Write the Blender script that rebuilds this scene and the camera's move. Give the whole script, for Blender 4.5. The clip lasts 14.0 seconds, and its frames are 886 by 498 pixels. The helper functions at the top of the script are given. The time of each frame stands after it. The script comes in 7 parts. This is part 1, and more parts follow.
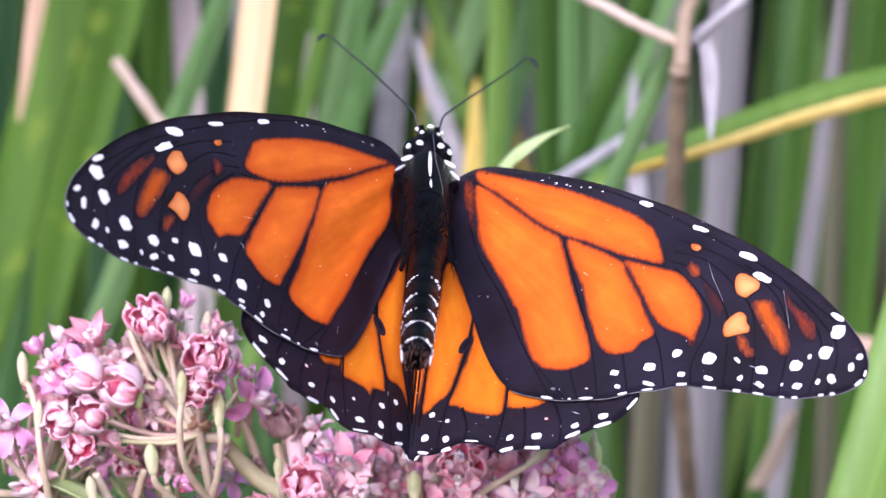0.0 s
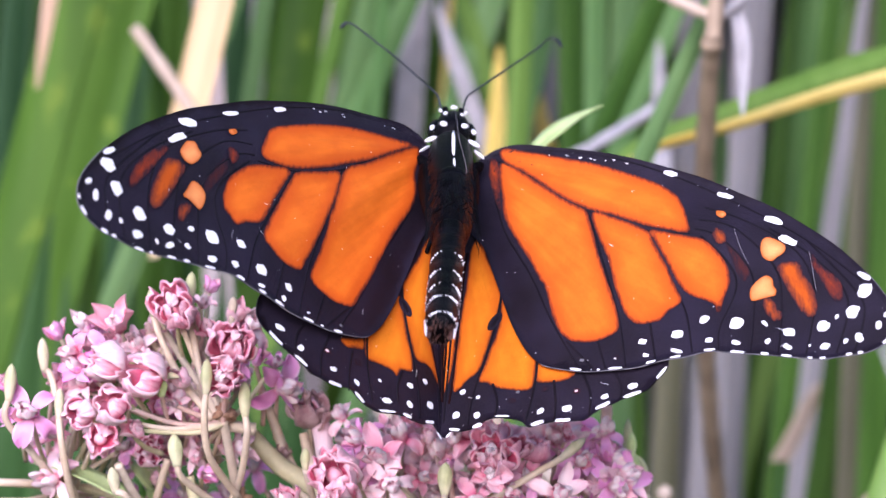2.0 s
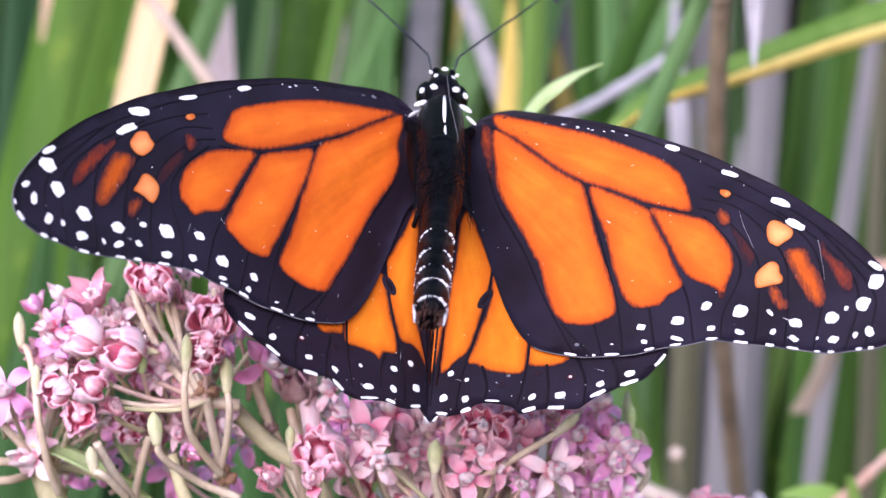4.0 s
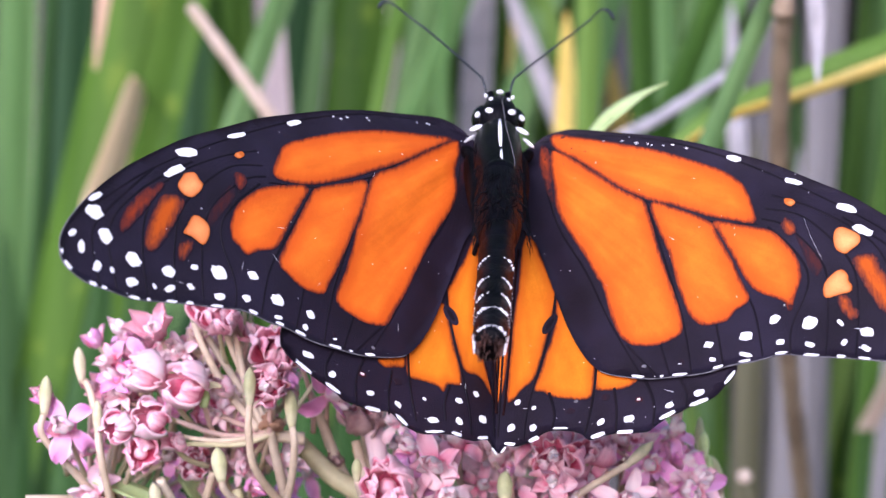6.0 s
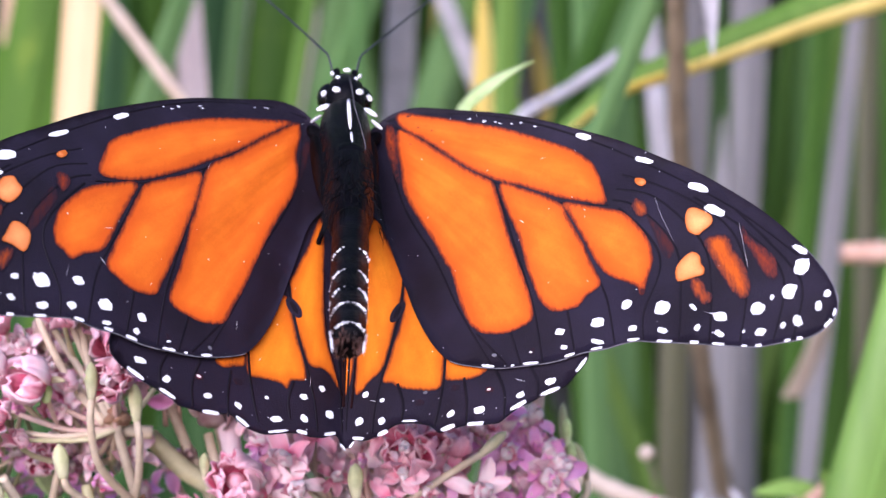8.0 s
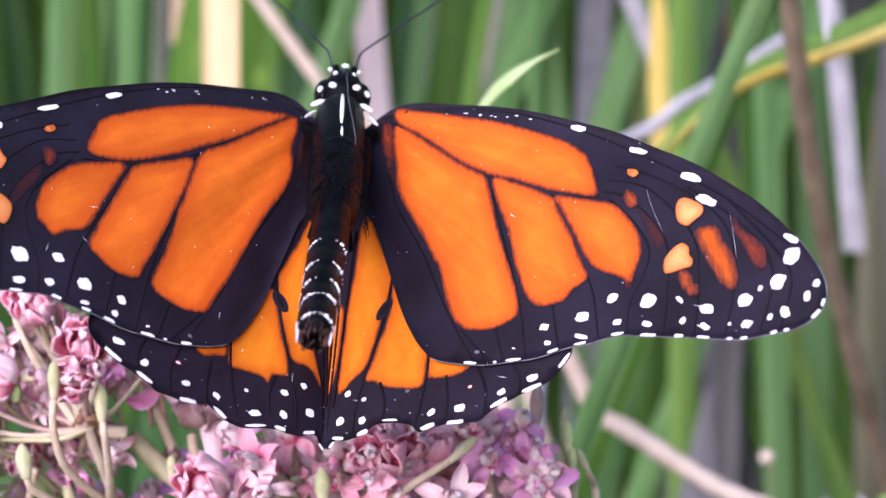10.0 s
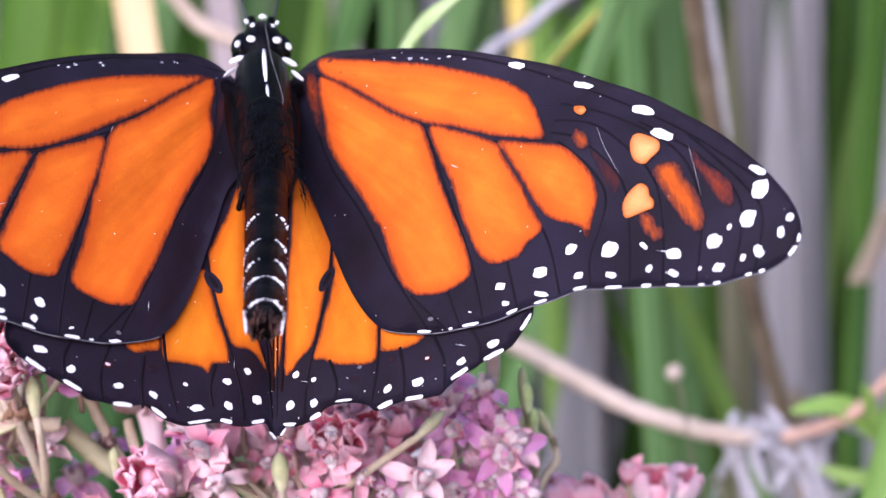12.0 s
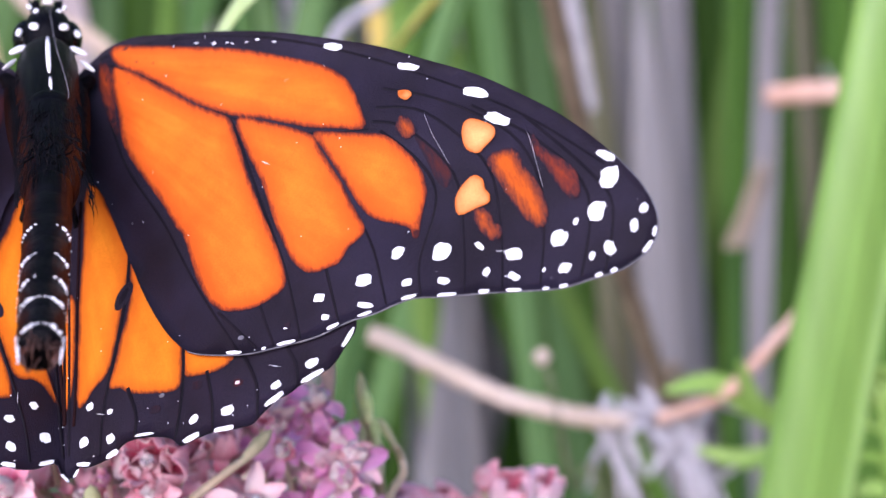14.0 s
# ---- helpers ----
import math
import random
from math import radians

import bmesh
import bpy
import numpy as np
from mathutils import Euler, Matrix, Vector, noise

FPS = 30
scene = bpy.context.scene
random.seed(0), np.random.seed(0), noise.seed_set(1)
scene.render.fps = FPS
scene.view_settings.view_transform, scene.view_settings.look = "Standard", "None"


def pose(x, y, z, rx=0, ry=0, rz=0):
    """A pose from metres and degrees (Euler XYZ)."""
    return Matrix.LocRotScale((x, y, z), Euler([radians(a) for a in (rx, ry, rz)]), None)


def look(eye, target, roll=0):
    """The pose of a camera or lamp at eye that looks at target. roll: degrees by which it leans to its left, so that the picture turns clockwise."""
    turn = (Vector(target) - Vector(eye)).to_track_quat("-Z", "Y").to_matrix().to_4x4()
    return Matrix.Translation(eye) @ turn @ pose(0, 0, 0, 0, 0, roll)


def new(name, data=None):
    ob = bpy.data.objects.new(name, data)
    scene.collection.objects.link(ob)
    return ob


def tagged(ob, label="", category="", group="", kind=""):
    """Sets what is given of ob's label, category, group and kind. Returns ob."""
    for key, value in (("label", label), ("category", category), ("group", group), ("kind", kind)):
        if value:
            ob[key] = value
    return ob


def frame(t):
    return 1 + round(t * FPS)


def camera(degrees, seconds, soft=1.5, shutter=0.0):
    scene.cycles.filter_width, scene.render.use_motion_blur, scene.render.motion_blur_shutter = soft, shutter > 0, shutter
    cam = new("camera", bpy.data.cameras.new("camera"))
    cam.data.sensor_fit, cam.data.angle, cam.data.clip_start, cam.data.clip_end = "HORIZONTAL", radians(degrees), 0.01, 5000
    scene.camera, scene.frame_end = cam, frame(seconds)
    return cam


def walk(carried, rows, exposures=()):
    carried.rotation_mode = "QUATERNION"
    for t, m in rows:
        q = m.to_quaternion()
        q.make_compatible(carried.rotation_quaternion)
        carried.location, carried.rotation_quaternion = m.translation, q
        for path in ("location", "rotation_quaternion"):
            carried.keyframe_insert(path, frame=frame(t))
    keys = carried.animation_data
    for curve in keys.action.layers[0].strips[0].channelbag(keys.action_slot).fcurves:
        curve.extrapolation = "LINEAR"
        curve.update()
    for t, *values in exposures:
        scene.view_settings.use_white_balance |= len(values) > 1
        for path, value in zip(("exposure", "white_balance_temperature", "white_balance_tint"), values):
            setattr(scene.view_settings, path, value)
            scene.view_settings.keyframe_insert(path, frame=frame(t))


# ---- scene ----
# camera: a phone held about 20 cm from the butterfly, drifting sideways and closer
cam = camera(24, 14.0, soft=1.45)
cam.data.dof.use_dof, cam.data.dof.focus_distance, cam.data.dof.aperture_fstop = True, 0.167, 48.0
PATH = [
    (0, pose(-0.013, -0.2007, -0.00759, 93.36, -1.252, -2.647)),
    (0.5, pose(-0.00937, -0.19886, -0.00843, 93.629, -0.97, -2.696)),
    (1, pose(-0.01184, -0.19918, -0.00377, 92.531, -1.816, -3.33)),
    (1.5, pose(-0.01118, -0.19882, -0.0066, 92.973, -1.148, -2.427)),
    (2, pose(-0.01441, -0.19512, -0.00488, 92.251, -1.551, -2.244)),
    (2.2, pose(-0.01425, -0.19386, -0.00537, 92.382, -1.239, -2.313)),
    (4.3, pose(-0.01019, -0.18724, -0.0015, 90.534, -1.156, -1.027)),
    (4.5, pose(-0.01001, -0.18649, -0.00126, 90.592, -1.173, -0.513)),
    (5, pose(-0.01156, -0.18362, -0.0024, 90.853, -0.86, -0.525)),
    (5.5, pose(-0.01351, -0.18324, -0.0024, 91.386, -0.578, -0.238)),
    (6, pose(-0.0117, -0.18407, -0.00132, 91.135, -0.246, 0.023)),
    (6.5, pose(-0.01022, -0.18244, -0.00052, 91.053, -0.137, -0.779)),
    (7, pose(-0.00936, -0.18211, 0.00016, 90.795, 0.21, -1.508)),
    (7.5, pose(-0.00958, -0.18091, 0.00119, 90.085, 0.099, -1.721)),
    (8, pose(-0.00206, -0.18007, 0.00067, 90.157, 0.51, -1.074)),
    (8.2, pose(-0.0007, -0.1791, 0.00059, 89.933, 0.612, -0.76)),
    (10.3, pose(0.02531, -0.17037, 0.00045, 90.126, 0.632, 7.306)),
    (10.5, pose(0.02435, -0.16951, -0.00022, 89.966, 1.155, 6.85)),
    (11, pose(0.01845, -0.16762, 0.00186, 89.232, 2.315, 5.509)),
    (11.5, pose(0.01317, -0.16402, 0.00201, 88.637, 3.327, 4.106)),
    (12, pose(0.01227, -0.1607, 0.00715, 86.639, 3.303, 1.691)),
    (12.5, pose(0.01753, -0.159, 0.00537, 86.419, 4.204, 0.568)),
    (13, pose(0.01734, -0.15553, 0.00929, 85.487, 4.403, -0.192)),
    (13.5, pose(0.01797, -0.15059, 0.00977, 85.273, 4.874, -0.952)),
    (14, pose(0.01657, -0.14627, 0.00776, 85.638, 5.626, -1.621)),
]
walk(cam, PATH, exposures=[(0, 0.54, 5700, 27), (14, 0.54, 5700, 27)])

# light: bright overcast, soft from above and behind the camera
world = bpy.data.worlds.new("world")
scene.world = world
world.use_nodes = True
sky = world.node_tree.nodes.new("ShaderNodeTexSky")
sky.sky_type, sky.sun_disc, sky.sun_elevation, sky.sun_rotation = "NISHITA", False, radians(21), radians(197)
back = world.node_tree.nodes["Background"]
back.inputs["Strength"].default_value = 0.15
world.node_tree.links.new(sky.outputs[0], back.inputs["Color"])
sun = new("sun", bpy.data.lights.new("sun", "SUN"))
sun.data.energy, sun.data.angle, sun.data.color = 4.0, radians(50), (1.0, 0.96, 0.98)
sun.matrix_world = look((-0.3, -1.0, 0.40), (0, 0, 0))

# ---- materials ----
def nodes_of(name):
    m = bpy.data.materials.new(name)
    m.use_nodes = True
    return m, m.node_tree.nodes, m.node_tree.links, m.node_tree.nodes["Principled BSDF"]


def noise_node(n, l, scale, detail=4.0, rough=0.6, stretch=None):
    coord = n.new("ShaderNodeTexCoord")
    tex = n.new("ShaderNodeTexNoise")
    tex.inputs["Scale"].default_value, tex.inputs["Detail"].default_value, tex.inputs["Roughness"].default_value = scale, detail, rough
    if stretch:
        mp = n.new("ShaderNodeMapping")
        mp.inputs["Scale"].default_value = stretch
        l.new(coord.outputs["Object"], mp.inputs["Vector"])
        l.new(mp.outputs["Vector"], tex.inputs["Vector"])
    else:
        l.new(coord.outputs["Object"], tex.inputs["Vector"])
    return tex


def ramp_node(n, l, source, stops):
    r = n.new("ShaderNodeValToRGB")
    while len(r.color_ramp.elements) < len(stops):
        r.color_ramp.elements.new(0.5)
    for e, (at, c) in zip(r.color_ramp.elements, stops):
        e.position, e.color = at, (*c, 1)
    l.new(source, r.inputs["Fac"])
    return r


def mix_node(n, l, fac, a, b, mode="MIX"):
    m = n.new("ShaderNodeMix")
    m.data_type, m.blend_type = "RGBA", mode
    for sock, v in ((m.inputs[0], fac), (m.inputs[6], a), (m.inputs[7], b)):
        if isinstance(v, (int, float)):
            sock.default_value = v
        elif isinstance(v, tuple):
            sock.default_value = (*v, 1)
        else:
            l.new(v, sock)
    return m


def surface(name, c1, c2, scale, rough=0.6, bump=0.2, fine=6.0, stretch=None, through_light=0.0, vary=0.0, spec=0.4, spots=None):
    """Two-tone surface: broad stains and fine grain, relief, and some light coming through thin tissue."""
    m, n, l, p = nodes_of(name)
    broad = noise_node(n, l, scale, 3.0, 0.55, stretch)
    grain = noise_node(n, l, scale * fine, 5.0, 0.7, stretch)
    col = ramp_node(n, l, broad.outputs["Fac"], [(0.33, c1), (0.67, c2)]).outputs[0]
    col = mix_node(n, l, 0.75, col, ramp_node(n, l, grain.outputs["Fac"], [(0.3, (0.74,) * 3), (0.7, (1.0,) * 3)]).outputs[0], "MULTIPLY").outputs[2]
    if spots:
        dots = noise_node(n, l, scale * 2.3, 2.0, 0.5)
        col = mix_node(n, l, ramp_node(n, l, dots.outputs["Fac"], [(0.6, (0, 0, 0)), (0.7, (1, 1, 1))]).outputs[0], col, spots).outputs[2]
    if vary:
        info = n.new("ShaderNodeObjectInfo")
        hsv = n.new("ShaderNodeHueSaturation")
        mr = n.new("ShaderNodeMapRange")
        mr.inputs["To Min"].default_value, mr.inputs["To Max"].default_value = 1 - vary, 1 + vary
        l.new(info.outputs["Random"], mr.inputs["Value"])
        l.new(mr.outputs[0], hsv.inputs["Value"])
        l.new(col, hsv.inputs["Color"])
        col = hsv.outputs[0]
    l.new(col, p.inputs["Base Color"])
    p.inputs["Roughness"].default_value, p.inputs["Specular IOR Level"].default_value = rough, spec
    b = n.new("ShaderNodeBump")
    b.inputs["Strength"].default_value, b.inputs["Distance"].default_value = bump, 0.0004
    l.new(grain.outputs["Fac"], b.inputs["Height"])
    l.new(b.outputs[0], p.inputs["Normal"])
    if through_light:
        t = n.new("ShaderNodeBsdfTranslucent")
        l.new(col, t.inputs["Color"])
        mx = n.new("ShaderNodeMixShader")
        mx.inputs[0].default_value = through_light
        l.new(p.outputs[0], mx.inputs[1])
        l.new(t.outputs[0], mx.inputs[2])
        l.new(mx.outputs[0], n["Material Output"].inputs["Surface"])
    return m


def wing_scales(name, c1, c2, edge, fuzz=0.42, rough=0.55):
    """Wing scales: dusty pigment that frays into the dark edge colour along the rim of the cell."""
    m, n, l, p = nodes_of(name)
    broad = noise_node(n, l, 220, 4.0, 0.6)
    grain = noise_node(n, l, 9000, 2.0, 0.6)
    col = ramp_node(n, l, broad.outputs["Fac"], [(0.35, c1), (0.65, c2)]).outputs[0]
    col = mix_node(n, l, 0.5, col, ramp_node(n, l, grain.outputs["Fac"], [(0.3, (0.7,) * 3), (0.7, (1.0,) * 3)]).outputs[0], "MULTIPLY").outputs[2]
    # streaks that run out from the wing's root, between the veins
    coord, cut = n.new("ShaderNodeTexCoord"), n.new("ShaderNodeSeparateXYZ")
    l.new(coord.outputs["Object"], cut.inputs[0])
    across, down, angle, join = n.new("ShaderNodeMath"), n.new("ShaderNodeMath"), n.new("ShaderNodeMath"), n.new("ShaderNodeCombineXYZ")
    across.operation, down.operation, angle.operation = "ABSOLUTE", "SUBTRACT", "ARCTAN2"
    l.new(cut.outputs["X"], across.inputs[0])
    l.new(cut.outputs["Z"], down.inputs[0])
    down.inputs[1].default_value = 0.014
    l.new(down.outputs[0], angle.inputs[0])
    l.new(across.outputs[0], angle.inputs[1])
    l.new(angle.outputs[0], join.inputs["X"])
    streaks = n.new("ShaderNodeTexNoise")
    streaks.inputs["Scale"].default_value, streaks.inputs["Detail"].default_value = 26, 5.0
    far = n.new("ShaderNodeMath")
    far.operation = "MULTIPLY"
    far.inputs[1].default_value = 9.0
    l.new(across.outputs[0], far.inputs[0])
    l.new(far.outputs[0], join.inputs["Y"])
    l.new(join.outputs[0], streaks.inputs["Vector"])
    col = mix_node(n, l, 0.55, col, ramp_node(n, l, streaks.outputs["Fac"], [(0.32, (0.74, 0.66, 0.6)), (0.62, (1.0,) * 3)]).outputs[0], "MULTIPLY").outputs[2]
    rim = n.new("ShaderNodeAttribute")
    rim.attribute_name = "rim"
    ragged = noise_node(n, l, 2200, 6.0, 0.8, (1.5, 1.0, 0.4))
    add = n.new("ShaderNodeMath")
    add.operation = "MULTIPLY_ADD"
    l.new(ragged.outputs["Fac"], add.inputs[0])
    add.inputs[1].default_value, add.inputs[2].default_value = -1.7 * fuzz, 0.78 * fuzz
    tot = n.new("ShaderNodeMath")
    l.new(rim.outputs["Fac"], tot.inputs[0])
    l.new(add.outputs[0], tot.inputs[1])
    deep = n.new("ShaderNodeMapRange")
    deep.inputs["From Min"].default_value, deep.inputs["From Max"].default_value = 0.0, 3.2 * fuzz
    l.new(tot.outputs[0], deep.inputs["Value"])
    col = mix_node(n, l, deep.outputs[0], (c1[0] * 0.72, c1[1] * 0.52, c1[2] * 0.5), col).outputs[2]
    mr = n.new("ShaderNodeMapRange")
    mr.inputs["From Min"].default_value, mr.inputs["From Max"].default_value = -0.1 * fuzz, 0.75 * fuzz
    l.new(tot.outputs[0], mr.inputs["Value"])
    col = mix_node(n, l, mr.outputs[0], edge, col).outputs[2]
    l.new(col, p.inputs["Base Color"])
    p.inputs["Roughness"].default_value, p.inputs["Specular IOR Level"].default_value = rough, 0.12
    b = n.new("ShaderNodeBump")
    b.inputs["Strength"].default_value, b.inputs["Distance"].default_value = 0.25, 0.0001
    l.new(grain.outputs["Fac"], b.inputs["Height"])
    l.new(b.outputs[0], p.inputs["Normal"])
    return m


M_WING = surface("wing_black", (0.0105, 0.0068, 0.0112), (0.0185, 0.0132, 0.0255), 160, 0.5, 0.3, 40, spec=0.16)
M_ORANGE = wing_scales("wing_orange", (0.665, 0.127, 0.0075), (0.765, 0.166, 0.0095), (0.04, 0.010, 0.010), 0.46)
M_HIND = wing_scales("wing_amber", (0.70, 0.178, 0.0055), (0.80, 0.234, 0.0075), (0.05, 0.012, 0.010), 0.36)
M_VEIN = surface("wing_vein", (0.005, 0.0035, 0.006), (0.011, 0.008, 0.012), 300, 0.55, 0.2, 12, spec=0.12)
M_PALE = wing_scales("wing_pale_orange", (0.80, 0.30, 0.085), (0.86, 0.37, 0.125), (0.42, 0.10, 0.012), 0.20)
M_RUST = wing_scales("wing_rust", (0.54, 0.116, 0.006), (0.64, 0.150, 0.009), (0.016, 0.010, 0.016), 0.95)
M_RUSTDIM = wing_scales("wing_rust_dim", (0.34, 0.058, 0.008), (0.50, 0.09, 0.010), (0.016, 0.010, 0.016), 1.05)
M_BASE = wing_scales("wing_base", (0.40, 0.072, 0.010), (0.56, 0.10, 0.012), (0.014, 0.009, 0.014), 0.8)
M_MAROON = surface("wing_crease", (0.010, 0.004, 0.005), (0.022, 0.007, 0.007), 300, 0.7, 0.3, 12, spec=0.05)
M_BROWN = wing_scales("wing_brown", (0.10, 0.021, 0.011), (0.155, 0.031, 0.013), (0.016, 0.010, 0.016), 1.2)
M_WHITE = surface("wing_white", (0.90, 0.88, 0.90), (0.95, 0.94, 0.95), 600, 0.6, 0.3, 20)
M_BODY = surface("body_black", (0.0012, 0.0010, 0.0016), (0.0034, 0.0030, 0.0048), 700, 0.36, 0.3, 8, spec=0.07)
M_EYE = surface("eye_black", (0.002, 0.002, 0.002), (0.004, 0.004, 0.004), 900, 0.2, 0.05, 6, spec=0.2)
M_HAIR = surface("body_hair", (0.001, 0.001, 0.0012), (0.007, 0.006, 0.0075), 500, 0.5, 0.6, 6, (1.0, 1.0, 0.15), spec=0.06)
M_LOBE = surface("thorax_lobe", (0.0012, 0.0011, 0.0015), (0.0045, 0.0042, 0.0055), 900, 0.6, 0.6, 6, (1.0, 1.0, 0.1), spec=0.03)
M_FUR = surface("body_fur", (0.0015, 0.0015, 0.002), (0.009, 0.0085, 0.011), 500, 0.6, 0.6, 6, (1.0, 1.0, 0.15), spec=0.04)
M_SHELL = surface("thorax_shell", (0.002, 0.002, 0.003), (0.006, 0.005, 0.007), 600, 0.3, 0.2, 8, spec=0.13)
M_TIP = surface("abdomen_tip", (0.012, 0.005, 0.004), (0.085, 0.032, 0.022), 900, 0.4, 0.4, 6)
M_ANT = surface("antenna_grey", (0.012, 0.015, 0.018), (0.045, 0.05, 0.06), 500, 0.45, 0.2, 5)



def petal_tissue(name, base, mid, tip, streak, light=0.3, rim=None):
    """Petal colour that changes from base to tip, with fine streaks along it."""
    m, n, l, p = nodes_of(name)
    coord = n.new("ShaderNodeTexCoord")
    xyz = n.new("ShaderNodeSeparateXYZ")
    l.new(coord.outputs["Generated"], xyz.inputs[0])
    wob = noise_node(n, l, 420, 3.0)
    add = n.new("ShaderNodeMath")
    add.operation = "MULTIPLY_ADD"
    l.new(wob.outputs["Fac"], add.inputs[0])
    add.inputs[1].default_value = 0.5
    l.new(xyz.outputs["Z"], add.inputs[2])
    col = ramp_node(n, l, add.outputs[0], [(0.28, base), (0.62, mid), (1.0, tip)]).outputs[0]
    lines = noise_node(n, l, 1500, 3.0, 0.6, (1.0, 0.3, 0.12))
    col = mix_node(n, l, ramp_node(n, l, lines.outputs["Fac"], [(0.52, (0, 0, 0)), (0.72, (0.75,) * 3)]).outputs[0], col, streak).outputs[2]
    if rim:
        off = n.new("ShaderNodeMath")
        off.operation = "SUBTRACT"
        l.new(xyz.outputs["X"], off.inputs[0])
        off.inputs[1].default_value = 0.5
        away = n.new("ShaderNodeMath")
        away.operation = "ABSOLUTE"
        l.new(off.outputs[0], away.inputs[0])
        col = mix_node(n, l, ramp_node(n, l, away.outputs[0], [(0.36, (0, 0, 0)), (0.47, (0.85,) * 3)]).outputs[0], col, rim).outputs[2]
    info = n.new("ShaderNodeObjectInfo")
    hsv = n.new("ShaderNodeHueSaturation")
    mr = n.new("ShaderNodeMapRange")
    mr.inputs["To Min"].default_value, mr.inputs["To Max"].default_value = 0.92, 1.08
    l.new(info.outputs["Random"], mr.inputs["Value"])
    l.new(mr.outputs[0], hsv.inputs["Value"])
    l.new(mr.outputs[0], hsv.inputs["Saturation"])
    l.new(col, hsv.inputs["Color"])
    l.new(hsv.outputs[0], p.inputs["Base Color"])
    p.inputs["Roughness"].default_value, p.inputs["Specular IOR Level"].default_value = 0.6, 0.22
    b = n.new("ShaderNodeBump")
    b.inputs["Strength"].default_value, b.inputs["Distance"].default_value = 0.7, 0.0003
    l.new(lines.outputs["Fac"], b.inputs["Height"])
    l.new(b.outputs[0], p.inputs["Normal"])
    t = n.new("ShaderNodeBsdfTranslucent")
    l.new(hsv.outputs[0], t.inputs["Color"])
    mx = n.new("ShaderNodeMixShader")
    mx.inputs[0].default_value = light
    l.new(p.outputs[0], mx.inputs[1])
    l.new(t.outputs[0], mx.inputs[2])
    l.new(mx.outputs[0], n["Material Output"].inputs["Surface"])
    return m


M_PETAL = petal_tissue("petal_pink", (0.747, 0.162, 0.287), (0.909, 0.401, 0.518), (0.949, 0.554, 0.638), (0.788, 0.220, 0.352), 0.24, (0.970, 0.764, 0.795))
M_PALEPINK = petal_tissue("petal_pale", (0.909, 0.477, 0.555), (0.970, 0.802, 0.805), (0.949, 0.697, 0.740), (0.909, 0.516, 0.592), 0.24)
M_MAGENTA = petal_tissue("petal_magenta", (0.586, 0.076, 0.157), (0.838, 0.306, 0.416), (0.949, 0.611, 0.675), (0.606, 0.105, 0.194), 0.12, (0.970, 0.783, 0.805))
M_DEEP = petal_tissue("petal_deep_red", (0.465, 0.048, 0.102), (0.727, 0.181, 0.287), (0.889, 0.382, 0.481), (0.505, 0.067, 0.130), 0.14)
M_PUFF = petal_tissue("petal_puffy", (0.909, 0.420, 0.536), (0.970, 0.840, 0.842), (0.939, 0.592, 0.666), (0.959, 0.726, 0.758), 0.24)
M_VIOLET = petal_tissue("petal_violet", (0.94, 0.50, 0.68), (0.92, 0.49, 0.74), (0.90, 0.42, 0.73), (0.83, 0.34, 0.62), 0.26, (0.97, 0.73, 0.86))
M_HOOD = petal_tissue("hood_white", (0.909, 0.477, 0.564), (0.970, 0.774, 0.795), (0.970, 0.859, 0.851), (0.909, 0.573, 0.638), 0.24)
M_DRIED = surface("petal_dried", (0.34, 0.17, 0.17), (0.64, 0.46, 0.43), 400, 0.75, 0.6, 6, vary=0.2)
M_STEM = surface("stem_tan", (0.64, 0.50, 0.34), (0.82, 0.69, 0.52), 160, 0.55, 0.3, 8, vary=0.14, through_light=0.15)
M_STEMPINK = surface("stem_pink", (0.58, 0.36, 0.29), (0.78, 0.57, 0.47), 160, 0.55, 0.3, 8, vary=0.14, through_light=0.15)
M_STEMGREEN = surface("stem_green", (0.54, 0.50, 0.27), (0.72, 0.64, 0.41), 140, 0.55, 0.3, 8, vary=0.12, through_light=0.15)
M_FRINGE = surface("fringe_grey", (0.06, 0.055, 0.065), (0.20, 0.19, 0.21), 900, 0.6, 0.2, 6)
M_HUB = surface("hub_brown", (0.24, 0.11, 0.06), (0.42, 0.24, 0.14), 500, 0.65, 0.5, 6)
M_BUDGREEN = surface("bud_green", (0.54, 0.57, 0.26), (0.76, 0.70, 0.46), 180, 0.5, 0.25, 8, through_light=0.15, vary=0.1)
M_BUDLIME = surface("bud_lime", (0.56, 0.70, 0.24), (0.76, 0.80, 0.44), 300, 0.5, 0.25, 8, vary=0.1)
M_BUDTAN = surface("bud_tan", (0.58, 0.56, 0.32), (0.78, 0.68, 0.47), 260, 0.55, 0.3, 8, through_light=0.12, vary=0.1)
M_LEAF = surface("leaf_lime", (0.50, 0.66, 0.22), (0.68, 0.80, 0.42), 120, 0.5, 0.25, 10, through_light=0.35)
M_LEAFDARK = surface("leaf_green", (0.20, 0.42, 0.07), (0.32, 0.54, 0.12), 90, 0.5, 0.3, 10, through_light=0.3)

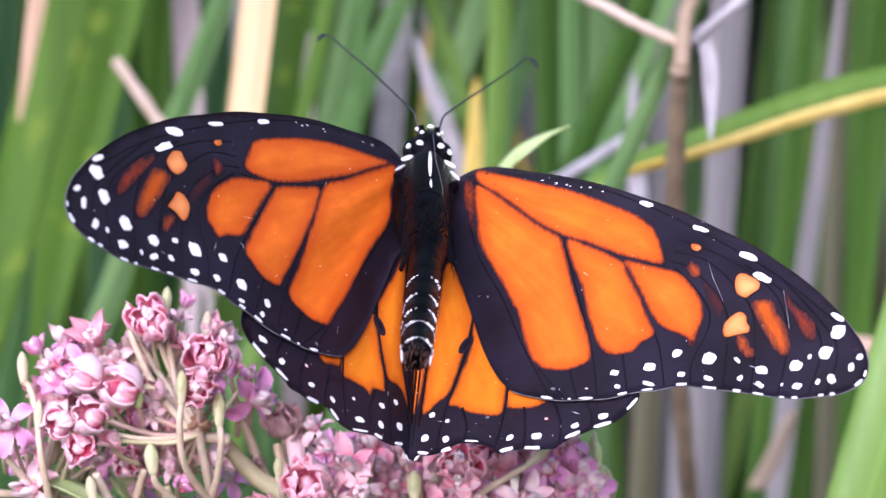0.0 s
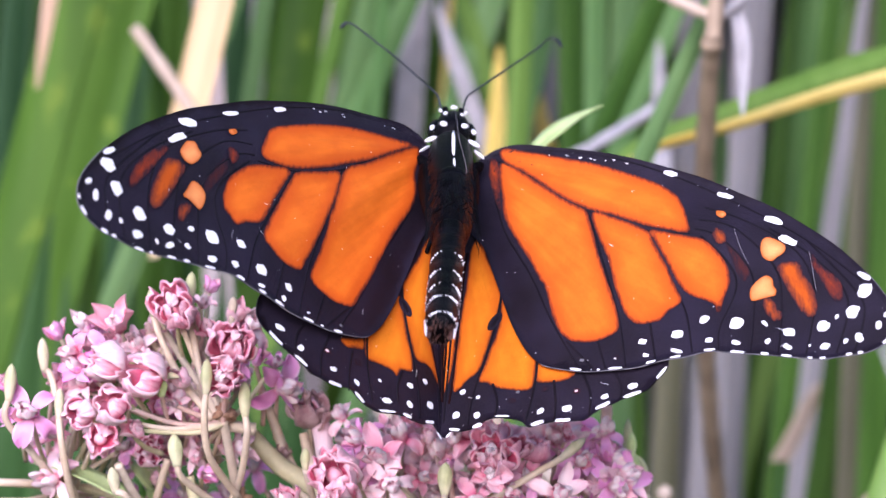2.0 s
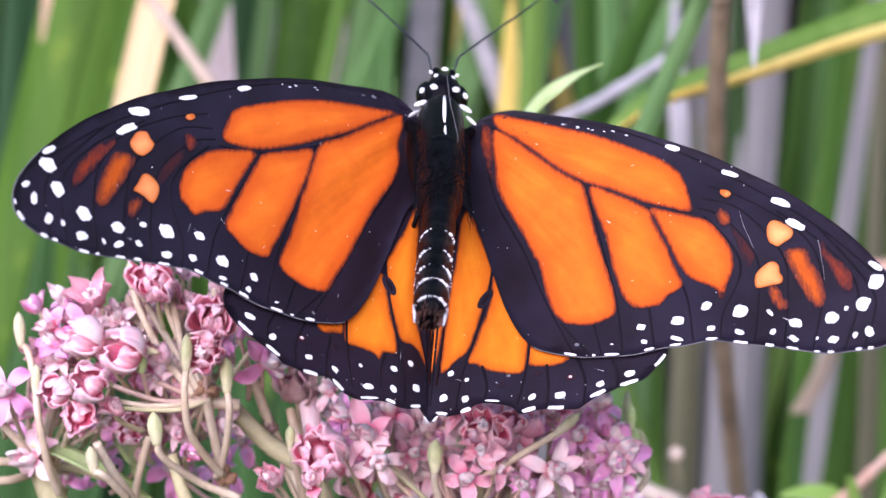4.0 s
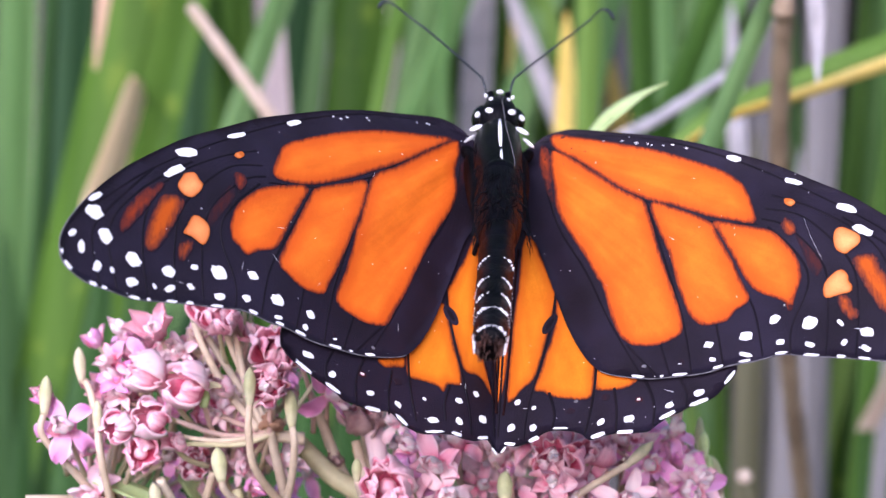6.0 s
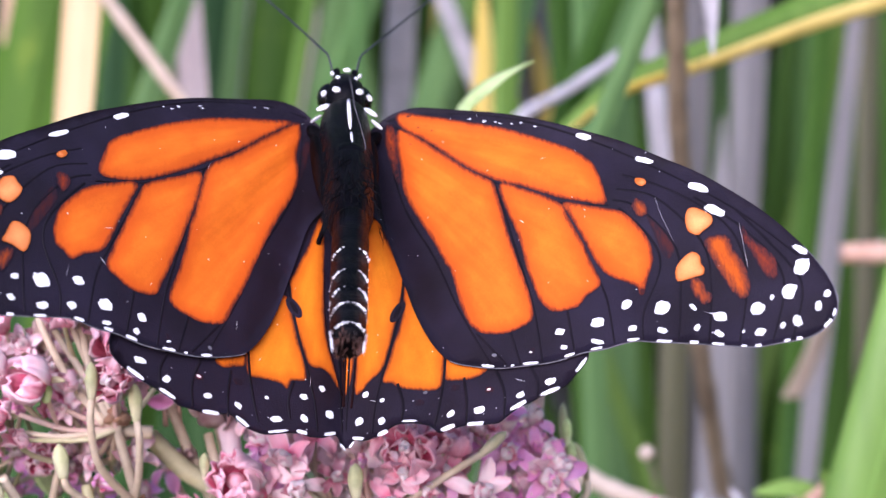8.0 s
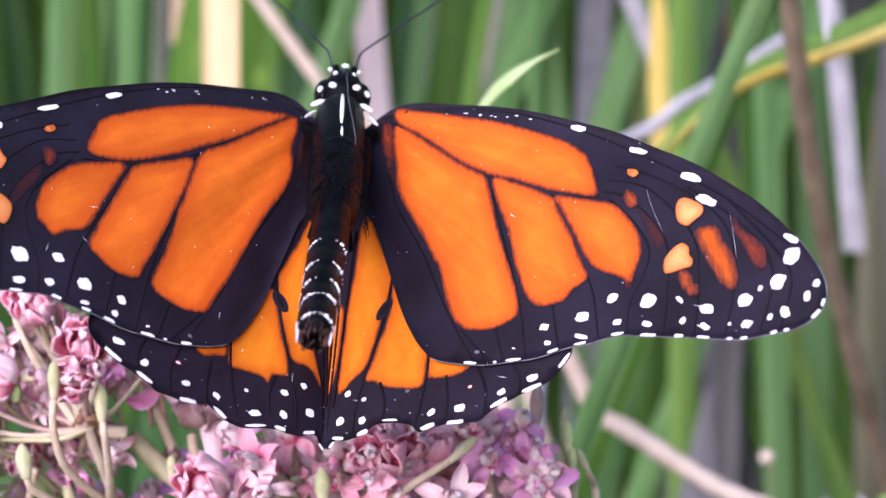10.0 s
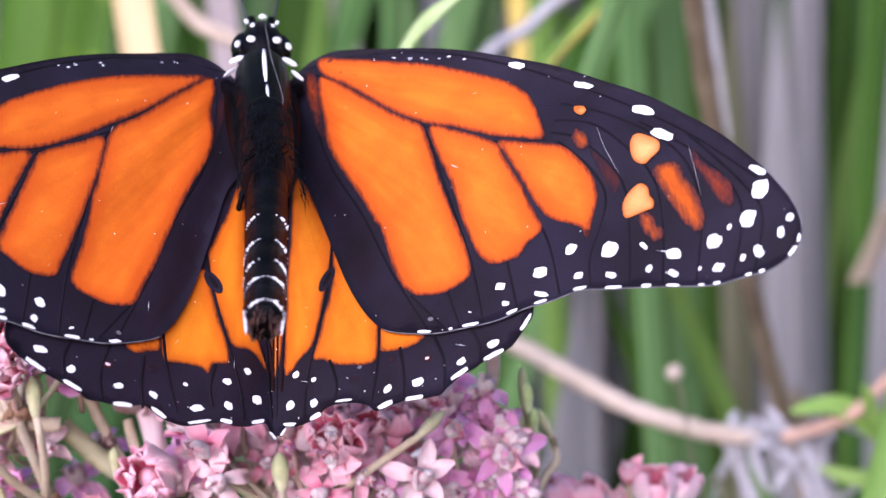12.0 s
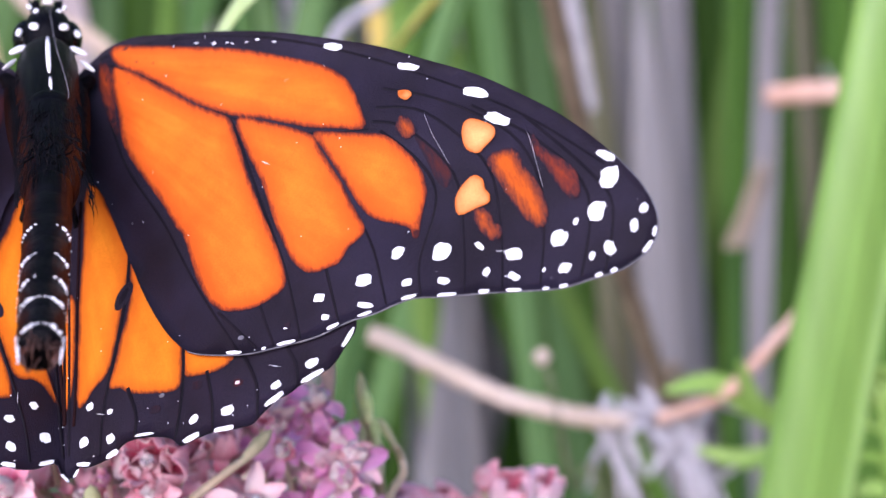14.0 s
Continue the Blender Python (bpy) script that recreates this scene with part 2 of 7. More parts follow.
ALONG = (1.0, 1.0, 0.06)
M_REED = surface("reed_green", (0.042, 0.115, 0.013), (0.100, 0.215, 0.030), 60, 0.6, 0.25, 8, ALONG, 0.2, 0.3, spec=0.16)
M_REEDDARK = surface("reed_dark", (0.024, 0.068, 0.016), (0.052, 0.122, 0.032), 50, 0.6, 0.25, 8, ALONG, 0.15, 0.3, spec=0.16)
M_REEDLUSH = surface("reed_lush", (0.036, 0.098, 0.008), (0.084, 0.172, 0.018), 40, 0.6, 0.25, 8, ALONG, 0.2, 0.12, spec=0.16, spots=(0.12, 0.20, 0.02))
M_REEDTEAL = surface("reed_teal", (0.020, 0.066, 0.022), (0.044, 0.110, 0.038), 50, 0.6, 0.25, 8, ALONG, 0.15, 0.2, spec=0.16)
M_MAUVE = surface("reed_mauve", (0.34, 0.27, 0.25), (0.50, 0.42, 0.41), 60, 0.6, 0.3, 8, ALONG, 0.2, 0.12)
M_REEDBRIGHT = surface("reed_bright", (0.09108, 0.1946, 0.02484), (0.1822, 0.2981, 0.0621), 60, 0.6, 0.25, 8, ALONG, 0.25, 0.2, spec=0.16)
M_OLIVE = surface("reed_olive", (0.0782, 0.0782, 0.0368), (0.1748, 0.1656, 0.092), 50, 0.6, 0.3, 8, ALONG, 0.15, 0.3)
M_REEDPALE = surface("reed_pale", (0.090, 0.200, 0.052), (0.170, 0.295, 0.105), 60, 0.6, 0.25, 8, ALONG, 0.2, 0.1, spec=0.16)
M_LEAFFRESH = surface("leaf_fresh", (0.2392, 0.4232, 0.0644), (0.3864, 0.552, 0.138), 120, 0.5, 0.25, 10, through_light=0.25)
M_REEDFRESH = surface("reed_fresh", (0.148, 0.315, 0.038), (0.255, 0.43, 0.088), 60, 0.42, 0.25, 8, ALONG, 0.2, 0.1)
M_REEDYELLOW = surface("reed_yellow", (0.7728, 0.5704, 0.092), (0.828, 0.6808, 0.2208), 50, 0.5, 0.25, 8, ALONG, 0.3, 0.1)
M_TAN = surface("reed_tan", (0.6624, 0.46, 0.23), (0.782, 0.6348, 0.3772), 60, 0.6, 0.3, 8, ALONG, 0.2, 0.08)
M_ORANGEDRY = surface("reed_rust", (0.52, 0.34, 0.20), (0.70, 0.48, 0.32), 60, 0.6, 0.3, 8, ALONG, 0.2, 0.1)
M_GREY = surface("reed_dead", (0.190, 0.178, 0.174), (0.365, 0.345, 0.340), 50, 0.7, 0.35, 8, ALONG, 0.15, 0.3)
M_TWIG = surface("twig_brown", (0.23, 0.165, 0.108), (0.40, 0.30, 0.20), 120, 0.7, 0.5, 7, ALONG)
M_TWIGPINK = surface("twig_pale", (0.45, 0.345, 0.25), (0.60, 0.485, 0.385), 120, 0.65, 0.4, 7)
M_GREYSTALK = surface("stalk_grey", (0.26, 0.25, 0.26), (0.42, 0.40, 0.42), 120, 0.7, 0.4, 7)
M_TWIGRED = surface("twig_red", (0.58, 0.33, 0.23), (0.74, 0.50, 0.38), 120, 0.65, 0.4, 7)
M_DEADWHITE = surface("dead_leaf_white", (0.4232, 0.4048, 0.414), (0.6164, 0.5888, 0.6072), 160, 0.7, 0.5, 6, through_light=0.2)
M_SOIL = surface("soil", (0.045, 0.035, 0.022), (0.10, 0.085, 0.05), 6, 0.95, 0.6, 12)


# ---- mesh helpers ----
MM = 0.001


def part(name, bm, material, parent=None, label="", smooth=True):
    me = bpy.data.meshes.new(name)
    bm.to_mesh(me)
    bm.free()
    if smooth:
        me.polygons.foreach_set("use_smooth", [True] * len(me.polygons))
    me.materials.append(material)
    return placed(name, me, parent, label)


def placed(name, me, parent=None, label="", m=None):
    ob = new(name, me)
    if parent is not None:
        ob.parent = parent
    if m is not None:
        ob.matrix_basis = m
    if label:
        tagged(ob, label)
    return ob


def spline(points, per=6, closed=False):
    """Points along a smooth curve through the given ones (any dimension)."""
    p = np.array(points, float)
    out, k = [], len(p)
    for i in range(k if closed else k - 1):
        if closed:
            a, b, c, d = p[i - 1], p[i], p[(i + 1) % k], p[(i + 2) % k]
        else:
            a, b, c, d = p[max(i - 1, 0)], p[i], p[i + 1], p[min(i + 2, k - 1)]
        for j in range(per):
            s = j / per
            out.append(0.5 * (2 * b + (c - a) * s + (2 * a - 5 * b + 4 * c - d) * s**2 + (3 * b - a - 3 * c + d) * s**3))
    if not closed:
        out.append(p[-1])
    return np.array(out)


def tube(bm, pts, radii, sides=8, flat=1.0, cap=True):
    """A round or flattened tube along points, into bm."""
    pts = [Vector(p) for p in pts]
    rings, side = [], None
    for i, p in enumerate(pts):
        way = (pts[min(i + 1, len(pts) - 1)] - pts[max(i - 1, 0)]).normalized()
        if side is None:
            side = way.cross(Vector((0, 1, 0)))
            side = side if side.length > 0.05 else way.cross(Vector((1, 0, 0)))
        side = (side - way * side.dot(way)).normalized()
        up = way.cross(side)
        r = radii[i] if hasattr(radii, "__len__") else radii
        rings.append([bm.verts.new(p + r * (math.cos(a) * side + flat * math.sin(a) * up)) for a in (2 * math.pi * k / sides for k in range(sides))])
    for a, b in zip(rings, rings[1:]):
        for k in range(sides):
            bm.faces.new((a[k], a[(k + 1) % sides], b[(k + 1) % sides], b[k]))
    if cap:
        bm.faces.new(rings[0][::-1])
        bm.faces.new(rings[-1])
    return bm


def loft(bm, rows, sides=20):
    """Body of revolution-like rings: rows of x, y, z, half width, half depth (mm)."""
    rings = []
    for i, (x, y, z, rx, ry) in enumerate(rows):
        a, b = rows[max(i - 1, 0)], rows[min(i + 1, len(rows) - 1)]
        way = (Vector(b[:3]) - Vector(a[:3])).normalized()
        side = Vector((1, 0, 0))
        up = way.cross(side).normalized()
        rings.append([bm.verts.new((Vector((x, y, z)) + side * rx * math.cos(t) + up * ry * math.sin(t)) * MM) for t in (2 * math.pi * k / sides for k in range(sides))])
    for a, b in zip(rings, rings[1:]):
        for k in range(sides):
            bm.faces.new((a[k], b[k], b[(k + 1) % sides], a[(k + 1) % sides]))
    bm.faces.new(rings[0])
    bm.faces.new(rings[-1][::-1])
    bmesh.ops.recalc_face_normals(bm, faces=bm.faces)
    return bm


# ---- the butterfly ----
from mathutils.geometry import delaunay_2d_cdt

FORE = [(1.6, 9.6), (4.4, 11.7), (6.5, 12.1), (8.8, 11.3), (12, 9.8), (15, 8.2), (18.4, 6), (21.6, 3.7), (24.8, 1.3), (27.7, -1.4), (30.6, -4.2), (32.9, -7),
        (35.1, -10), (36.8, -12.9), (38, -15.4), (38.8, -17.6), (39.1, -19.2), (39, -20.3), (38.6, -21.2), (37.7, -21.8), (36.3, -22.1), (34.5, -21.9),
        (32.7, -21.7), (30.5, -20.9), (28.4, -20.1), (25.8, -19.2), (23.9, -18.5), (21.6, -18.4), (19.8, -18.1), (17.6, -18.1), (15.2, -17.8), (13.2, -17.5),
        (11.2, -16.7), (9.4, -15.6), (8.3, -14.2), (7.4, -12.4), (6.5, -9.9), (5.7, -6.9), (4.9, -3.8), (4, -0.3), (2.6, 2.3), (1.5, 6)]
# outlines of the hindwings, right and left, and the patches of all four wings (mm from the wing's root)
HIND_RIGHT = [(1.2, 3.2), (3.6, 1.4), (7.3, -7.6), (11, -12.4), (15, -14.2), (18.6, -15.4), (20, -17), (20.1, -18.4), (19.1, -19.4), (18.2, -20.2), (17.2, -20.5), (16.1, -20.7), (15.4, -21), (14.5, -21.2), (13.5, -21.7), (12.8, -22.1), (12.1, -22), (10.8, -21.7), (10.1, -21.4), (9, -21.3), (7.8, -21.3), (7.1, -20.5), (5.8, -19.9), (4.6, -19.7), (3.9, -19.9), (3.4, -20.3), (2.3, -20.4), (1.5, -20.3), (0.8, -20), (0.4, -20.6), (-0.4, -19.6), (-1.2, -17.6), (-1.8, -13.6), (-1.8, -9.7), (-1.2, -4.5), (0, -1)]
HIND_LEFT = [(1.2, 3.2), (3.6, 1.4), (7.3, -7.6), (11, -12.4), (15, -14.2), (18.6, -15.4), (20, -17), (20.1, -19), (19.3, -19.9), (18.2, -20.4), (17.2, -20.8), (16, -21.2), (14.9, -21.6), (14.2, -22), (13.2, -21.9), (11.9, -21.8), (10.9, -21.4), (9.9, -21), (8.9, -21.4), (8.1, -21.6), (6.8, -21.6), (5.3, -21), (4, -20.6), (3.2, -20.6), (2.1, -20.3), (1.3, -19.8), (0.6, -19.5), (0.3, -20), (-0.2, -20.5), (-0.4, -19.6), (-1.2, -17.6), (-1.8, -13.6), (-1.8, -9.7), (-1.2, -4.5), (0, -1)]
CELLS = {(pair, side): [] for pair in ("fore", "hind") for side in (1, -1)}


def cell(pair, side, kind, material, *pts):
    """Notes one coloured patch of a wing, from the points round it."""
    CELLS[pair, side].append((material, kind, list(pts)))


cell("fore", 1, "wing_cell", M_ORANGE, (5.8, 11.7), (8.4, 10.4), (11.8, 8.3), (15.1, 6.3), (18.2, 4), (20.5, 2.1), (22, 0.2), (22.6, -1.6), (22.9, -3.4), (22.9, -4.7), (21.3, -3.8), (19.6, -2.8), (17.9, -1.5), (16, -0), (14.1, 1.3), (11.8, 3.5), (9.8, 5.9), (7.8, 8.3), (6.2, 10))
cell("fore", 1, "wing_cell", M_ORANGE, (5.9, 9.9), (7.8, 7.8), (9.8, 5.4), (11.7, 3.1), (13.6, 1.2), (13.9, -0), (14.3, -2.2), (14.7, -4.7), (15.2, -7.3), (15.7, -9.8), (16.1, -12.2), (16, -13.6), (14.8, -14.1), (13.6, -14.2), (12.1, -13.7), (11.2, -12.6), (10.6, -10.8), (10.3, -9.2), (9.9, -6.9), (9.4, -5.8), (8.6, -3.5), (7.7, -1.4), (6.8, 0.8), (6.1, 3.1), (5.9, 5.7), (5.7, 7.9))
cell("fore", 1, "wing_cell", M_ORANGE, (14.4, 0.6), (16.4, -0.8), (19.1, -3.2), (19.6, -4.5), (20.1, -6.1), (20.7, -8), (21.2, -10.1), (21.7, -11.8), (21.6, -12.5), (20.6, -13.1), (19.9, -13.8), (19.1, -13.8), (17.9, -13.5), (17.1, -12.4), (16.7, -11.2), (16.2, -8.7), (15.9, -6.3), (15.4, -4.1), (14.9, -2.3))
cell("fore", 1, "wing_cell", M_ORANGE, (19.6, -3.4), (21.2, -4.3), (22.7, -5.2), (24.1, -6.1), (25.2, -7.8), (25.9, -9.6), (26, -11.2), (25.6, -12.3), (25.2, -13.4), (24.9, -14.3), (24.7, -13.4), (23.8, -12.6), (22.7, -11.7), (21.9, -10.4), (20.8, -7), (20.1, -4.8))
cell("fore", 1, "rust_patch", M_RUST, (30.9, -11), (32, -11.4), (32.3, -12.9), (32.8, -14.2), (33, -15.5), (32.9, -16.8), (32.4, -17.2), (31.7, -16.2), (31.1, -14.4), (30.7, -12.9), (30.3, -11.4))
cell("fore", 1, "rust_patch", M_RUSTDIM, (33.3, -10.9), (33.6, -12), (34.7, -13.7), (35.2, -14.8), (35.1, -16.2), (34.6, -16.2), (34, -14.6), (33.6, -13.1), (33.2, -12))
cell("fore", 1, "pale_patch", M_PALE, (29.9, -7.7), (30.6, -8.3), (31.2, -9.1), (31.1, -9.9), (30.3, -10.4), (29.8, -10.6), (29.1, -9.9), (29, -8.7), (29.3, -7.8))
cell("fore", 1, "pale_patch", M_PALE, (29.3, -11.8), (29.8, -12.4), (29.8, -13.1), (30, -13.6), (29.8, -14.2), (29, -14.2), (27.7, -14.1), (27.7, -12.8), (28.5, -12))
cell("fore", 1, "rust_patch", M_RUST, (28.7, -14.2), (29.5, -14.6), (29.7, -15.6), (30.1, -16.2), (29.8, -16.7), (29.4, -16.6), (28.9, -15.6))
cell("fore", 1, "pale_patch", M_PALE, (25.6, -3), (26.3, -3.3), (26.5, -3.9), (26, -4.2), (25.5, -3.6))
cell("fore", 1, "rust_patch", M_RUST, (25.5, -5.3), (26, -5.9), (26.2, -6.9), (25.6, -7), (25.1, -6.1))
cell("fore", 1, "rust_patch", M_BROWN, (26.1, -6.9), (27.3, -9), (28, -10.6), (27.4, -11.7), (26.9, -11), (26.5, -9.2))
cell("fore", 1, "rust_patch", M_BASE, (4.8, 10.9), (5.4, 9.6), (5.5, 7.5), (5.5, 5.5), (5.7, 3.8), (5.2, 5.4), (4.8, 7.4), (4.5, 9.3))
cell("fore", -1, "wing_cell", M_ORANGE, (6.2, 10.1), (8.2, 9.2), (10.6, 8.1), (14.1, 6.3), (17.5, 4), (20.6, 1.4), (22.1, -0.2), (22.6, -1.8), (22.9, -3.9), (21.6, -3.9), (19, -2.6), (15.8, -0), (13.7, 2), (11.5, 4.1), (9.2, 6.6), (7.2, 8.9))
cell("fore", -1, "wing_cell", M_ORANGE, (5.6, 10.2), (7.2, 8.4), (9.2, 6.2), (11.4, 3.6), (13.3, 1.7), (13.9, -0.5), (14.3, -3), (14.8, -5.5), (15, -7.7), (15.4, -10.4), (15.9, -12.5), (15.6, -13.5), (14.3, -13.9), (13.4, -14.1), (12.1, -13.9), (11.3, -13.3), (10.8, -11.8), (9.9, -9.5), (9, -6.5), (8.1, -3.7), (7.1, -0.9), (6, 1.7), (5.4, 4.1), (5.6, 6.7), (5.3, 9))
cell("fore", -1, "wing_cell", M_ORANGE, (14.2, 0.4), (16, -0.9), (18.7, -3), (19.3, -4.4), (19.9, -6.6), (20.5, -8.8), (21.2, -11.3), (21.3, -12.6), (20.4, -13.2), (19.3, -13.7), (17.4, -13.3), (16.8, -11.8), (16.2, -9.7), (15.6, -7.2), (15, -4.7), (14.4, -2.1))
cell("fore", -1, "wing_cell", M_ORANGE, (19.7, -3.5), (21.6, -4.5), (23.6, -5.9), (24.7, -7.3), (25.6, -9), (25.8, -10.7), (25.5, -12), (24.8, -12.4), (24.2, -12.9), (23.3, -12), (22, -11.1), (21.4, -9.7), (20.7, -7.1), (20.1, -5.2))
cell("fore", -1, "rust_patch", M_RUST, (32.4, -12.9), (32.6, -14.8), (32.6, -16.5), (32, -16.8), (31.4, -15.8), (30.9, -14.3), (30.5, -12.6), (30.2, -11.2), (30.8, -10.8), (31.9, -11.5))
cell("fore", -1, "rust_patch", M_RUSTDIM, (34.8, -15.1), (34.6, -16.4), (34.2, -15.8), (33.5, -14.2), (32.8, -12.3), (32.1, -10.3), (33, -11.1), (34, -12.8))
cell("fore", -1, "pale_patch", M_PALE, (30.8, -8.9), (31, -9.9), (30.4, -10.5), (29.6, -10.4), (29, -9.5), (28.8, -8.6), (29.2, -8.2), (29.7, -7.7), (30.5, -8.2))
cell("fore", -1, "pale_patch", M_PALE, (29.6, -13), (29.8, -13.9), (29, -13.9), (27.9, -14.1), (27.5, -13), (27.7, -12), (28.6, -11.6), (29.3, -11.9))
cell("fore", -1, "rust_patch", M_RUST, (29.8, -15.9), (29.4, -16.3), (29, -15.4), (28.8, -14.2), (29.6, -14.7))
cell("fore", -1, "pale_patch", M_PALE, (26.6, -4.1), (26.1, -4.2), (25.6, -3.5), (25.9, -3.1), (26.5, -3.6))
cell("fore", -1, "rust_patch", M_RUSTDIM, (26.2, -6.7), (25.7, -7.2), (25.3, -6.3), (25.5, -5.7), (26.2, -5.8))
cell("fore", -1, "rust_patch", M_BROWN, (27.8, -10.5), (27.7, -12.2), (26.9, -10.5), (26, -8.1), (26.6, -7.3))
cell("fore", -1, "rust_patch", M_BROWN, (5.1, 7.7), (5.1, 5.7), (5.1, 3.5), (4.7, 5.3), (4.2, 7.6), (4.6, 9.4))
cell("hind", 1, "wing_cell", M_HIND, (3.5, 1.3), (4, -1), (4.7, -3.1), (5.5, -5.5), (5.2, -7.4), (4.7, -9.6), (4, -12.5), (3.3, -14.3), (2.3, -15), (1.8, -15.5), (1.2, -15.7), (1.3, -13.1), (1.6, -10.3), (1.9, -6.9), (2.4, -3.5), (2.7, 0.1))
cell("hind", 1, "wing_cell", M_HIND, (5.7, -5.9), (7.6, -10), (8.6, -13.7), (8.5, -14.8), (8.3, -16.4), (7.9, -17.3), (6.4, -16.9), (4.9, -16.3), (4.3, -15.7), (3.6, -15.4), (4, -14.2), (4.5, -12.4), (5, -10.9), (5.5, -8.7))
cell("hind", 1, "wing_cell", M_HIND, (9, -14.1), (10.2, -15.8), (12, -16.8), (11.7, -17.3), (10.8, -17.4), (9.4, -17), (8.7, -16.5))
cell("hind", 1, "wing_cell", M_HIND, (0.5, -7.6), (1.2, -7.9), (0.9, -12.4), (0.4, -15), (0, -15.5), (-0.2, -14.3))
cell("hind", -1, "wing_cell", M_HIND, (2.6, 1.3), (3.7, -2.1), (4.7, -5), (5.2, -6.7), (4.8, -9.7), (4.2, -11.7), (3.5, -13.7), (3, -14), (2.3, -13.8), (1.4, -14.1), (0.6, -15), (1.1, -13.4), (1.9, -11.3), (2.3, -8.6), (2.4, -5))
cell("hind", -1, "wing_cell", M_HIND, (5.8, -8), (7.3, -10.9), (8.2, -13.4), (8.9, -14.6), (8.7, -16.1), (8.4, -16.8), (7, -16.5), (5.7, -16.5), (5.3, -16.8), (4.9, -15.9), (3.8, -15.5), (4, -13.9), (4.6, -12), (5.1, -9.9))
cell("hind", -1, "wing_cell", M_HIND, (10.9, -17.1), (9.9, -16.6), (9.1, -16.1), (9.1, -15.3), (10, -15.9), (11.5, -16.8))
# white marks: u, w, half length, half height, turn
SPOTS_FORE_RIGHT = [(21.8, 2.9, 0.95, 0.32, -34), (26.4, -1.3, 1.05, 0.3, -37), (30.4, -5.7, 1.18, 0.44, -40), (31.4, -8.5, 1.2, 0.44, -48), (37.2, -14.5, 0.81, 0.31, -54), (37.1, -16, 0.74, 0.85, -27), (35.8, -17.8, 0.63, 0.8, -27), (33.3, -18.5, 0.64, 0.64, -26), (30.5, -18.2, 0.65, 0.53, -26), (28.6, -16.7, 0.47, 0.2, -60), (26.3, -16, 0.68, 0.74, -26), (23.7, -14.9, 0.46, 0.56, -26), (21.3, -15.9, 0.66, 0.47, -26), (18.2, -15.6, 0.48, 0.32, -25)]
ROW_FORE_RIGHT = [(38.5, -19, 0.31, 0.37, -27), (37.7, -19.8, 0.29, 0.51, -10), (36, -20.5, 0.38, 0.6, 9), (34.9, -20.5, 0.21, 0.3, -26), (33.2, -20.5, 0.46, 0.41, -26), (34.5, -17.9, 0.18, 0.27, -26), (28.7, -18.7, 0.26, 0.38, -26), (30.2, -19.7, 0.51, 0.27, -48), (26.1, -18.2, 0.52, 0.29, -39), (23.9, -17.3, 0.43, 0.32, -15), (21.1, -17.6, 0.68, 0.22, -34), (18.4, -17.1, 0.35, 0.24, -25), (32, -20.1, 0.11, 0.19, -26)]
SPOTS_FORE_LEFT = [(21.6, 2.7, 0.94, 0.29, -39), (26.4, -1.5, 1.21, 0.28, -40), (30.5, -5.9, 1.28, 0.52, -30), (31.3, -8.4, 1.4, 0.42, -51), (37.2, -14.5, 0.95, 0.3, -54), (37, -15.9, 0.82, 0.77, -33), (35.8, -17.5, 0.67, 0.76, -33), (33.2, -18.3, 0.73, 0.71, -32), (30.3, -17.9, 0.69, 0.61, -32), (28.3, -16.4, 0.43, 0.26, -32), (26.3, -15.9, 0.72, 0.78, -32), (23.5, -14.8, 0.51, 0.48, -32), (21.2, -16.1, 0.69, 0.63, -31), (18.1, -15.8, 0.47, 0.43, -31)]
ROW_FORE_LEFT = [(38.3, -18.6, 0.52, 0.25, -57), (37.4, -19.4, 0.31, 0.71, -11), (35.9, -20.4, 0.37, 0.62, 2), (34.7, -20.1, 0.2, 0.3, -32), (33, -20.3, 0.6, 0.42, -40), (31.2, -19.8, 0.16, 0.3, -32), (30, -19.4, 0.58, 0.31, -48), (28.4, -18.4, 0.3, 0.36, -47), (26, -18.2, 0.6, 0.36, -31), (23.8, -17.3, 0.43, 0.41, -47), (20.9, -17.6, 0.48, 0.22, -21), (18.4, -17.2, 0.33, 0.3, -59)]
FRINGE_FORE_RIGHT = [(12.2, -17.1, 0.67, 0.2, -20), (14.2, -17.7, 0.16, 0.16, -24), (15.7, -18, 0.75, 0.21, -15), (18.7, -18.2, 0.5, 0.21, -9), (20.9, -18.5, 0.63, 0.16, -19), (23.8, -18.6, 0.57, 0.2, -13), (26, -19.3, 0.75, 0.19, -28), (28.6, -20, 0.41, 0.24, -13), (30.1, -20.7, 0.58, 0.18, -30), (32.1, -21.4, 0.24, 0.15, -15), (33.1, -21.7, 0.31, 0.18, -25), (35, -22, 0.28, 0.2, 3), (36.1, -22.1, 0.28, 0.2, 9), (38.1, -21.5, 0.47, 0.23, 34), (38.8, -20.8, 0.35, 0.18, 62)]
FRINGE_FORE_LEFT = [(38.7, -20.5, 0.28, 0.16, 68), (38, -21.2, 0.48, 0.28, 37), (36, -21.8, 0.38, 0.28, -5), (35, -21.7, 0.26, 0.22, -11), (32.9, -21.5, 0.51, 0.2, -31), (31.8, -21.1, 0.21, 0.15, -31), (29.8, -20.3, 0.54, 0.19, -36), (28.4, -19.6, 0.38, 0.22, -16), (26.2, -19.5, 0.63, 0.21, -26), (23.2, -18.6, 0.48, 0.23, -11), (20.7, -18.7, 0.49, 0.24, -11), (18.7, -18.4, 0.58, 0.24, -5), (15.6, -18.3, 0.66, 0.24, -11), (14.2, -18.1, 0.18, 0.16, -30), (12.5, -17.7, 0.56, 0.23, -21)]
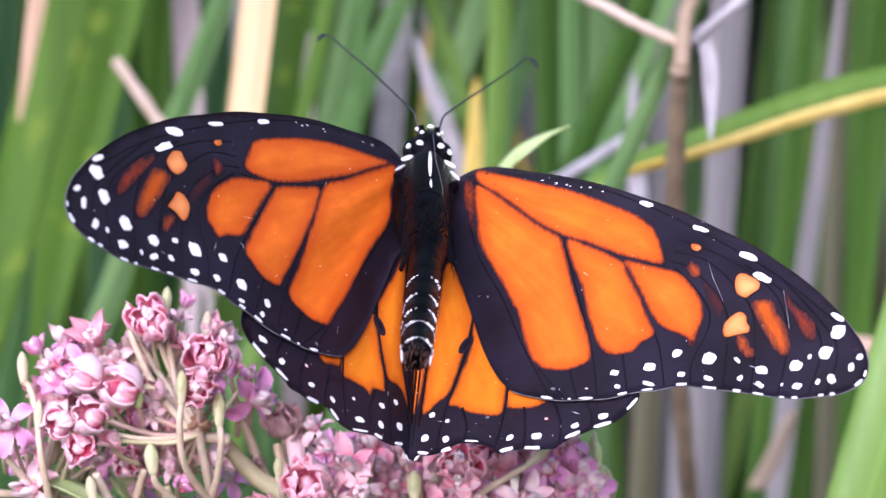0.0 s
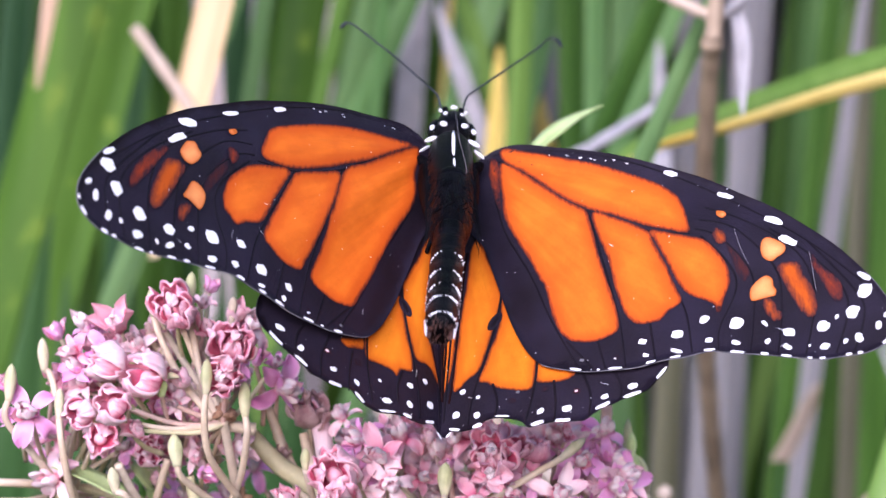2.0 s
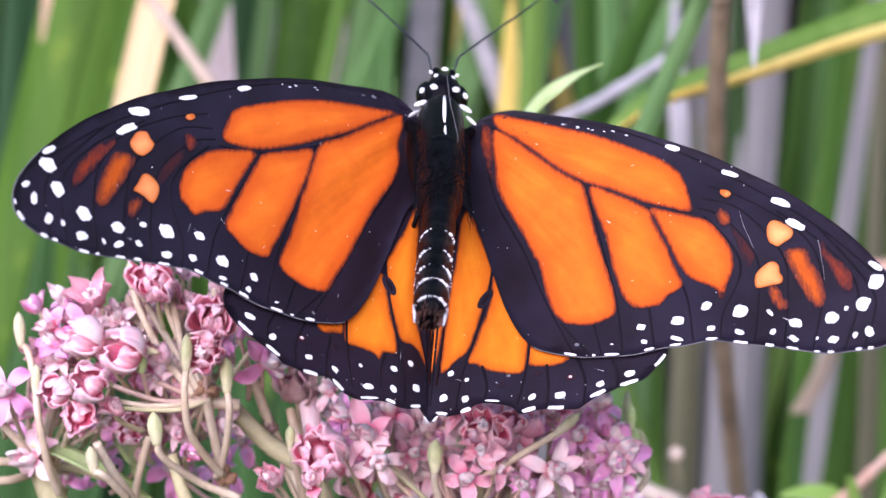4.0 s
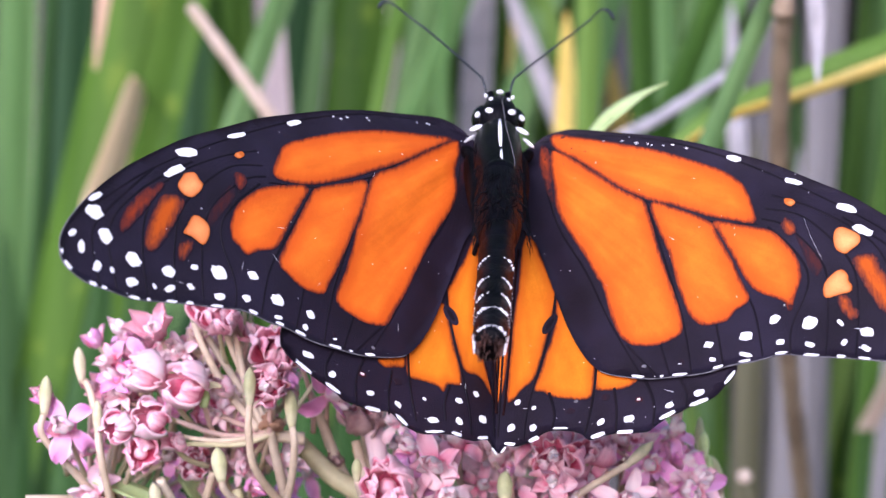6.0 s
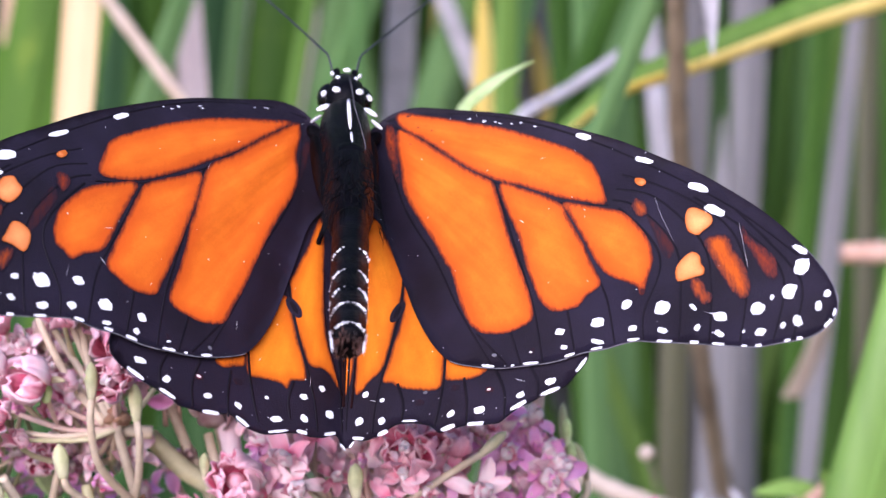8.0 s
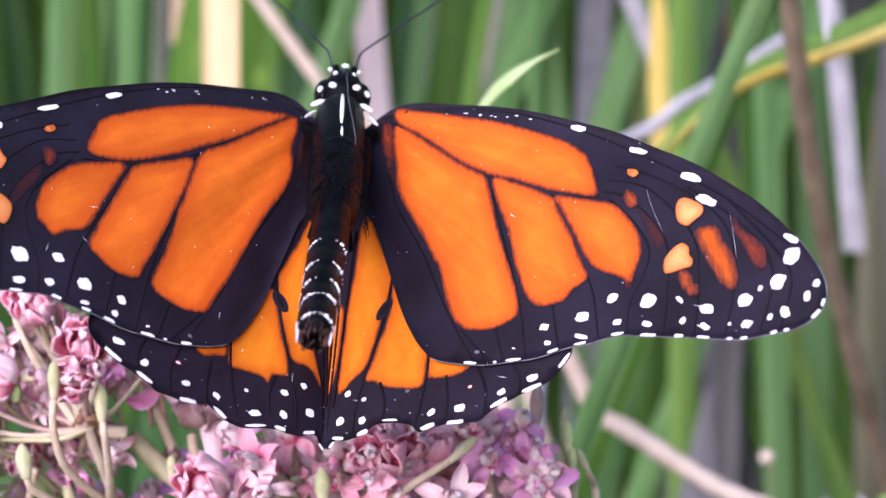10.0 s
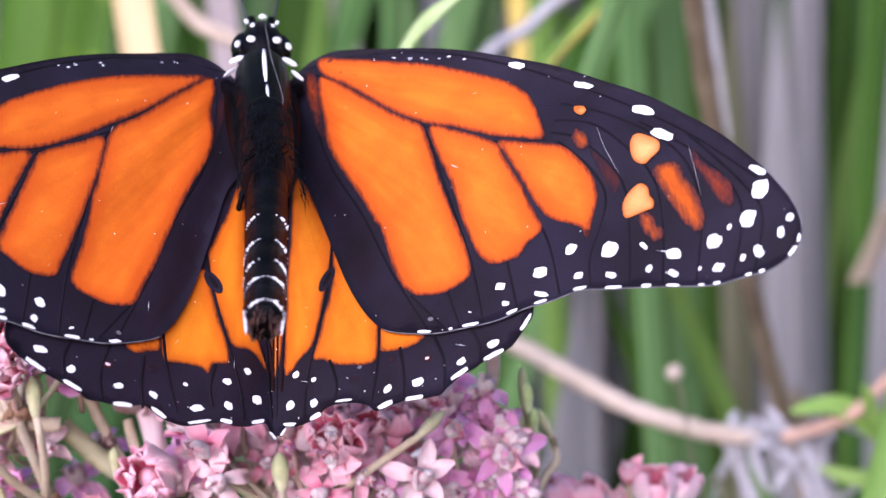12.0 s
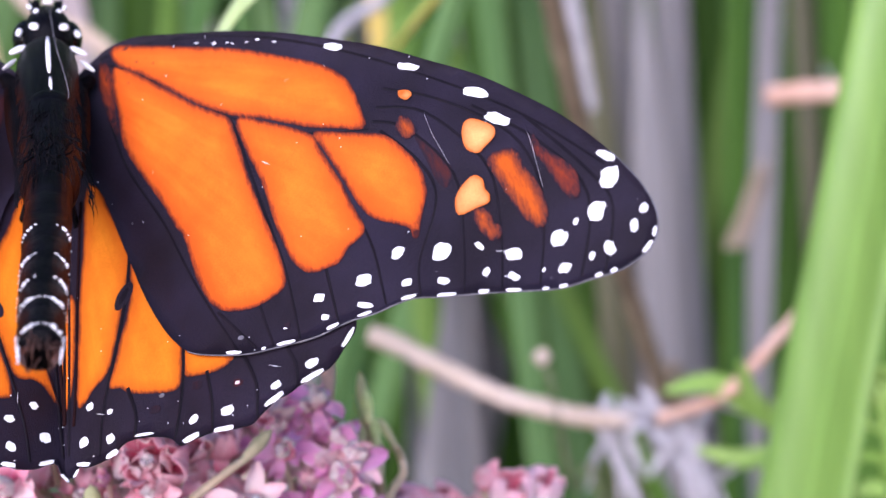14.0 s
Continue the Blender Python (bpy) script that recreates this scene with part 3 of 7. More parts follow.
SPOTS_HIND_RIGHT = [(2, -16.2, 0.36, 0.35, 19), (3.4, -17.2, 0.24, 0.22, -6), (1.4, -18.5, 0.43, 0.45, -6), (3.3, -19.1, 0.35, 0.4, 19), (8.9, -20, 0.39, 0.33, 12), (11.3, -20.5, 0.6, 0.37, -12), (14.6, -20.2, 0.39, 0.33, 19), (17, -19.6, 0.52, 0.38, 6)]
SPOTS_HIND_LEFT = [(17.6, -19.1, 0.6, 0.34, -4), (15.4, -20, 0.42, 0.34, -55), (12, -20.3, 0.47, 0.26, -19), (9.3, -20, 0.39, 0.31, 22), (6.9, -18.3, 0.23, 0.19, 8), (3.8, -17.2, 0.39, 0.33, -19), (2.2, -15.8, 0.36, 0.33, -24), (6, -20, 0.62, 0.31, -23), (3.7, -19.2, 0.39, 0.44, -49), (1.4, -17.9, 0.56, 0.4, -32)]
FRINGE_HIND_RIGHT = [(0.5, -20.5, 0.36, 0.2, 0), (1.2, -19.9, 0.66, 0.26, -22), (3.2, -20.1, 0.53, 0.34, 19), (5.3, -19.6, 0.77, 0.16, -14), (8.6, -21.3, 0.74, 0.33, 13), (11.1, -21.4, 0.92, 0.26, -11), (14.5, -21.4, 0.81, 0.33, 25), (17, -20.6, 0.94, 0.32, 13), (19.4, -18.8, 0.81, 0.26, 50)]
FRINGE_HIND_LEFT = [(0.0, -20.4, 0.4, 0.2, 0), (17.9, -20, 0.94, 0.29, 15), (15.2, -20.8, 0.84, 0.3, 25), (11.8, -21.3, 0.98, 0.28, -9), (8.9, -21.2, 0.8, 0.3, 15), (5.9, -20.9, 1.06, 0.21, -22), (3.7, -20.2, 0.58, 0.3, 2), (1.3, -19.4, 0.74, 0.25, -31)]
MARKS = {("fore", 1): (SPOTS_FORE_RIGHT + ROW_FORE_RIGHT, FRINGE_FORE_RIGHT), ("fore", -1): (SPOTS_FORE_LEFT + ROW_FORE_LEFT, FRINGE_FORE_LEFT),
         ("hind", 1): (SPOTS_HIND_RIGHT, FRINGE_HIND_RIGHT), ("hind", -1): (SPOTS_HIND_LEFT, FRINGE_HIND_LEFT)}
HINGE = (-0.5, 3.6, 1.5)
TILT = 1.7


def pleat(u, w):
    """Soft radial pleats of the membrane between its veins, in mm."""
    r, phi = math.hypot(u - 3, w - 12), math.atan2(w - 12, u - 3)
    return 0.16 * math.sin(phi * 21) * min(1.0, r / 16)


def web(ctrl, side, lift, step=0.55, thick=0.0, per=5, grow=0.0):
    """A wing patch filled with a fine net; 'rim' keeps each corner's distance from the patch's edge in mm."""
    edge = spline(ctrl, per, True)
    if grow:
        ahead = np.roll(edge, -1, 0) - np.roll(edge, 1, 0)
        out = np.stack([-ahead[:, 1], ahead[:, 0]], 1) / (np.hypot(*ahead.T)[:, None] + 1e-9)
        edge = edge + grow * out
    lo, hi = edge.min(0), edge.max(0)
    inner = []
    x2, y2 = np.roll(edge[:, 0], -1), np.roll(edge[:, 1], -1)
    gx, gy = np.arange(lo[0], hi[0], step), np.arange(lo[1], hi[1], step)
    far = lambda p: np.min(np.hypot(*(np.stack([edge[:, 0] + (k := np.clip(((p[0] - edge[:, 0]) * (x2 - edge[:, 0]) + (p[1] - edge[:, 1]) * (y2 - edge[:, 1])) / ((x2 - edge[:, 0]) ** 2 + (y2 - edge[:, 1]) ** 2 + 1e-12), 0, 1)) * (x2 - edge[:, 0]), edge[:, 1] + k * (y2 - edge[:, 1])]) - np.array(p)[:, None])))
    for a in gx:
        for i, b in enumerate(gy):
            p = (a + (0.5 * step if i % 2 else 0), b)
            inside = np.count_nonzero(((edge[:, 1] > p[1]) != (y2 > p[1])) & (p[0] < (x2 - edge[:, 0]) * (p[1] - edge[:, 1]) / (y2 - edge[:, 1] + 1e-12) + edge[:, 0])) % 2
            if inside and far(p) > 0.35 * step:
                inner.append(p)
    pts = [Vector(p) for p in edge] + [Vector(p) for p in inner]
    vs, es, fs, *_ = delaunay_2d_cdt(pts, [], [list(range(len(edge)))], 1, 1e-6)
    bm = bmesh.new()
    rim = bm.verts.layers.float.new("rim")
    layers = [lift] if not thick else [lift, lift + thick]
    made = []
    for y in layers:
        row = []
        for v in vs:
            b = bm.verts.new((side * v.x * MM, (pleat(v.x, v.y) + y) * MM, v.y * MM))
            b[rim] = far((v.x, v.y))
            row.append(b)
        made.append(row)
    for f in fs:
        t = [made[0][i] for i in f]
        n = (t[1].co - t[0].co).cross(t[2].co - t[0].co)
        front = t if n.y < 0 else t[::-1]
        bm.faces.new(front)
        if thick:
            k = [made[1][i] for i in f]
            bm.faces.new(k[::-1] if n.y < 0 else k)
    if thick:
        for e in [e for e in bm.edges if len(e.link_faces) == 1 and e.verts[0] in set(made[0])]:
            i, j = made[0].index(e.verts[0]), made[0].index(e.verts[1])
            bm.faces.new((made[0][i], made[0][j], made[1][j], made[1][i]))
    return bm


def spot(name, side, u, w, a, b, turn, lift, parent, rng, material=None, even=False):
    """A raised white dot with an uneven edge."""
    bm = bmesh.new()
    k, c, s = 16, math.cos(radians(turn)), math.sin(radians(turn))
    jag = [1.0 if even else 0.84 + 0.3 * rng.random() for _ in range(k)]
    rings = []
    for size, up in ((1.0, 0.0), (0.95, 0.02), (0.5, 0.022)):
        ring = []
        for i in range(k):
            ang = 2 * math.pi * i / k
            q = size * jag[i] if size > 0.9 else size
            x, y = q * a * math.copysign(abs(math.cos(ang)) ** (1.0 if even else 0.8), math.cos(ang)), q * b * math.copysign(abs(math.sin(ang)) ** (1.0 if even else 0.8), math.sin(ang))
            x, y = u + x * c - y * s, w + x * s + y * c
            ring.append(bm.verts.new((side * x * MM, (pleat(x, y) + lift - up) * MM, y * MM)))
        rings.append(ring)
    for p, q in zip(rings, rings[1:]):
        for i in range(k):
            bm.faces.new((p[i], p[(i + 1) % k], q[(i + 1) % k], q[i]))
    bm.faces.new(rings[-1])
    bmesh.ops.recalc_face_normals(bm, faces=bm.faces)
    if bm.faces[-1].normal.y > 0:
        bmesh.ops.reverse_faces(bm, faces=bm.faces)
    return part(name, bm, material or M_WHITE, parent, smooth=False)


def vein(side, pts, radius, lift, parent):
    """A low rounded ridge along the membrane."""
    bm = bmesh.new()
    line = spline(pts, 5)
    rows = []
    for i, (u, w) in enumerate(line):
        a, b = line[max(i - 1, 0)], line[min(i + 1, len(line) - 1)]
        n = np.array([-(b - a)[1], (b - a)[0]]) / (np.hypot(*(b - a)) + 1e-9)
        h = radius * (1 - .3 * i / len(line))
        rows.append([bm.verts.new((side * (u + n[0] * h * q) * MM, (pleat(u + n[0] * h * q, w + n[1] * h * q) + lift - .045 * (1 - q * q) + .012) * MM, (w + n[1] * h * q) * MM)) for q in (-1, -.5, 0, .5, 1)])
    for a, b in zip(rows, rows[1:]):
        for k in range(4):
            bm.faces.new((a[k], a[k + 1], b[k + 1], b[k]) if side > 0 else (a[k], b[k], b[k + 1], a[k + 1]))
    bmesh.ops.recalc_face_normals(bm, faces=bm.faces)
    return part("vein", bm, M_VEIN, parent)


def dust(side, ctrl, count, back, parent, costa):
    """Loose pale scales and fine scratches lying on the membrane."""
    r = random.Random(31 + side)
    bm = bmesh.new()
    c = np.array(ctrl)
    lo, hi = c.min(0), c.max(0)
    x2, y2 = np.roll(c[:, 0], -1), np.roll(c[:, 1], -1)

    def fleck(u, w, a, b, turn):
        d, e = Vector((math.cos(turn), math.sin(turn))) * a, Vector((-math.sin(turn), math.cos(turn))) * b
        pts = [Vector((u, w)) + q for q in (d * r.uniform(.7, 1), e * r.uniform(.7, 1), -d * r.uniform(.7, 1), -e * r.uniform(.7, 1))]
        bm.faces.new([bm.verts.new((side * q.x * MM, (pleat(q.x, q.y) + back - .1) * MM, q.y * MM)) for q in (pts if side < 0 else pts[::-1])])

    made = 0
    while made < count:
        u, w = r.uniform(lo[0], hi[0]), r.uniform(lo[1], hi[1])
        if np.count_nonzero(((c[:, 1] > w) != (y2 > w)) & (u < (x2 - c[:, 0]) * (w - c[:, 1]) / (y2 - c[:, 1] + 1e-12) + c[:, 0])) % 2:
            long = r.random() < .12
            fleck(u, w, r.uniform(.25, .7) if long else r.uniform(.03, .1), r.uniform(.015, .03) if long else r.uniform(.03, .07), r.uniform(0, 3.14))
            made += 1
    for i in range(costa):
        s = r.random()
        fleck(8.5 + 10 * s + r.uniform(-.2, .2), 10.35 - 5.2 * s + r.uniform(-.12, .12), r.uniform(.08, .3), r.uniform(.05, .09), -.5)
    return part("scale_dust", bm, M_WHITE, parent)


def wing(name, side, ctrl, cells, marks, veins, back, thing):
    rng = random.Random(7 if side > 0 else 11)
    body = part(name, web(ctrl, side, back, 0.8, 0.12), M_WING, thing)
    for material, kind, pts in cells:
        part(kind, web(pts, side, back - 0.045 - (0.09 if material is M_PALE else 0.05 if material in (M_RUST, M_RUSTDIM) else 0.0) + (0.02 if material is M_BROWN else 0), 0.4, grow=0.0 if material is M_BROWN else -0.08 if material is M_PALE else 0.13 if material in (M_ORANGE, M_HIND) else 0.1, per=3 if material is M_PALE else 5), material, body)
    line = spline(ctrl, 6, True)
    hem = [p for p in line if p[1] < -14 and (p[0] > 9 or name == "hindwing")]
    if name == "forewing":
        bm = bmesh.new()
        tube(bm, [(side * u * MM, (pleat(u, w) + back + .04) * MM, w * MM) for u, w in hem], .05 * MM, 6)
        part("fringe", bm, M_FRINGE, body)
    for kind, group in marks:
        for u, w, a, b, turn in group:
            k = 0.82 if kind == "wing_spot" else 0.6
            if kind == "fringe_mark":
                i = int(np.argmin(np.hypot(line[:, 0] - u, line[:, 1] - w)))
                run = line[(i + 3) % len(line)] - line[i - 3]
                mid = np.array(ctrl).mean(0) - line[i]
                u, w = line[i] + .16 * mid / np.hypot(*mid)
                a, b = max(a, b), min(a, b)
                turn = math.degrees(math.atan2(run[1], run[0]))
            spot(kind, side, u, w, a * .83, b * k, turn, back - 0.03, body, rng)
    for pts in veins:
        vein(side, pts, 0.11 if name == "forewing" else 0.13, back - .012 - (.05 if name == "hindwing" else 0), body)
    dust(side, ctrl, 38 if name == "forewing" else 30, back, body, 9 if name == "forewing" else 0)
    return body


FORE_VEINS = [[(4.6, 11.4), (9, 10.6), (15, 7.7), (22, 2.6), (28, -3.2), (33, -9), (37, -15)], [(5.4, 10.4), (8, 7.9), (12.2, 3.1), (14, 1), (19, -3), (23.2, -5)],
              [(13.9, 1), (14.5, -2), (15.4, -7), (16.3, -12.6), (16.6, -17.8)], [(19.1, -3.1), (20.2, -7), (21.4, -10.8), (22.2, -14), (22.4, -18.2)],
              [(24, -5.6), (26, -9), (26.6, -12), (24.9, -16), (24.6, -18.6)], [(23.6, -4.6), (25.6, -6.2), (28, -11), (27.7, -16), (27.2, -19.4)], [(24, -3.6), (27, -5.6), (30, -11), (30.2, -15), (29.4, -20.2)],
              [(24.6, -2.2), (28, -5), (32, -10), (33, -15), (31.6, -20.9)], [(30, -6.6), (33.6, -11.5), (35.6, -16.5), (34, -21.5)], [(33, -9), (36, -15), (36.8, -18), (35.4, -21.8)],
              [(5.1, 10), (5, 7), (5.6, 3), (6.4, 0), (8.5, -5.2), (10.3, -11), (12.6, -17)], [(11.6, -13.7), (13.8, -17.3)], [(14.2, -13.8), (14.9, -17.6)], [(19, -13.8), (19.2, -17.8)]]
HIND_VEINS = [[(5.5, -5.6), (5.2, -8), (4.7, -10.5), (4.0, -13.2), (3.4, -15.2), (2.8, -17.6), (2.5, -20)], [(8.8, -14.2), (8.5, -16.6), (8, -19), (7.5, -20.8)], [(4.7, -16), (5.1, -18), (4.9, -19.6)],
              [(10.2, -17.2), (10.3, -19.4), (10.1, -21.4)], [(12.8, -17.2), (13.4, -19.6), (13.2, -21.8)], [(15.4, -17.4), (16, -19.2), (15.9, -20.7)], [(0.9, 0), (0.8, -8), (0.5, -14), (0.2, -19)]]

butterfly = tagged(new("butterfly"), "orange and black butterfly with open spotted wings resting on pink milkweed", "butterfly")
butterfly.empty_display_size = 0.01
wings = {}
SCENT = {1: (4.9, -9.0, 0.49, 1.09, -29), -1: (4.9, -8.9, 0.57, 1.02, -32)}
RUST = {1: ((M_BROWN, (6.4, -18.2, 0.44, 0.32, -17)), (M_BROWN, (9.4, -17.8, 0.43, 0.32, -17)), (M_FRINGE, (6.9, -17.4, 0.2, 0.16, -17)), (M_RUSTDIM, (12.2, -19.0, 0.38, 0.26, -17))), -1: ((M_BROWN, (9.5, -17.9, 0.5, 0.32, -24)), (M_RUSTDIM, (12.9, -18.9, 0.48, 0.29, -4)))}
FAINT = {1: ((M_FRINGE, (12.9, -16.2, 0.41, 0.32, -25)), (M_BROWN, (15.9, -16.6, 0.36, 0.55, -25)), (M_WHITE, (15.8, -16.7, 0.24, 0.12, -25))), -1: ((M_FRINGE, (12.4, -16.4, 0.3, 0.32, -30)), (M_BROWN, (15.8, -16.6, 0.24, 0.64, -30)), (M_WHITE, (15.7, -17.0, 0.24, 0.16, -30)))}
CREASES = {1: (([(2.2, 0), (1.75, -5), (1.4, -9), (1.15, -13), (.7, -17)], .11), ([(.2, -4), (.3, -10), (.15, -14), (0, -16.6)], .13)), -1: (([(2.3, -4), (2.15, -8), (1.7, -11), (1.0, -13.4), (.3, -15.6)], .08), ([(.3, -4), (.35, -10), (.15, -14), (.0, -16.6)], .13))}
for side in (1, -1):
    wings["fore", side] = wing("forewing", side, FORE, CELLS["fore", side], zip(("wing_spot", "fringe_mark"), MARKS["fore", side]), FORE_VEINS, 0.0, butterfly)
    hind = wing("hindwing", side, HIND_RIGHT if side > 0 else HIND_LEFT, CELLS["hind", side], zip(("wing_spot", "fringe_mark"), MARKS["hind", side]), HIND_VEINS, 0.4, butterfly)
    wings["hind", side] = hind
    rng = random.Random(3)
    u, w, a, b, turn = SCENT[side]
    spot("scent_patch", side, u, w, a * 1.0, b * 1.0, turn, 0.33, hind, rng, M_WING, even=True)
    spot("scent_patch", side, u, w, a * .4, b * .6, turn, 0.31, hind, rng, M_VEIN, even=True)
    for crease, thick in CREASES[side]:
        bm = bmesh.new()
        tube(bm, [(side * u * MM, (pleat(u, w) + .37) * MM, w * MM) for u, w in spline(crease, 6)], thick * MM, 6)
        part("crease", bm, M_MAROON, hind)
    for material, (u, w, a, b, turn) in RUST[side]:
        spot("rust_patch", side, u, w, a * .9, b * .9, turn, 0.355, hind, rng, material)
        if material is M_RUSTDIM:
            spot("wing_spot", side, u, w, a * .4, b * .4, turn, 0.33, hind, rng, M_HOOD)
    for material, (u, w, a, b, turn) in FAINT[side]:
        spot("wing_spot", side, u, w, a * (.8 if material is M_WHITE else .5), b * (.6 if material is M_WHITE else .5), turn, -0.03, wings["fore", side], rng, material)

for pts, material in [([(27.0, -5.76), (27.29, -7.74), (27.93, -10.34)], M_WHITE), ([(33.07, -10.51), (33.15, -12.53), (33.16, -14.77)], M_WHITE), ([(17.1, -4.71), (17.7, -4.28), (18.2, -4.0)], M_PALE)]:
    bm = bmesh.new()
    tube(bm, [(u * MM, (pleat(u, w) - .12) * MM, w * MM) for u, w in spline(pts, 5)], [k * MM for k in (.003, .007, .008, .004, .008, .009, .005, .008, .007, .005, .003)], 5)
    part("scratch", bm, material, wings["fore", 1])

thorax_rows = [(-.5, .2, 12.4, 1.1, 1.2), (-.55, -.4, 11.2, 1.9, 2.1), (-.6, -.9, 9.4, 2.1, 2.5), (-.65, -1.9, 6, 2.15, 2.7), (-.7, -3.1, 2.4, 2.1, 2.7), (-.8, -4.4, -1.4, 2.0, 2.5), (-.9, -5.9, -4.6, 1.8, 2.2), (-1, -6.8, -6.4, 1.4, 1.7)]
thorax = part("thorax", loft(bmesh.new(), [tuple(r) for r in spline(thorax_rows, 4)], 24), M_BODY, butterfly)
thorax.data.transform(Matrix.Translation((.001, .0085, .001)))
thorax.location = (-.001, -.0085, -.001)
head_rows = [(-.5, .3, 12.2, .7, .9), (-.45, .2, 13, 1.5, 1.5), (-.4, .0, 14.2, 1.75, 1.8), (-.4, .2, 15.6, 1.5, 1.5), (-.4, .6, 16.6, 1.0, 1.0), (-.4, .9, 17.2, .4, .4)]
head = part("head", loft(bmesh.new(), [tuple(r) for r in spline(head_rows, 4)], 20), M_BODY, butterfly)
for s in (1, -1):
    bm = bmesh.new()
    bmesh.ops.create_uvsphere(bm, u_segments=16, v_segments=10, radius=1.0, matrix=Matrix.Translation(Vector((-.42 + s * 1.35, .5, 14.7)) * MM) @ Matrix.Diagonal((1.05 * MM, 1.25 * MM, 1.35 * MM, 1)))
    part("eye", bm, M_EYE, head)
    bm = bmesh.new()
    tube(bm, [Vector(p) * MM for p in spline([(-.4 + s * .5, .2, 16.2), (-.4 + s * .65, .1, 17.0), (-.4 + s * .8, .0, 17.7)], 4)], 0.3 * MM, 8)
    part("palp", bm, M_BODY, head)


def dab(parent, x, y, z, a, b, turn=0.0, name="white_fleck"):
    """A small white fleck lying on the body, seen from the back."""
    bm = bmesh.new()
    bmesh.ops.create_uvsphere(bm, u_segments=10, v_segments=6, radius=1.0, matrix=Matrix.Translation(Vector((x, y, z)) * MM) @ Matrix.Rotation(radians(turn), 4, "Y") @ Matrix.Rotation(radians(-18), 4, "X") @ Matrix.Diagonal((a * MM, 0.2 * MM, b * MM, 1)))
    return part(name, bm, M_WHITE, parent)


# white flecks of the head and thorax
for s in (1, -1):
    dab(head, -.4 + s * 1.0, -1.5, 13.8, .36, .44, s * 20)
    dab(head, -.4 + s * 1.95, -.6, 14.1, .24, .52, -s * 12)
    dab(head, -.45 + s * .75, -1.15, 15.6, .22, .3, s * 15)
    dab(head, -.45 + s * 1.2, -.6, 16.6, .16, .24, s * 30)
    dab(butterfly, -.5 + s * 2.0, -1.5, 11.5, .72, .3, s * 35)
    dab(butterfly, -.5 + s * 2.55, -1.3, 10.3, .7, .05, s * 45)
    bm = bmesh.new()
    bmesh.ops.create_uvsphere(bm, u_segments=14, v_segments=12, radius=1.0, matrix=Matrix.Translation(Vector((-.65 + s * 2.05, -2.0, 3.6)) * MM) @ Matrix.Rotation(radians(-20), 4, "X") @ Matrix.Rotation(s * .07, 4, "Y") @ Matrix.Diagonal((.62 * MM, 1.3 * MM, 6.4 * MM, 1)))
    part("shoulder_lobe", bm, M_LOBE, butterfly)
    bm = bmesh.new()
    bmesh.ops.create_uvsphere(bm, u_segments=12, v_segments=8, radius=1.0, matrix=Matrix.Translation(Vector((-.5 + s * 2.5, .2, 10.0)) * MM) @ Matrix.Rotation(s * .6, 4, "Y") @ Matrix.Diagonal((.55 * MM, .6 * MM, .95 * MM, 1)))
    part("tegula", bm, M_LOBE, butterfly)
bm = bmesh.new()
bmesh.ops.create_uvsphere(bm, u_segments=14, v_segments=10, radius=1.0, matrix=Matrix.Translation(Vector((-.68, -4.75, 3.3)) * MM) @ Matrix.Rotation(radians(-20), 4, "X") @ Matrix.Diagonal((1.35 * MM, .95 * MM, 1.25 * MM, 1)))
part("scutellum", bm, M_BODY, butterfly)
bm = bmesh.new()
bmesh.ops.create_uvsphere(bm, u_segments=18, v_segments=14, radius=1.0, matrix=Matrix.Translation(Vector((-.6, -1.75, 8.3)) * MM) @ Matrix.Rotation(radians(-18), 4, "X") @ Matrix.Diagonal((1.75 * MM, 2.0 * MM, 4.2 * MM, 1)))
part("shield", bm, M_SHELL, butterfly)
waist_rng = random.Random(8)
for i in range(60):
    z = waist_rng.uniform(-4.5, 1.6)
    x = -.75 + waist_rng.uniform(-1.3, 1.3)
    y = -3.35 - (2.4 - z) * .39 - 2.35 * math.sqrt(max(.1, 1 - ((x + .75) / 2.1) ** 2))
    bm = bmesh.new()
    turn = waist_rng.uniform(-.9, .9)
    tube(bm, [Vector((x + math.sin(turn) * k * .35 + .1 * math.sin(k * 2 + i), y - .12 - .03 * k, z - math.cos(turn) * k * .35)) * MM for k in range(5)], [.03 * MM, .06 * MM, .07 * MM, .05 * MM, .015 * MM], 6)
    part("hair_tuft", bm, M_HAIR if i % 3 else M_LOBE, butterfly)
dab(head, -.4, -.9, 16.9, .35, .22)
for z0, z1, r in ((11.0, 6.2, .17), (5.7, 2.9, .14)):
    bm = bmesh.new()
    ys = lambda z: -3.15 - (11 - z) * .30
    tube(bm, [Vector((-.62 - .01 * i, ys(z0 + (z1 - z0) * i / 5) - .1, z0 + (z1 - z0) * i / 5)) * MM for i in range(6)], [r * MM * q for q in (.5, .9, 1, 1, .9, .4)], 8, 0.5)
    part("white_stripe", bm, M_WHITE, butterfly)

# abdomen in segments
WAY = Vector((-.06, -.315, -.947)).normalized()
UP = WAY.cross(Vector((1, 0, 0))).normalized()
UP = UP if UP.y < 0 else -UP
girth = lambda s: 1.42 - .12 * abs(s - .3) - .25 * max(0, s - .75)


def spine(s):
    return Vector((-1.0 - 1.05 * s, -8.45 - 5.45 * s, -5.6 - 16.4 * s)) - UP * girth(s)


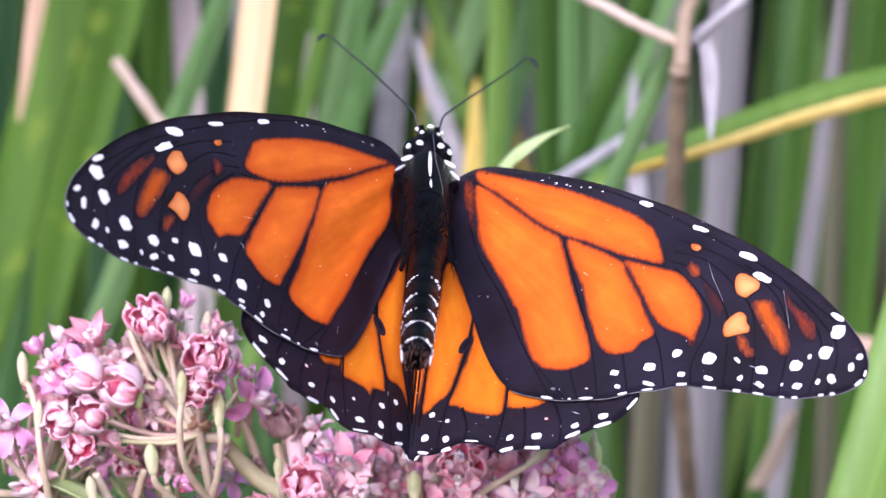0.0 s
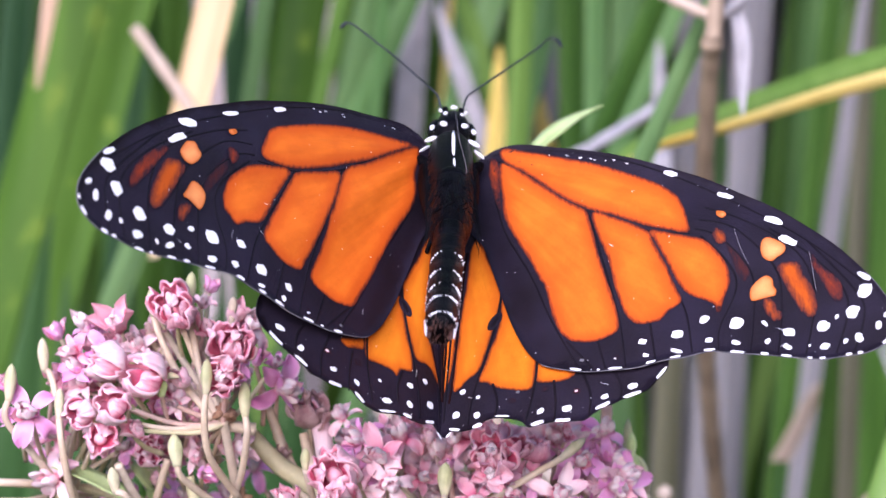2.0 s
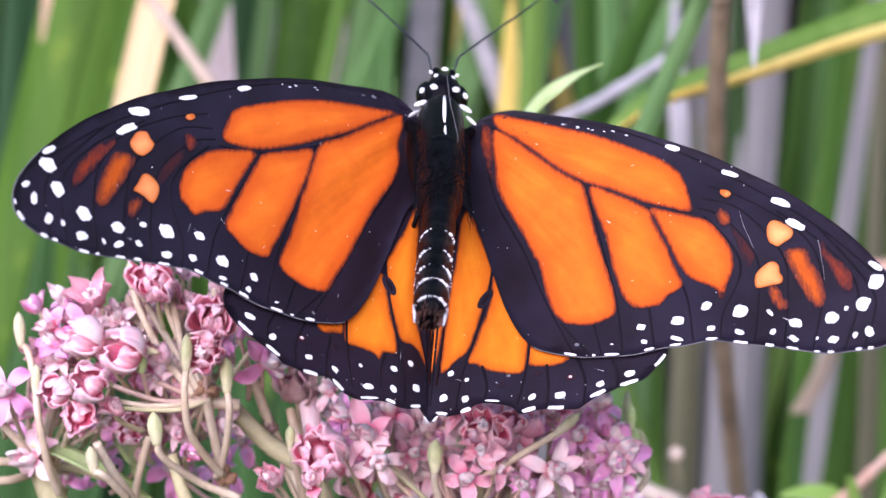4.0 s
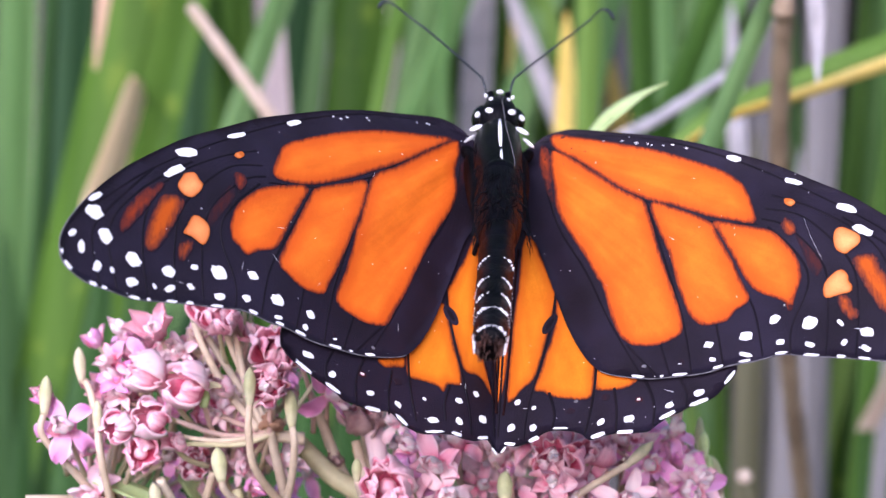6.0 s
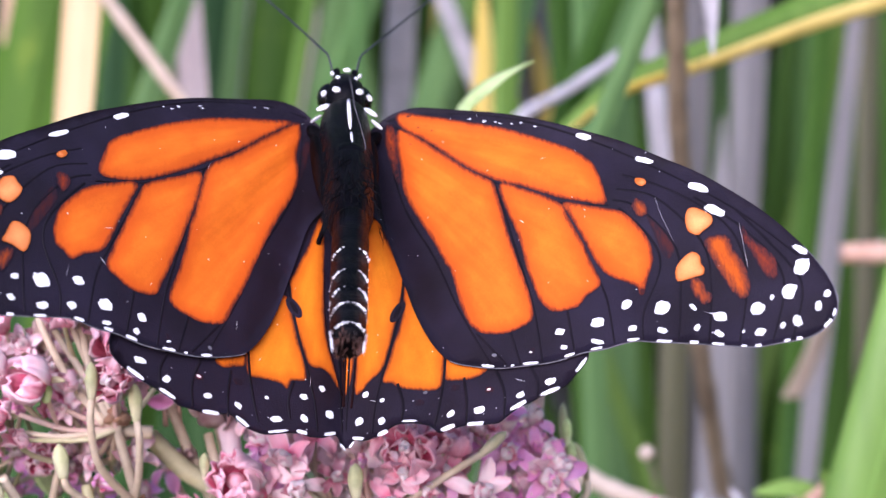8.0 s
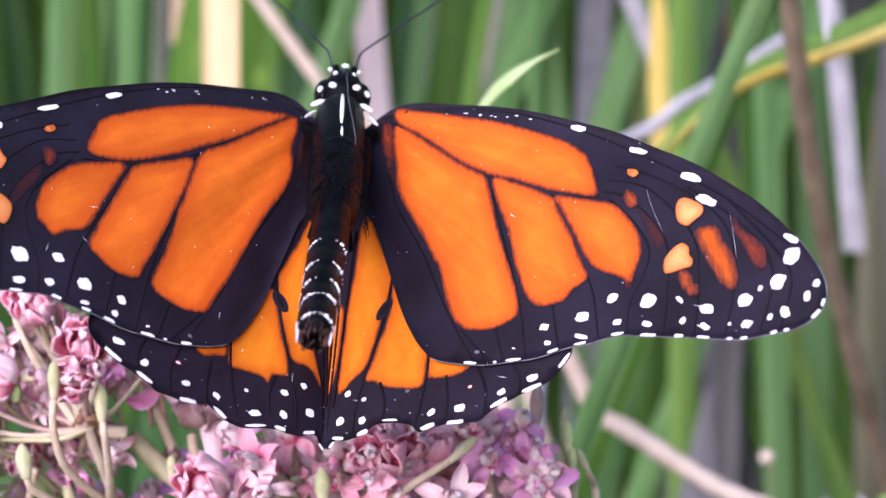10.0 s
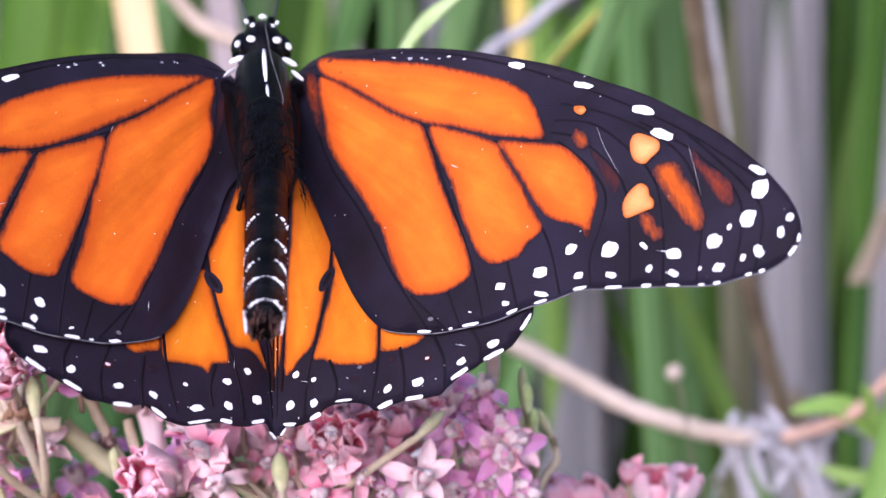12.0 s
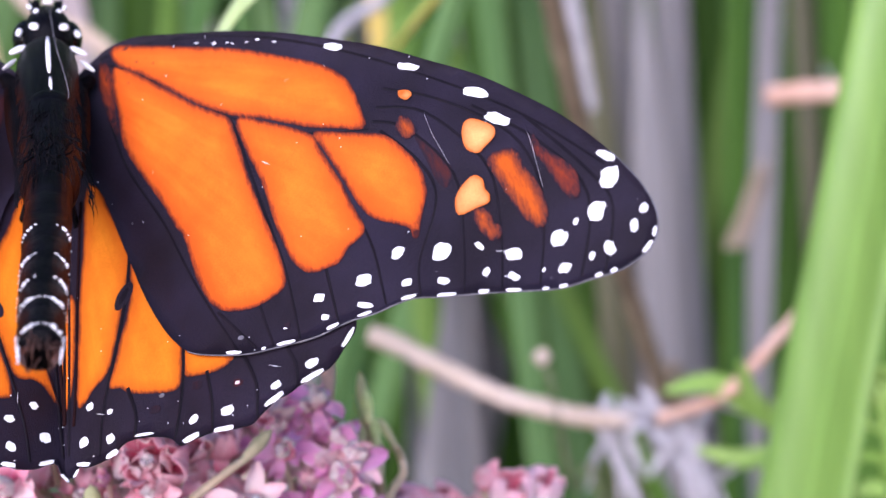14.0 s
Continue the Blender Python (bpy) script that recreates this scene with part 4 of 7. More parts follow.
rows = []
for i in range(65):
    s = i / 64
    r = girth(s) * (0.955 + 0.05 * math.sin(math.pi * ((s * 7) % 1)) ** 0.6)
    rows.append((*spine(s), r, r * 1.02))
abdomen = part("abdomen", loft(bmesh.new(), rows, 24), M_BODY, butterfly)
rng = random.Random(5)
for k, s in enumerate((0.354, 0.537, 0.677, 0.805, 0.957)):
    c, r = spine(s), girth(s)
    for s2 in (1, -1):
        for j in range(10):
            a = radians((6 if k > 2 else 22) + 8.0 * j + rng.uniform(-2, 2))
            if j not in (2, 3, 4, 5) and rng.random() < (.25 if k < 3 else .1):
                continue
            p = c + (Vector((1, 0, 0)) * math.sin(a) * s2 + UP * math.cos(a)) * (r * 1.0) + WAY * (1 - math.cos(a)) * 1.0
            big = (.30 if 2 <= j <= 5 else .17) * rng.uniform(.7, 1.25)
            bm = bmesh.new()
            bmesh.ops.create_icosphere(bm, subdivisions=1, radius=1, matrix=Matrix.Translation(p * MM) @ Matrix.Rotation(-s2 * a, 4, "Z") @ Matrix.Rotation(rng.uniform(-.4, .4) + s2 * .55, 4, "Y") @ Matrix.Diagonal((big * MM, .05 * MM, (.11 if 2 <= j <= 5 else .045) * rng.uniform(.7, 1.3) * MM, 1)))
            part("white_fleck", bm, M_WHITE, abdomen)
# brush of hairs and claspers at the tip
bm = bmesh.new()
for i in range(90):
    a = rng.uniform(0, 2 * math.pi)
    q = rng.uniform(.3, 1.02) * girth(1)
    round_ = Vector((1, 0, 0)) * math.cos(a) * q + UP * math.sin(a) * q
    b, e = spine(.96) + round_ * 1.0, spine(1.0) + round_ * 1.0 + WAY * rng.uniform(.1, .75)
    tube(bm, [b * MM, ((b + e) / 2) * MM, e * MM], [.08 * MM, .07 * MM, .02 * MM], 5)
tagged(part("tip_hairs", bm, M_TIP, abdomen), kind="stuff")
for s in (1, -1):
    bm = bmesh.new()
    tube(bm, [(spine(.95) + Vector((s * .85, 0, 0))) * MM, (spine(1.0) + Vector((s * .95, 0, 0)) + WAY * .6) * MM, (spine(1.0) + Vector((s * .75, 0, 0)) + WAY * 1.4) * MM], [.3 * MM, .26 * MM, .08 * MM], 8)
    part("clasper", bm, M_TIP, abdomen)

# pale edges along the tip, a loose fibre on the back and the rough waist
for s in (1, -1):
    bm = bmesh.new()
    tube(bm, [(spine(.94 + .02 * i) + Vector((s * girth(1) * (1.0 - .03 * i), 0, 0)) + UP * .25 + WAY * (max(0, i - 3) * .45)) * MM for i in range(6)], [.05 * MM, .1 * MM, .07 * MM, .1 * MM, .08 * MM, .03 * MM], 6)
    part("white_edge", bm, M_WHITE, abdomen)
bm = bmesh.new()
tube(bm, spline([(-.2, -1.6, 15.4), (-.35, -2.4, 14.2), (-.3, -3.1, 12.5), (-.1, -3.4, 10), (.25, -4.2, 7), (.5, -5.0, 4.2), (.35, -5.3, 3.2)], 6) * MM, .035 * MM, 5)
part("fibre", bm, M_FRINGE, butterfly)
# fur along the thorax
bm = bmesh.new()
for i in range(820):
    s = rng.random()
    z = 9.5 - 16 * s
    cy = -1.0 - (9.5 - z) * .37
    a = radians(rng.choice((-1, 1)) * (rng.triangular(25, 115, 90) if i % 3 or z > 3 else rng.uniform(0, 40)))
    root = Vector((-.65 + math.sin(a) * 2.0, cy - math.cos(a) * 2.3, z))
    tip = root + Vector((math.sin(a) * rng.uniform(.1, .5), -math.cos(a) * rng.uniform(.1, .5), -rng.uniform(1.2, 3.2) * (1 if z > 0 else .7)))
    mid = (root + tip) / 2 + Vector((math.sin(a) * .12, -math.cos(a) * .1, 0))
    w = Vector((rng.uniform(-1, 1), 0, rng.uniform(-.4, .4))).normalized() * .026
    v = [bm.verts.new(p * MM) for p in (root - w, root + w, mid + w * .8, mid - w * .8, tip)]
    bm.faces.new((v[0], v[1], v[2], v[3]))
    bm.faces.new((v[3], v[2], v[4]))
part("fur", bm, M_FUR, butterfly)

ANTENNA = [[(.45, .6, 16.8), (.8, -.1, 19.2), (1.6, .4, 21), (4.4, 2.1, 26.1), (8.3, 4.4, 33.1), (9.6, 5.3, 35.9), (10.2, 5.7, 36.8), (10.8, 5.5, 36.3), (11.1, 5, 34.8)],
           [(-1.3, .6, 16.8), (-1.9, -.2, 19), (-2.5, .2, 20.4), (-6.1, 2.6, 27.4), (-8.3, 3.7, 30.9), (-10, 4.7, 33.8), (-10.7, 5, 34.7), (-11.3, 4.9, 34.5), (-11.7, 4.6, 33.4)]]
for pts in ANTENNA:
    line = spline(pts, 6)
    radii = [MM * (.095 + (.17 * max(0, (i / len(line) - .72) / .28) if i < len(line) - 3 else .08)) for i in range(len(line))]
    bm = bmesh.new()
    tube(bm, line * MM, radii, 8)
    part("antenna", bm, M_ANT, butterfly)
# legs reaching down to the flowers
for s, z in ((1, 6), (-1, 6), (1, 1), (-1, 1)):
    bm = bmesh.new()
    tube(bm, spline([(-.6 + s * 1.2, .6, z), (-.6 + s * 2.4, 6, z - 3), (-.6 + s * 1.8, 8, z - 7), (-.6 + s * 2.2, 9.5, z - 9)], 4) * MM, .22 * MM, 6)
    part("leg", bm, M_BODY, butterfly)


# ---- the milkweed ----
def petal_mesh(name, length, width, curl, cup, material, point=0.5, waves=0.0, twist=0.0, inside=None):
    """A petal from its base at the origin up z, facing +y inwards; curl bends it outwards (degrees along its length)."""
    bm = bmesh.new()
    nu, nv = 7, 5
    grid = {}
    for layer in (0, 1):
        pos, ang = Vector((0, 0, 0)), 0.0
        for i in range(nu):
            s = i / (nu - 1)
            half = width / 2 * (math.sin(math.pi * min(0.97, 0.12 + 0.88 * s) ** (1.0 + point * 0.3)) ** 0.75)
            for j in range(nv):
                t = j / (nv - 1) * 2 - 1
                y = cup * half * t * t + (0.12 * layer) + waves * math.sin(5 * s + 3 * t) + waves * 2.2 * s * noise.noise(Vector((t * 1.7, s * 2.6, length * 9 + curl)))
                n = Vector((0, math.cos(ang), math.sin(ang)))
                tw = twist * s * s
                grid[layer, i, j] = bm.verts.new((pos + Vector((half * t * math.cos(tw), 0, 0)) + n * (y + half * t * math.sin(tw))) * MM)
            step = length / (nu - 1)
            ang += radians(curl) / (nu - 1)
            pos = pos + Vector((0, -math.sin(ang), math.cos(ang))) * step
    for i in range(nu - 1):
        for j in range(nv - 1):
            bm.faces.new((grid[0, i, j], grid[0, i, j + 1], grid[0, i + 1, j + 1], grid[0, i + 1, j]))
            bm.faces.new((grid[1, i, j], grid[1, i + 1, j], grid[1, i + 1, j + 1], grid[1, i, j + 1])).material_index = 1
    me = bpy.data.meshes.new(name)
    bm.to_mesh(me)
    bm.free()
    me.polygons.foreach_set("use_smooth", [True] * len(me.polygons))
    me.materials.append(material)
    me.materials.append(inside or material)
    return me


def puff_mesh(name, r, half, top, material, inside, seed):
    """One puffy petal of a nearly closed globe-shaped flower: a thick curved shell on the side of -y (mm, degrees)."""
    bm = bmesh.new()
    nu, nv = 8, 6
    grid = {}
    for layer in (0, 1):
        for i in range(nu):
            s = i / (nu - 1)
            th = radians(top) * s
            wide = radians(half) * (1 - .4 * s ** 8) * (.75 + .25 * math.sin(math.pi * min(1, s * 1.3)))
            for j in range(nv):
                t = j / (nv - 1) * 2 - 1
                rad = r * (1 - .13 * layer + .07 * math.sin(math.pi * s) + .10 * s * t ** 4 - .10 * s * s * (1 - t * t)) + .42 * noise.noise(Vector((s * 2.6, t * 1.9, seed * 7.1))) - .16 * s * math.exp(-(t / .3) ** 2)
                z, rho = r - rad * math.cos(th), rad * math.sin(th)
                grid[layer, i, j] = bm.verts.new(Vector((rho * math.sin(wide * t), -rho * math.cos(wide * t), z)) * MM)
    for i in range(nu - 1):
        for j in range(nv - 1):
            bm.faces.new((grid[0, i, j], grid[0, i, j + 1], grid[0, i + 1, j + 1], grid[0, i + 1, j]))
            bm.faces.new((grid[1, i, j], grid[1, i + 1, j], grid[1, i + 1, j + 1], grid[1, i, j + 1])).material_index = 1
        for j in (0, nv - 1):
            bm.faces.new((grid[0, i, j], grid[0, i + 1, j], grid[1, i + 1, j], grid[1, i, j]))
    for j in range(nv - 1):
        bm.faces.new((grid[0, nu - 1, j], grid[0, nu - 1, j + 1], grid[1, nu - 1, j + 1], grid[1, nu - 1, j]))
    bmesh.ops.recalc_face_normals(bm, faces=bm.faces)
    me = bpy.data.meshes.new(name)
    bm.to_mesh(me)
    bm.free()
    me.polygons.foreach_set("use_smooth", [True] * len(me.polygons))
    me.materials.append(material)
    me.materials.append(inside)
    return me


def column_mesh(name, material, r=0.9, h=2.2):
    bm = bmesh.new()
    tube(bm, [(0, 0, z * h * MM) for z in (0, .2, .5, .8, 1)], [r * MM * q for q in (.5, .9, .8, 1.0, .35)], 10)
    me = bpy.data.meshes.new(name)
    bm.to_mesh(me)
    bm.free()
    me.polygons.foreach_set("use_smooth", [True] * len(me.polygons))
    me.materials.append(material)
    return me


TISSUE = (("pink", M_PETAL), ("pale", M_PALEPINK), ("magenta", M_MAGENTA), ("violet", M_VIOLET), ("dried", M_DRIED))
CROWN = (("pink", M_HOOD), ("pale", M_HOOD), ("magenta", M_PALEPINK), ("violet", M_HOOD), ("dried", M_DRIED))
PUFF = {k: [puff_mesh("petal", 2.35, 62 - 6 * v, 172 - 8 * v, M_PUFF if k == "pale" else m, M_DRIED if k == "dried" else M_DEEP, v) for v in range(3)] for k, m in TISSUE}
LIPS = {k: [puff_mesh("petal", 2.35 - .1 * v, 50 - 6 * v, 158 - 14 * v, M_PUFF if k == "pale" else m, M_MAGENTA, v + 21) for v in range(4)] for k, m in TISSUE}
NARROW = {k: [puff_mesh("petal", 2.3 + .12 * v, 42 - 5 * v, 142 - 16 * v, m, M_DRIED if k == "dried" else M_DEEP, v + 11) for v in range(3)] for k, m in TISSUE}
LINING = {k: [puff_mesh("inner_petal", 1.95, 52, 150 - 10 * v, M_DRIED if k == "dried" else (M_DEEP if k == "magenta" else M_MAGENTA), M_DEEP, v + 5) for v in range(2)] for k, m in TISSUE}
CUP = {k: [petal_mesh("petal", 3.2 + .3 * v, 2.5 - .2 * v, -70 + 22 * v, 0.55, m, .8, .10 + .04 * v, .25 * (v - 1), M_DRIED if k == "dried" else M_MAGENTA) for v in range(3)] for k, m in TISSUE}
GOBLET = {k: [petal_mesh("petal", 3.2 + .4 * v, 2.6 - .3 * v, 55 - 34 * v, 0.7, m, .9, .16, .3 * (v - 1), M_MAGENTA) for v in range(3)] for k, m in TISSUE}
SEPAL = [petal_mesh("sepal", 1.5 + .3 * v, .7, 60 + 20 * v, 0.5, M_STEMGREEN, .8, .05) for v in range(2)]
OPEN = {k: [petal_mesh("petal", 3.1 + .25 * v, 2.0 - .2 * v, 35 + 22 * v, 0.55, m, .6, .16, .5 * (v - 1)) for v in range(3)] for k, m in TISSUE}
BACKBENT = {k: [petal_mesh("petal", 3.4 + .35 * v, 2.3 - .2 * v, 75 + 38 * v, 0.5, m, .6, .2, .6 * (v - 1)) for v in range(3)] for k, m in TISSUE}
SLIM = {k: [petal_mesh("hood", 2.3 + .25 * v, 1.5 - .15 * v, -88 + 14 * v, 0.9, m, .9, .08, .3 * (v - 1)) for v in range(3)] for k, m in CROWN}
COLUMN = {k: column_mesh("column", m) for k, m in (("pink", M_MAGENTA), ("pale", M_PETAL), ("magenta", M_DEEP), ("violet", M_HOOD), ("dried", M_DRIED))}
flower_rng = random.Random(21)


def toward(p, d, turn):
    """A pose at p (mm) with z along d, turned about it."""
    z = Vector(d).normalized()
    return Matrix.Translation(Vector(p) * MM) @ z.to_track_quat("Z", "Y").to_matrix().to_4x4() @ Matrix.Rotation(turn, 4, "Z")


def floret(plant, hub, x, y, z, kind, tone, size=1.0, dx=0.0, dy=-0.6, dz=0.8):
    """One milkweed flower: a puffy closed globe, a lipped globe that gapes along its seams, a full bud of overlapping petals, a wide goblet, a crowded half-open cup, an opening star, or back-bent petals round a crown of hoods."""
    r = flower_rng
    at = toward((x, y, z), (dx + r.uniform(-.2, .2), dy + r.uniform(-.2, .2), dz), r.uniform(-.25, .25) if kind == "lipped" else r.uniform(0, 6.28))
    squash = Matrix.Diagonal((r.uniform(.85, 1.05), r.uniform(.85, 1.05), r.uniform(.82, 1.05), 1))
    base = placed("floret", COLUMN[tone], plant, "", at @ Matrix.Scale(size, 4) @ squash)
    inner = {"pink": "pale", "pale": "pale", "magenta": "pink", "violet": "violet", "dried": "dried"}[tone]

    def ring(name, meshes, count, tilt, spread, lift, out=-.0007, turn=0.0, low=.85, high=1.15):
        for i in range(count):
            a = turn + 2 * math.pi * i / count + r.uniform(-.25, .25)
            placed(name, r.choice(meshes), base, "", Matrix.Rotation(a, 4, "Z") @ pose(0, out, lift, tilt + r.uniform(-spread, spread), r.uniform(-spread, spread) * .8, 0) @ Matrix.Scale(r.uniform(low, high), 4))

    if kind == "globe":
        ring("petal", PUFF[tone if r.random() < .6 else inner], 3, 0, 4, -.0002, 0, 0, .92, 1.08)
        ring("petal", LINING[tone], 3, 0, 4, 0, 0, 1.05, .95, 1.05)
    elif kind == "lipped":
        ring("petal", LIPS[tone], 3, 3, 7, -.0002, 0, 0, .9, 1.12)
        ring("petal", LINING["pink"], 3, 0, 5, 0, 0, 1.05, .94, 1.04)
        ring("sepal", SEPAL, 4, 96, 12, .0001, -.0004, .4, .8, 1.2)
    elif kind == "goblet":
        ring("petal", GOBLET[tone], 5, 40, 9, 0, -.0006, 0, .9, 1.12)
        ring("petal", GOBLET["pink"], 3, 22, 9, .0004, -.0005, .63, .7, .9)
        ring("hood", SLIM["pale"], 5, 10, 10, .0012, -.0005, .3, .8, 1.05)
    elif kind == "rosebud":
        ring("petal", LIPS[tone], 5, 2, 8, -.0002, 0, 0, .92, 1.1)
        ring("petal", NARROW["pink"], 5, 2, 9, .0002, 0, .6, .86, 1.0)
        ring("petal", LINING["pink"], 3, 0, 5, 0, 0, 1.05, .84, .94)
        ring("sepal", SEPAL, 4, 96, 12, .0001, -.0004, .4, .8, 1.2)
    elif kind == "rose":
        ring("petal", NARROW[tone], 6, 6, 12, -.0002, 0, 0, .85, 1.12)
        ring("petal", NARROW[inner], 5, 2, 9, .0002, 0, .5, .72, .95)
        ring("petal", LINING["pink"], 3, 0, 4, 0, 0, 1.05, .75, .85)
        ring("hood", SLIM[tone], 4, 16, 10, .0026, -.0004, .3, .7, .95)
    elif kind == "cup":
        ring("petal", CUP[tone], 5, 42, 16, 0)
        ring("petal", CUP[inner], 5, 26, 14, .0004, -.0005, .63, .75, 1.0)
        ring("hood", SLIM[tone], 5, 14, 10, .0012, -.0005, .3, .7, .95)
    elif kind == "star":
        ring("petal", OPEN[tone], 5, 34, 20, 0)
        ring("petal", CUP[inner], 4, 30, 16, .0004, -.0005, .4, .6, .9)
        ring("hood", SLIM[tone], 5, 40, 14, .0012, -.0008, .63)
    else:
        ring("petal", BACKBENT[tone], 5, 58, 22, .0002)
        ring("petal", CUP[tone], 3, 34, 20, .0004, -.0006, .9, .6, .9)
        ring("hood", SLIM[tone], 5, 40, 14, .0014, -.0009, .63, .95, 1.25)
    behind = Vector((x, y, z)).lerp(Vector(hub), .35) + Vector((r.uniform(-2, 2), r.uniform(5, 9), -4))
    pedicel(plant, hub if r.random() < .4 else behind, (x, y, z))


def pedicel(plant, hub, end, r=0.24, material=None, sag=0.18):
    a, b = Vector(hub), Vector(end)
    k = flower_rng
    d = b - a
    side = Vector((k.uniform(-1, 1), k.uniform(-1, 1), 0)) * d.length * .06
    line = spline([a, a + d * .35 + side + Vector((0, 0, -sag * d.length * .4)), a + d * .72 + side + Vector((0, 0, -sag * d.length * .25)), b], 5)
    bm = bmesh.new()
    tube(bm, line * MM, [MM * r * (1.15 - .3 * i / len(line)) for i in range(len(line))], 7)
    part("pedicel", bm, material or k.choice((M_STEM, M_STEM, M_STEMPINK, M_STEMGREEN)), plant)


def stalk(plant, pts, r0, r1, material, name="stalk"):
    line = spline(pts, 6)
    bm = bmesh.new()
    tube(bm, line * MM, [MM * (r0 + (r1 - r0) * i / (len(line) - 1)) for i in range(len(line))], 10)
    return part(name, bm, material, plant)


def bud(plant, x, y, z, length, width, dx=0.0, dz=1.0, material=None, stem=None):
    """A slim closed bud or young pod with a pointed tip and faint ribs."""
    bm = bmesh.new()
    n, k = 11, 12
    width *= 1.15 if material is M_BUDLIME else .95
    rings = []
    for i in range(n):
        s = i / (n - 1)
        r = width / 2 * (.42 + .58 * math.sin(math.pi * min(.75, .72 * s)) ** 1.2) * (1 - s ** 4) ** .6 + .06 * width * (1 - s)
        rings.append([bm.verts.new(Vector((r * (1 + .07 * math.cos(5 * a)) * math.cos(a), r * (1 + .07 * math.cos(5 * a)) * math.sin(a), (s - .5) * length)) * MM) for a in (2 * math.pi * j / k for j in range(k))])
    for a, b in zip(rings, rings[1:]):
        for j in range(k):
            bm.faces.new((a[j], a[(j + 1) % k], b[(j + 1) % k], b[j]))
    bm.faces.new(rings[0][::-1])
    bm.faces.new(rings[-1])
    ob = part("bud", bm, material or flower_rng.choice((M_BUDGREEN, M_BUDTAN)), plant)
    ob.matrix_basis = toward((x, y, z), (dx, 0, dz), 0)
    if stem:
        stalk(plant, [(x - dx * length * .45, y, z - dz * length * .45), *stem], .30, .38, M_STEM, "pedicel")


def leaf_blade(parent, pts, width, material, name="leaf", fold=0.35, lift=(0, -0.4, 0.9)):
    """A pointed leaf along points (mm) with a midrib fold and thickness."""
    line = [Vector(p) for p in spline(pts, 6)]
    bm = bmesh.new()
    rows = []
    for i, p in enumerate(line):
        s = i / (len(line) - 1)
        way = (line[min(i + 1, len(line) - 1)] - line[max(i - 1, 0)]).normalized()
        side = way.cross(Vector(lift)).normalized()
        up = side.cross(way)
        h = width / 2 * max(0.03, math.sin(math.pi * min(.985, .16 + .84 * s)) ** .8)
        wob = .05 * width * math.sin(9 * s)
        rows.append([[bm.verts.new((p + side * h * t + up * (abs(t) * h * fold + wob * t + o)) * MM) for t in (-1, -.5, 0, .5, 1)] for o in (0, -.18)])
    for a, b in zip(rows, rows[1:]):
        for j in range(4):
            bm.faces.new((a[0][j], a[0][j + 1], b[0][j + 1], b[0][j]))
            bm.faces.new((a[1][j], b[1][j], b[1][j + 1], a[1][j + 1]))
        for j in (0, 4):
            bm.faces.new((a[0][j], b[0][j], b[1][j], a[1][j]))
    bmesh.ops.recalc_face_normals(bm, faces=bm.faces)
    return part(name, bm, material, parent)


def lump(plant, x, y, z, r, material, name="hub"):
    """A ragged swelling where the stalks meet, with broken scars and scales."""
    k = random.Random(int(x * 10))
    bm = bmesh.new()
    for i in range(16):
        d = Vector((k.gauss(0, 1), k.gauss(0, 1), k.gauss(0, 1))).normalized() * r * k.uniform(.2, .85)
        bmesh.ops.create_icosphere(bm, subdivisions=2, radius=r * MM, matrix=Matrix.Translation(d * MM) @ Matrix.Rotation(k.uniform(0, 6), 4, d) @ Matrix.Diagonal((k.uniform(.2, .45), k.uniform(.2, .45), k.uniform(.3, .7), 1)))
    for v in bm.verts:
        v.co *= 1 + .25 * noise.noise(v.co * 2600)
    part(name, bm, material, plant).location = (x * MM, y * MM, z * MM)


milkweed = tagged(new("milkweed_plant"), "flowering swamp milkweed with pink florets, tan stalks and slim green buds", "milkweed plant")
milkweed.empty_display_size = 0.01
HUB_B = (-32.5, 14.0, -17.0)
HUB_L = (-27.0, 0.0, -14.1)
HUB_L2 = (-43.4, 10.0, -20.9)
HUB_C = (-2.8, 5.0, -26.1)
HUB_R = (8.6, 12.0, -24.7)
HUB_F = (-15.1, 0.0, -26.9)
HUB_P = (22.3, 32.0, -32.8)
floret(milkweed, HUB_L, -37.1, 3.4, -5.5, "goblet", "pink", 0.90, -0.15, -0.9, 0.35)
floret(milkweed, HUB_L, -31.7, 1.5, -4.0, "rose", "magenta", 0.84, 0, -0.85, 0.5)
floret(milkweed, HUB_L, -40.5, 5.2, -5.9, "bent", "violet", 0.67, -0.4, -0.45, 0.8)
floret(milkweed, HUB_L, -41.2, 3.4, -7.8, "star", "pink", 0.58, -0.6, -0.75, 0.1)
floret(milkweed, HUB_L, -36.5, -0.9, -8.9, "lipped", "pale", 0.89, -0.75, -0.6, 0.25)
floret(milkweed, HUB_L, -32.9, -1.6, -10.2, "lipped", "pale", 0.86, -0.55, -0.75, 0.2)
floret(milkweed, HUB_L, -36.1, -3.9, -12.7, "lipped", "pale", 0.79, -0.6, -0.7, 0.3)
floret(milkweed, HUB_L, -39.1, -2.9, -13.1, "lipped", "pale", 0.69, -0.6, -0.75, -0.1)
floret(milkweed, HUB_L2, -38.1, -1.8, -15.2, "lipped", "pink", 0.70, 0.2, -0.85, -0.4)
floret(milkweed, HUB_L, -34.6, -1.6, -14.8, "cup", "pale", 0.59, -0.3, -0.9, 0.2)
floret(milkweed, HUB_L, -30.7, 0.5, -10.4, "cup", "pale", 0.64, -0.3, -0.9, 0.3)
floret(milkweed, HUB_L, -31.5, 2.3, -12.5, "star", "pale", 0.38, -0.1, -0.9, 0.2)
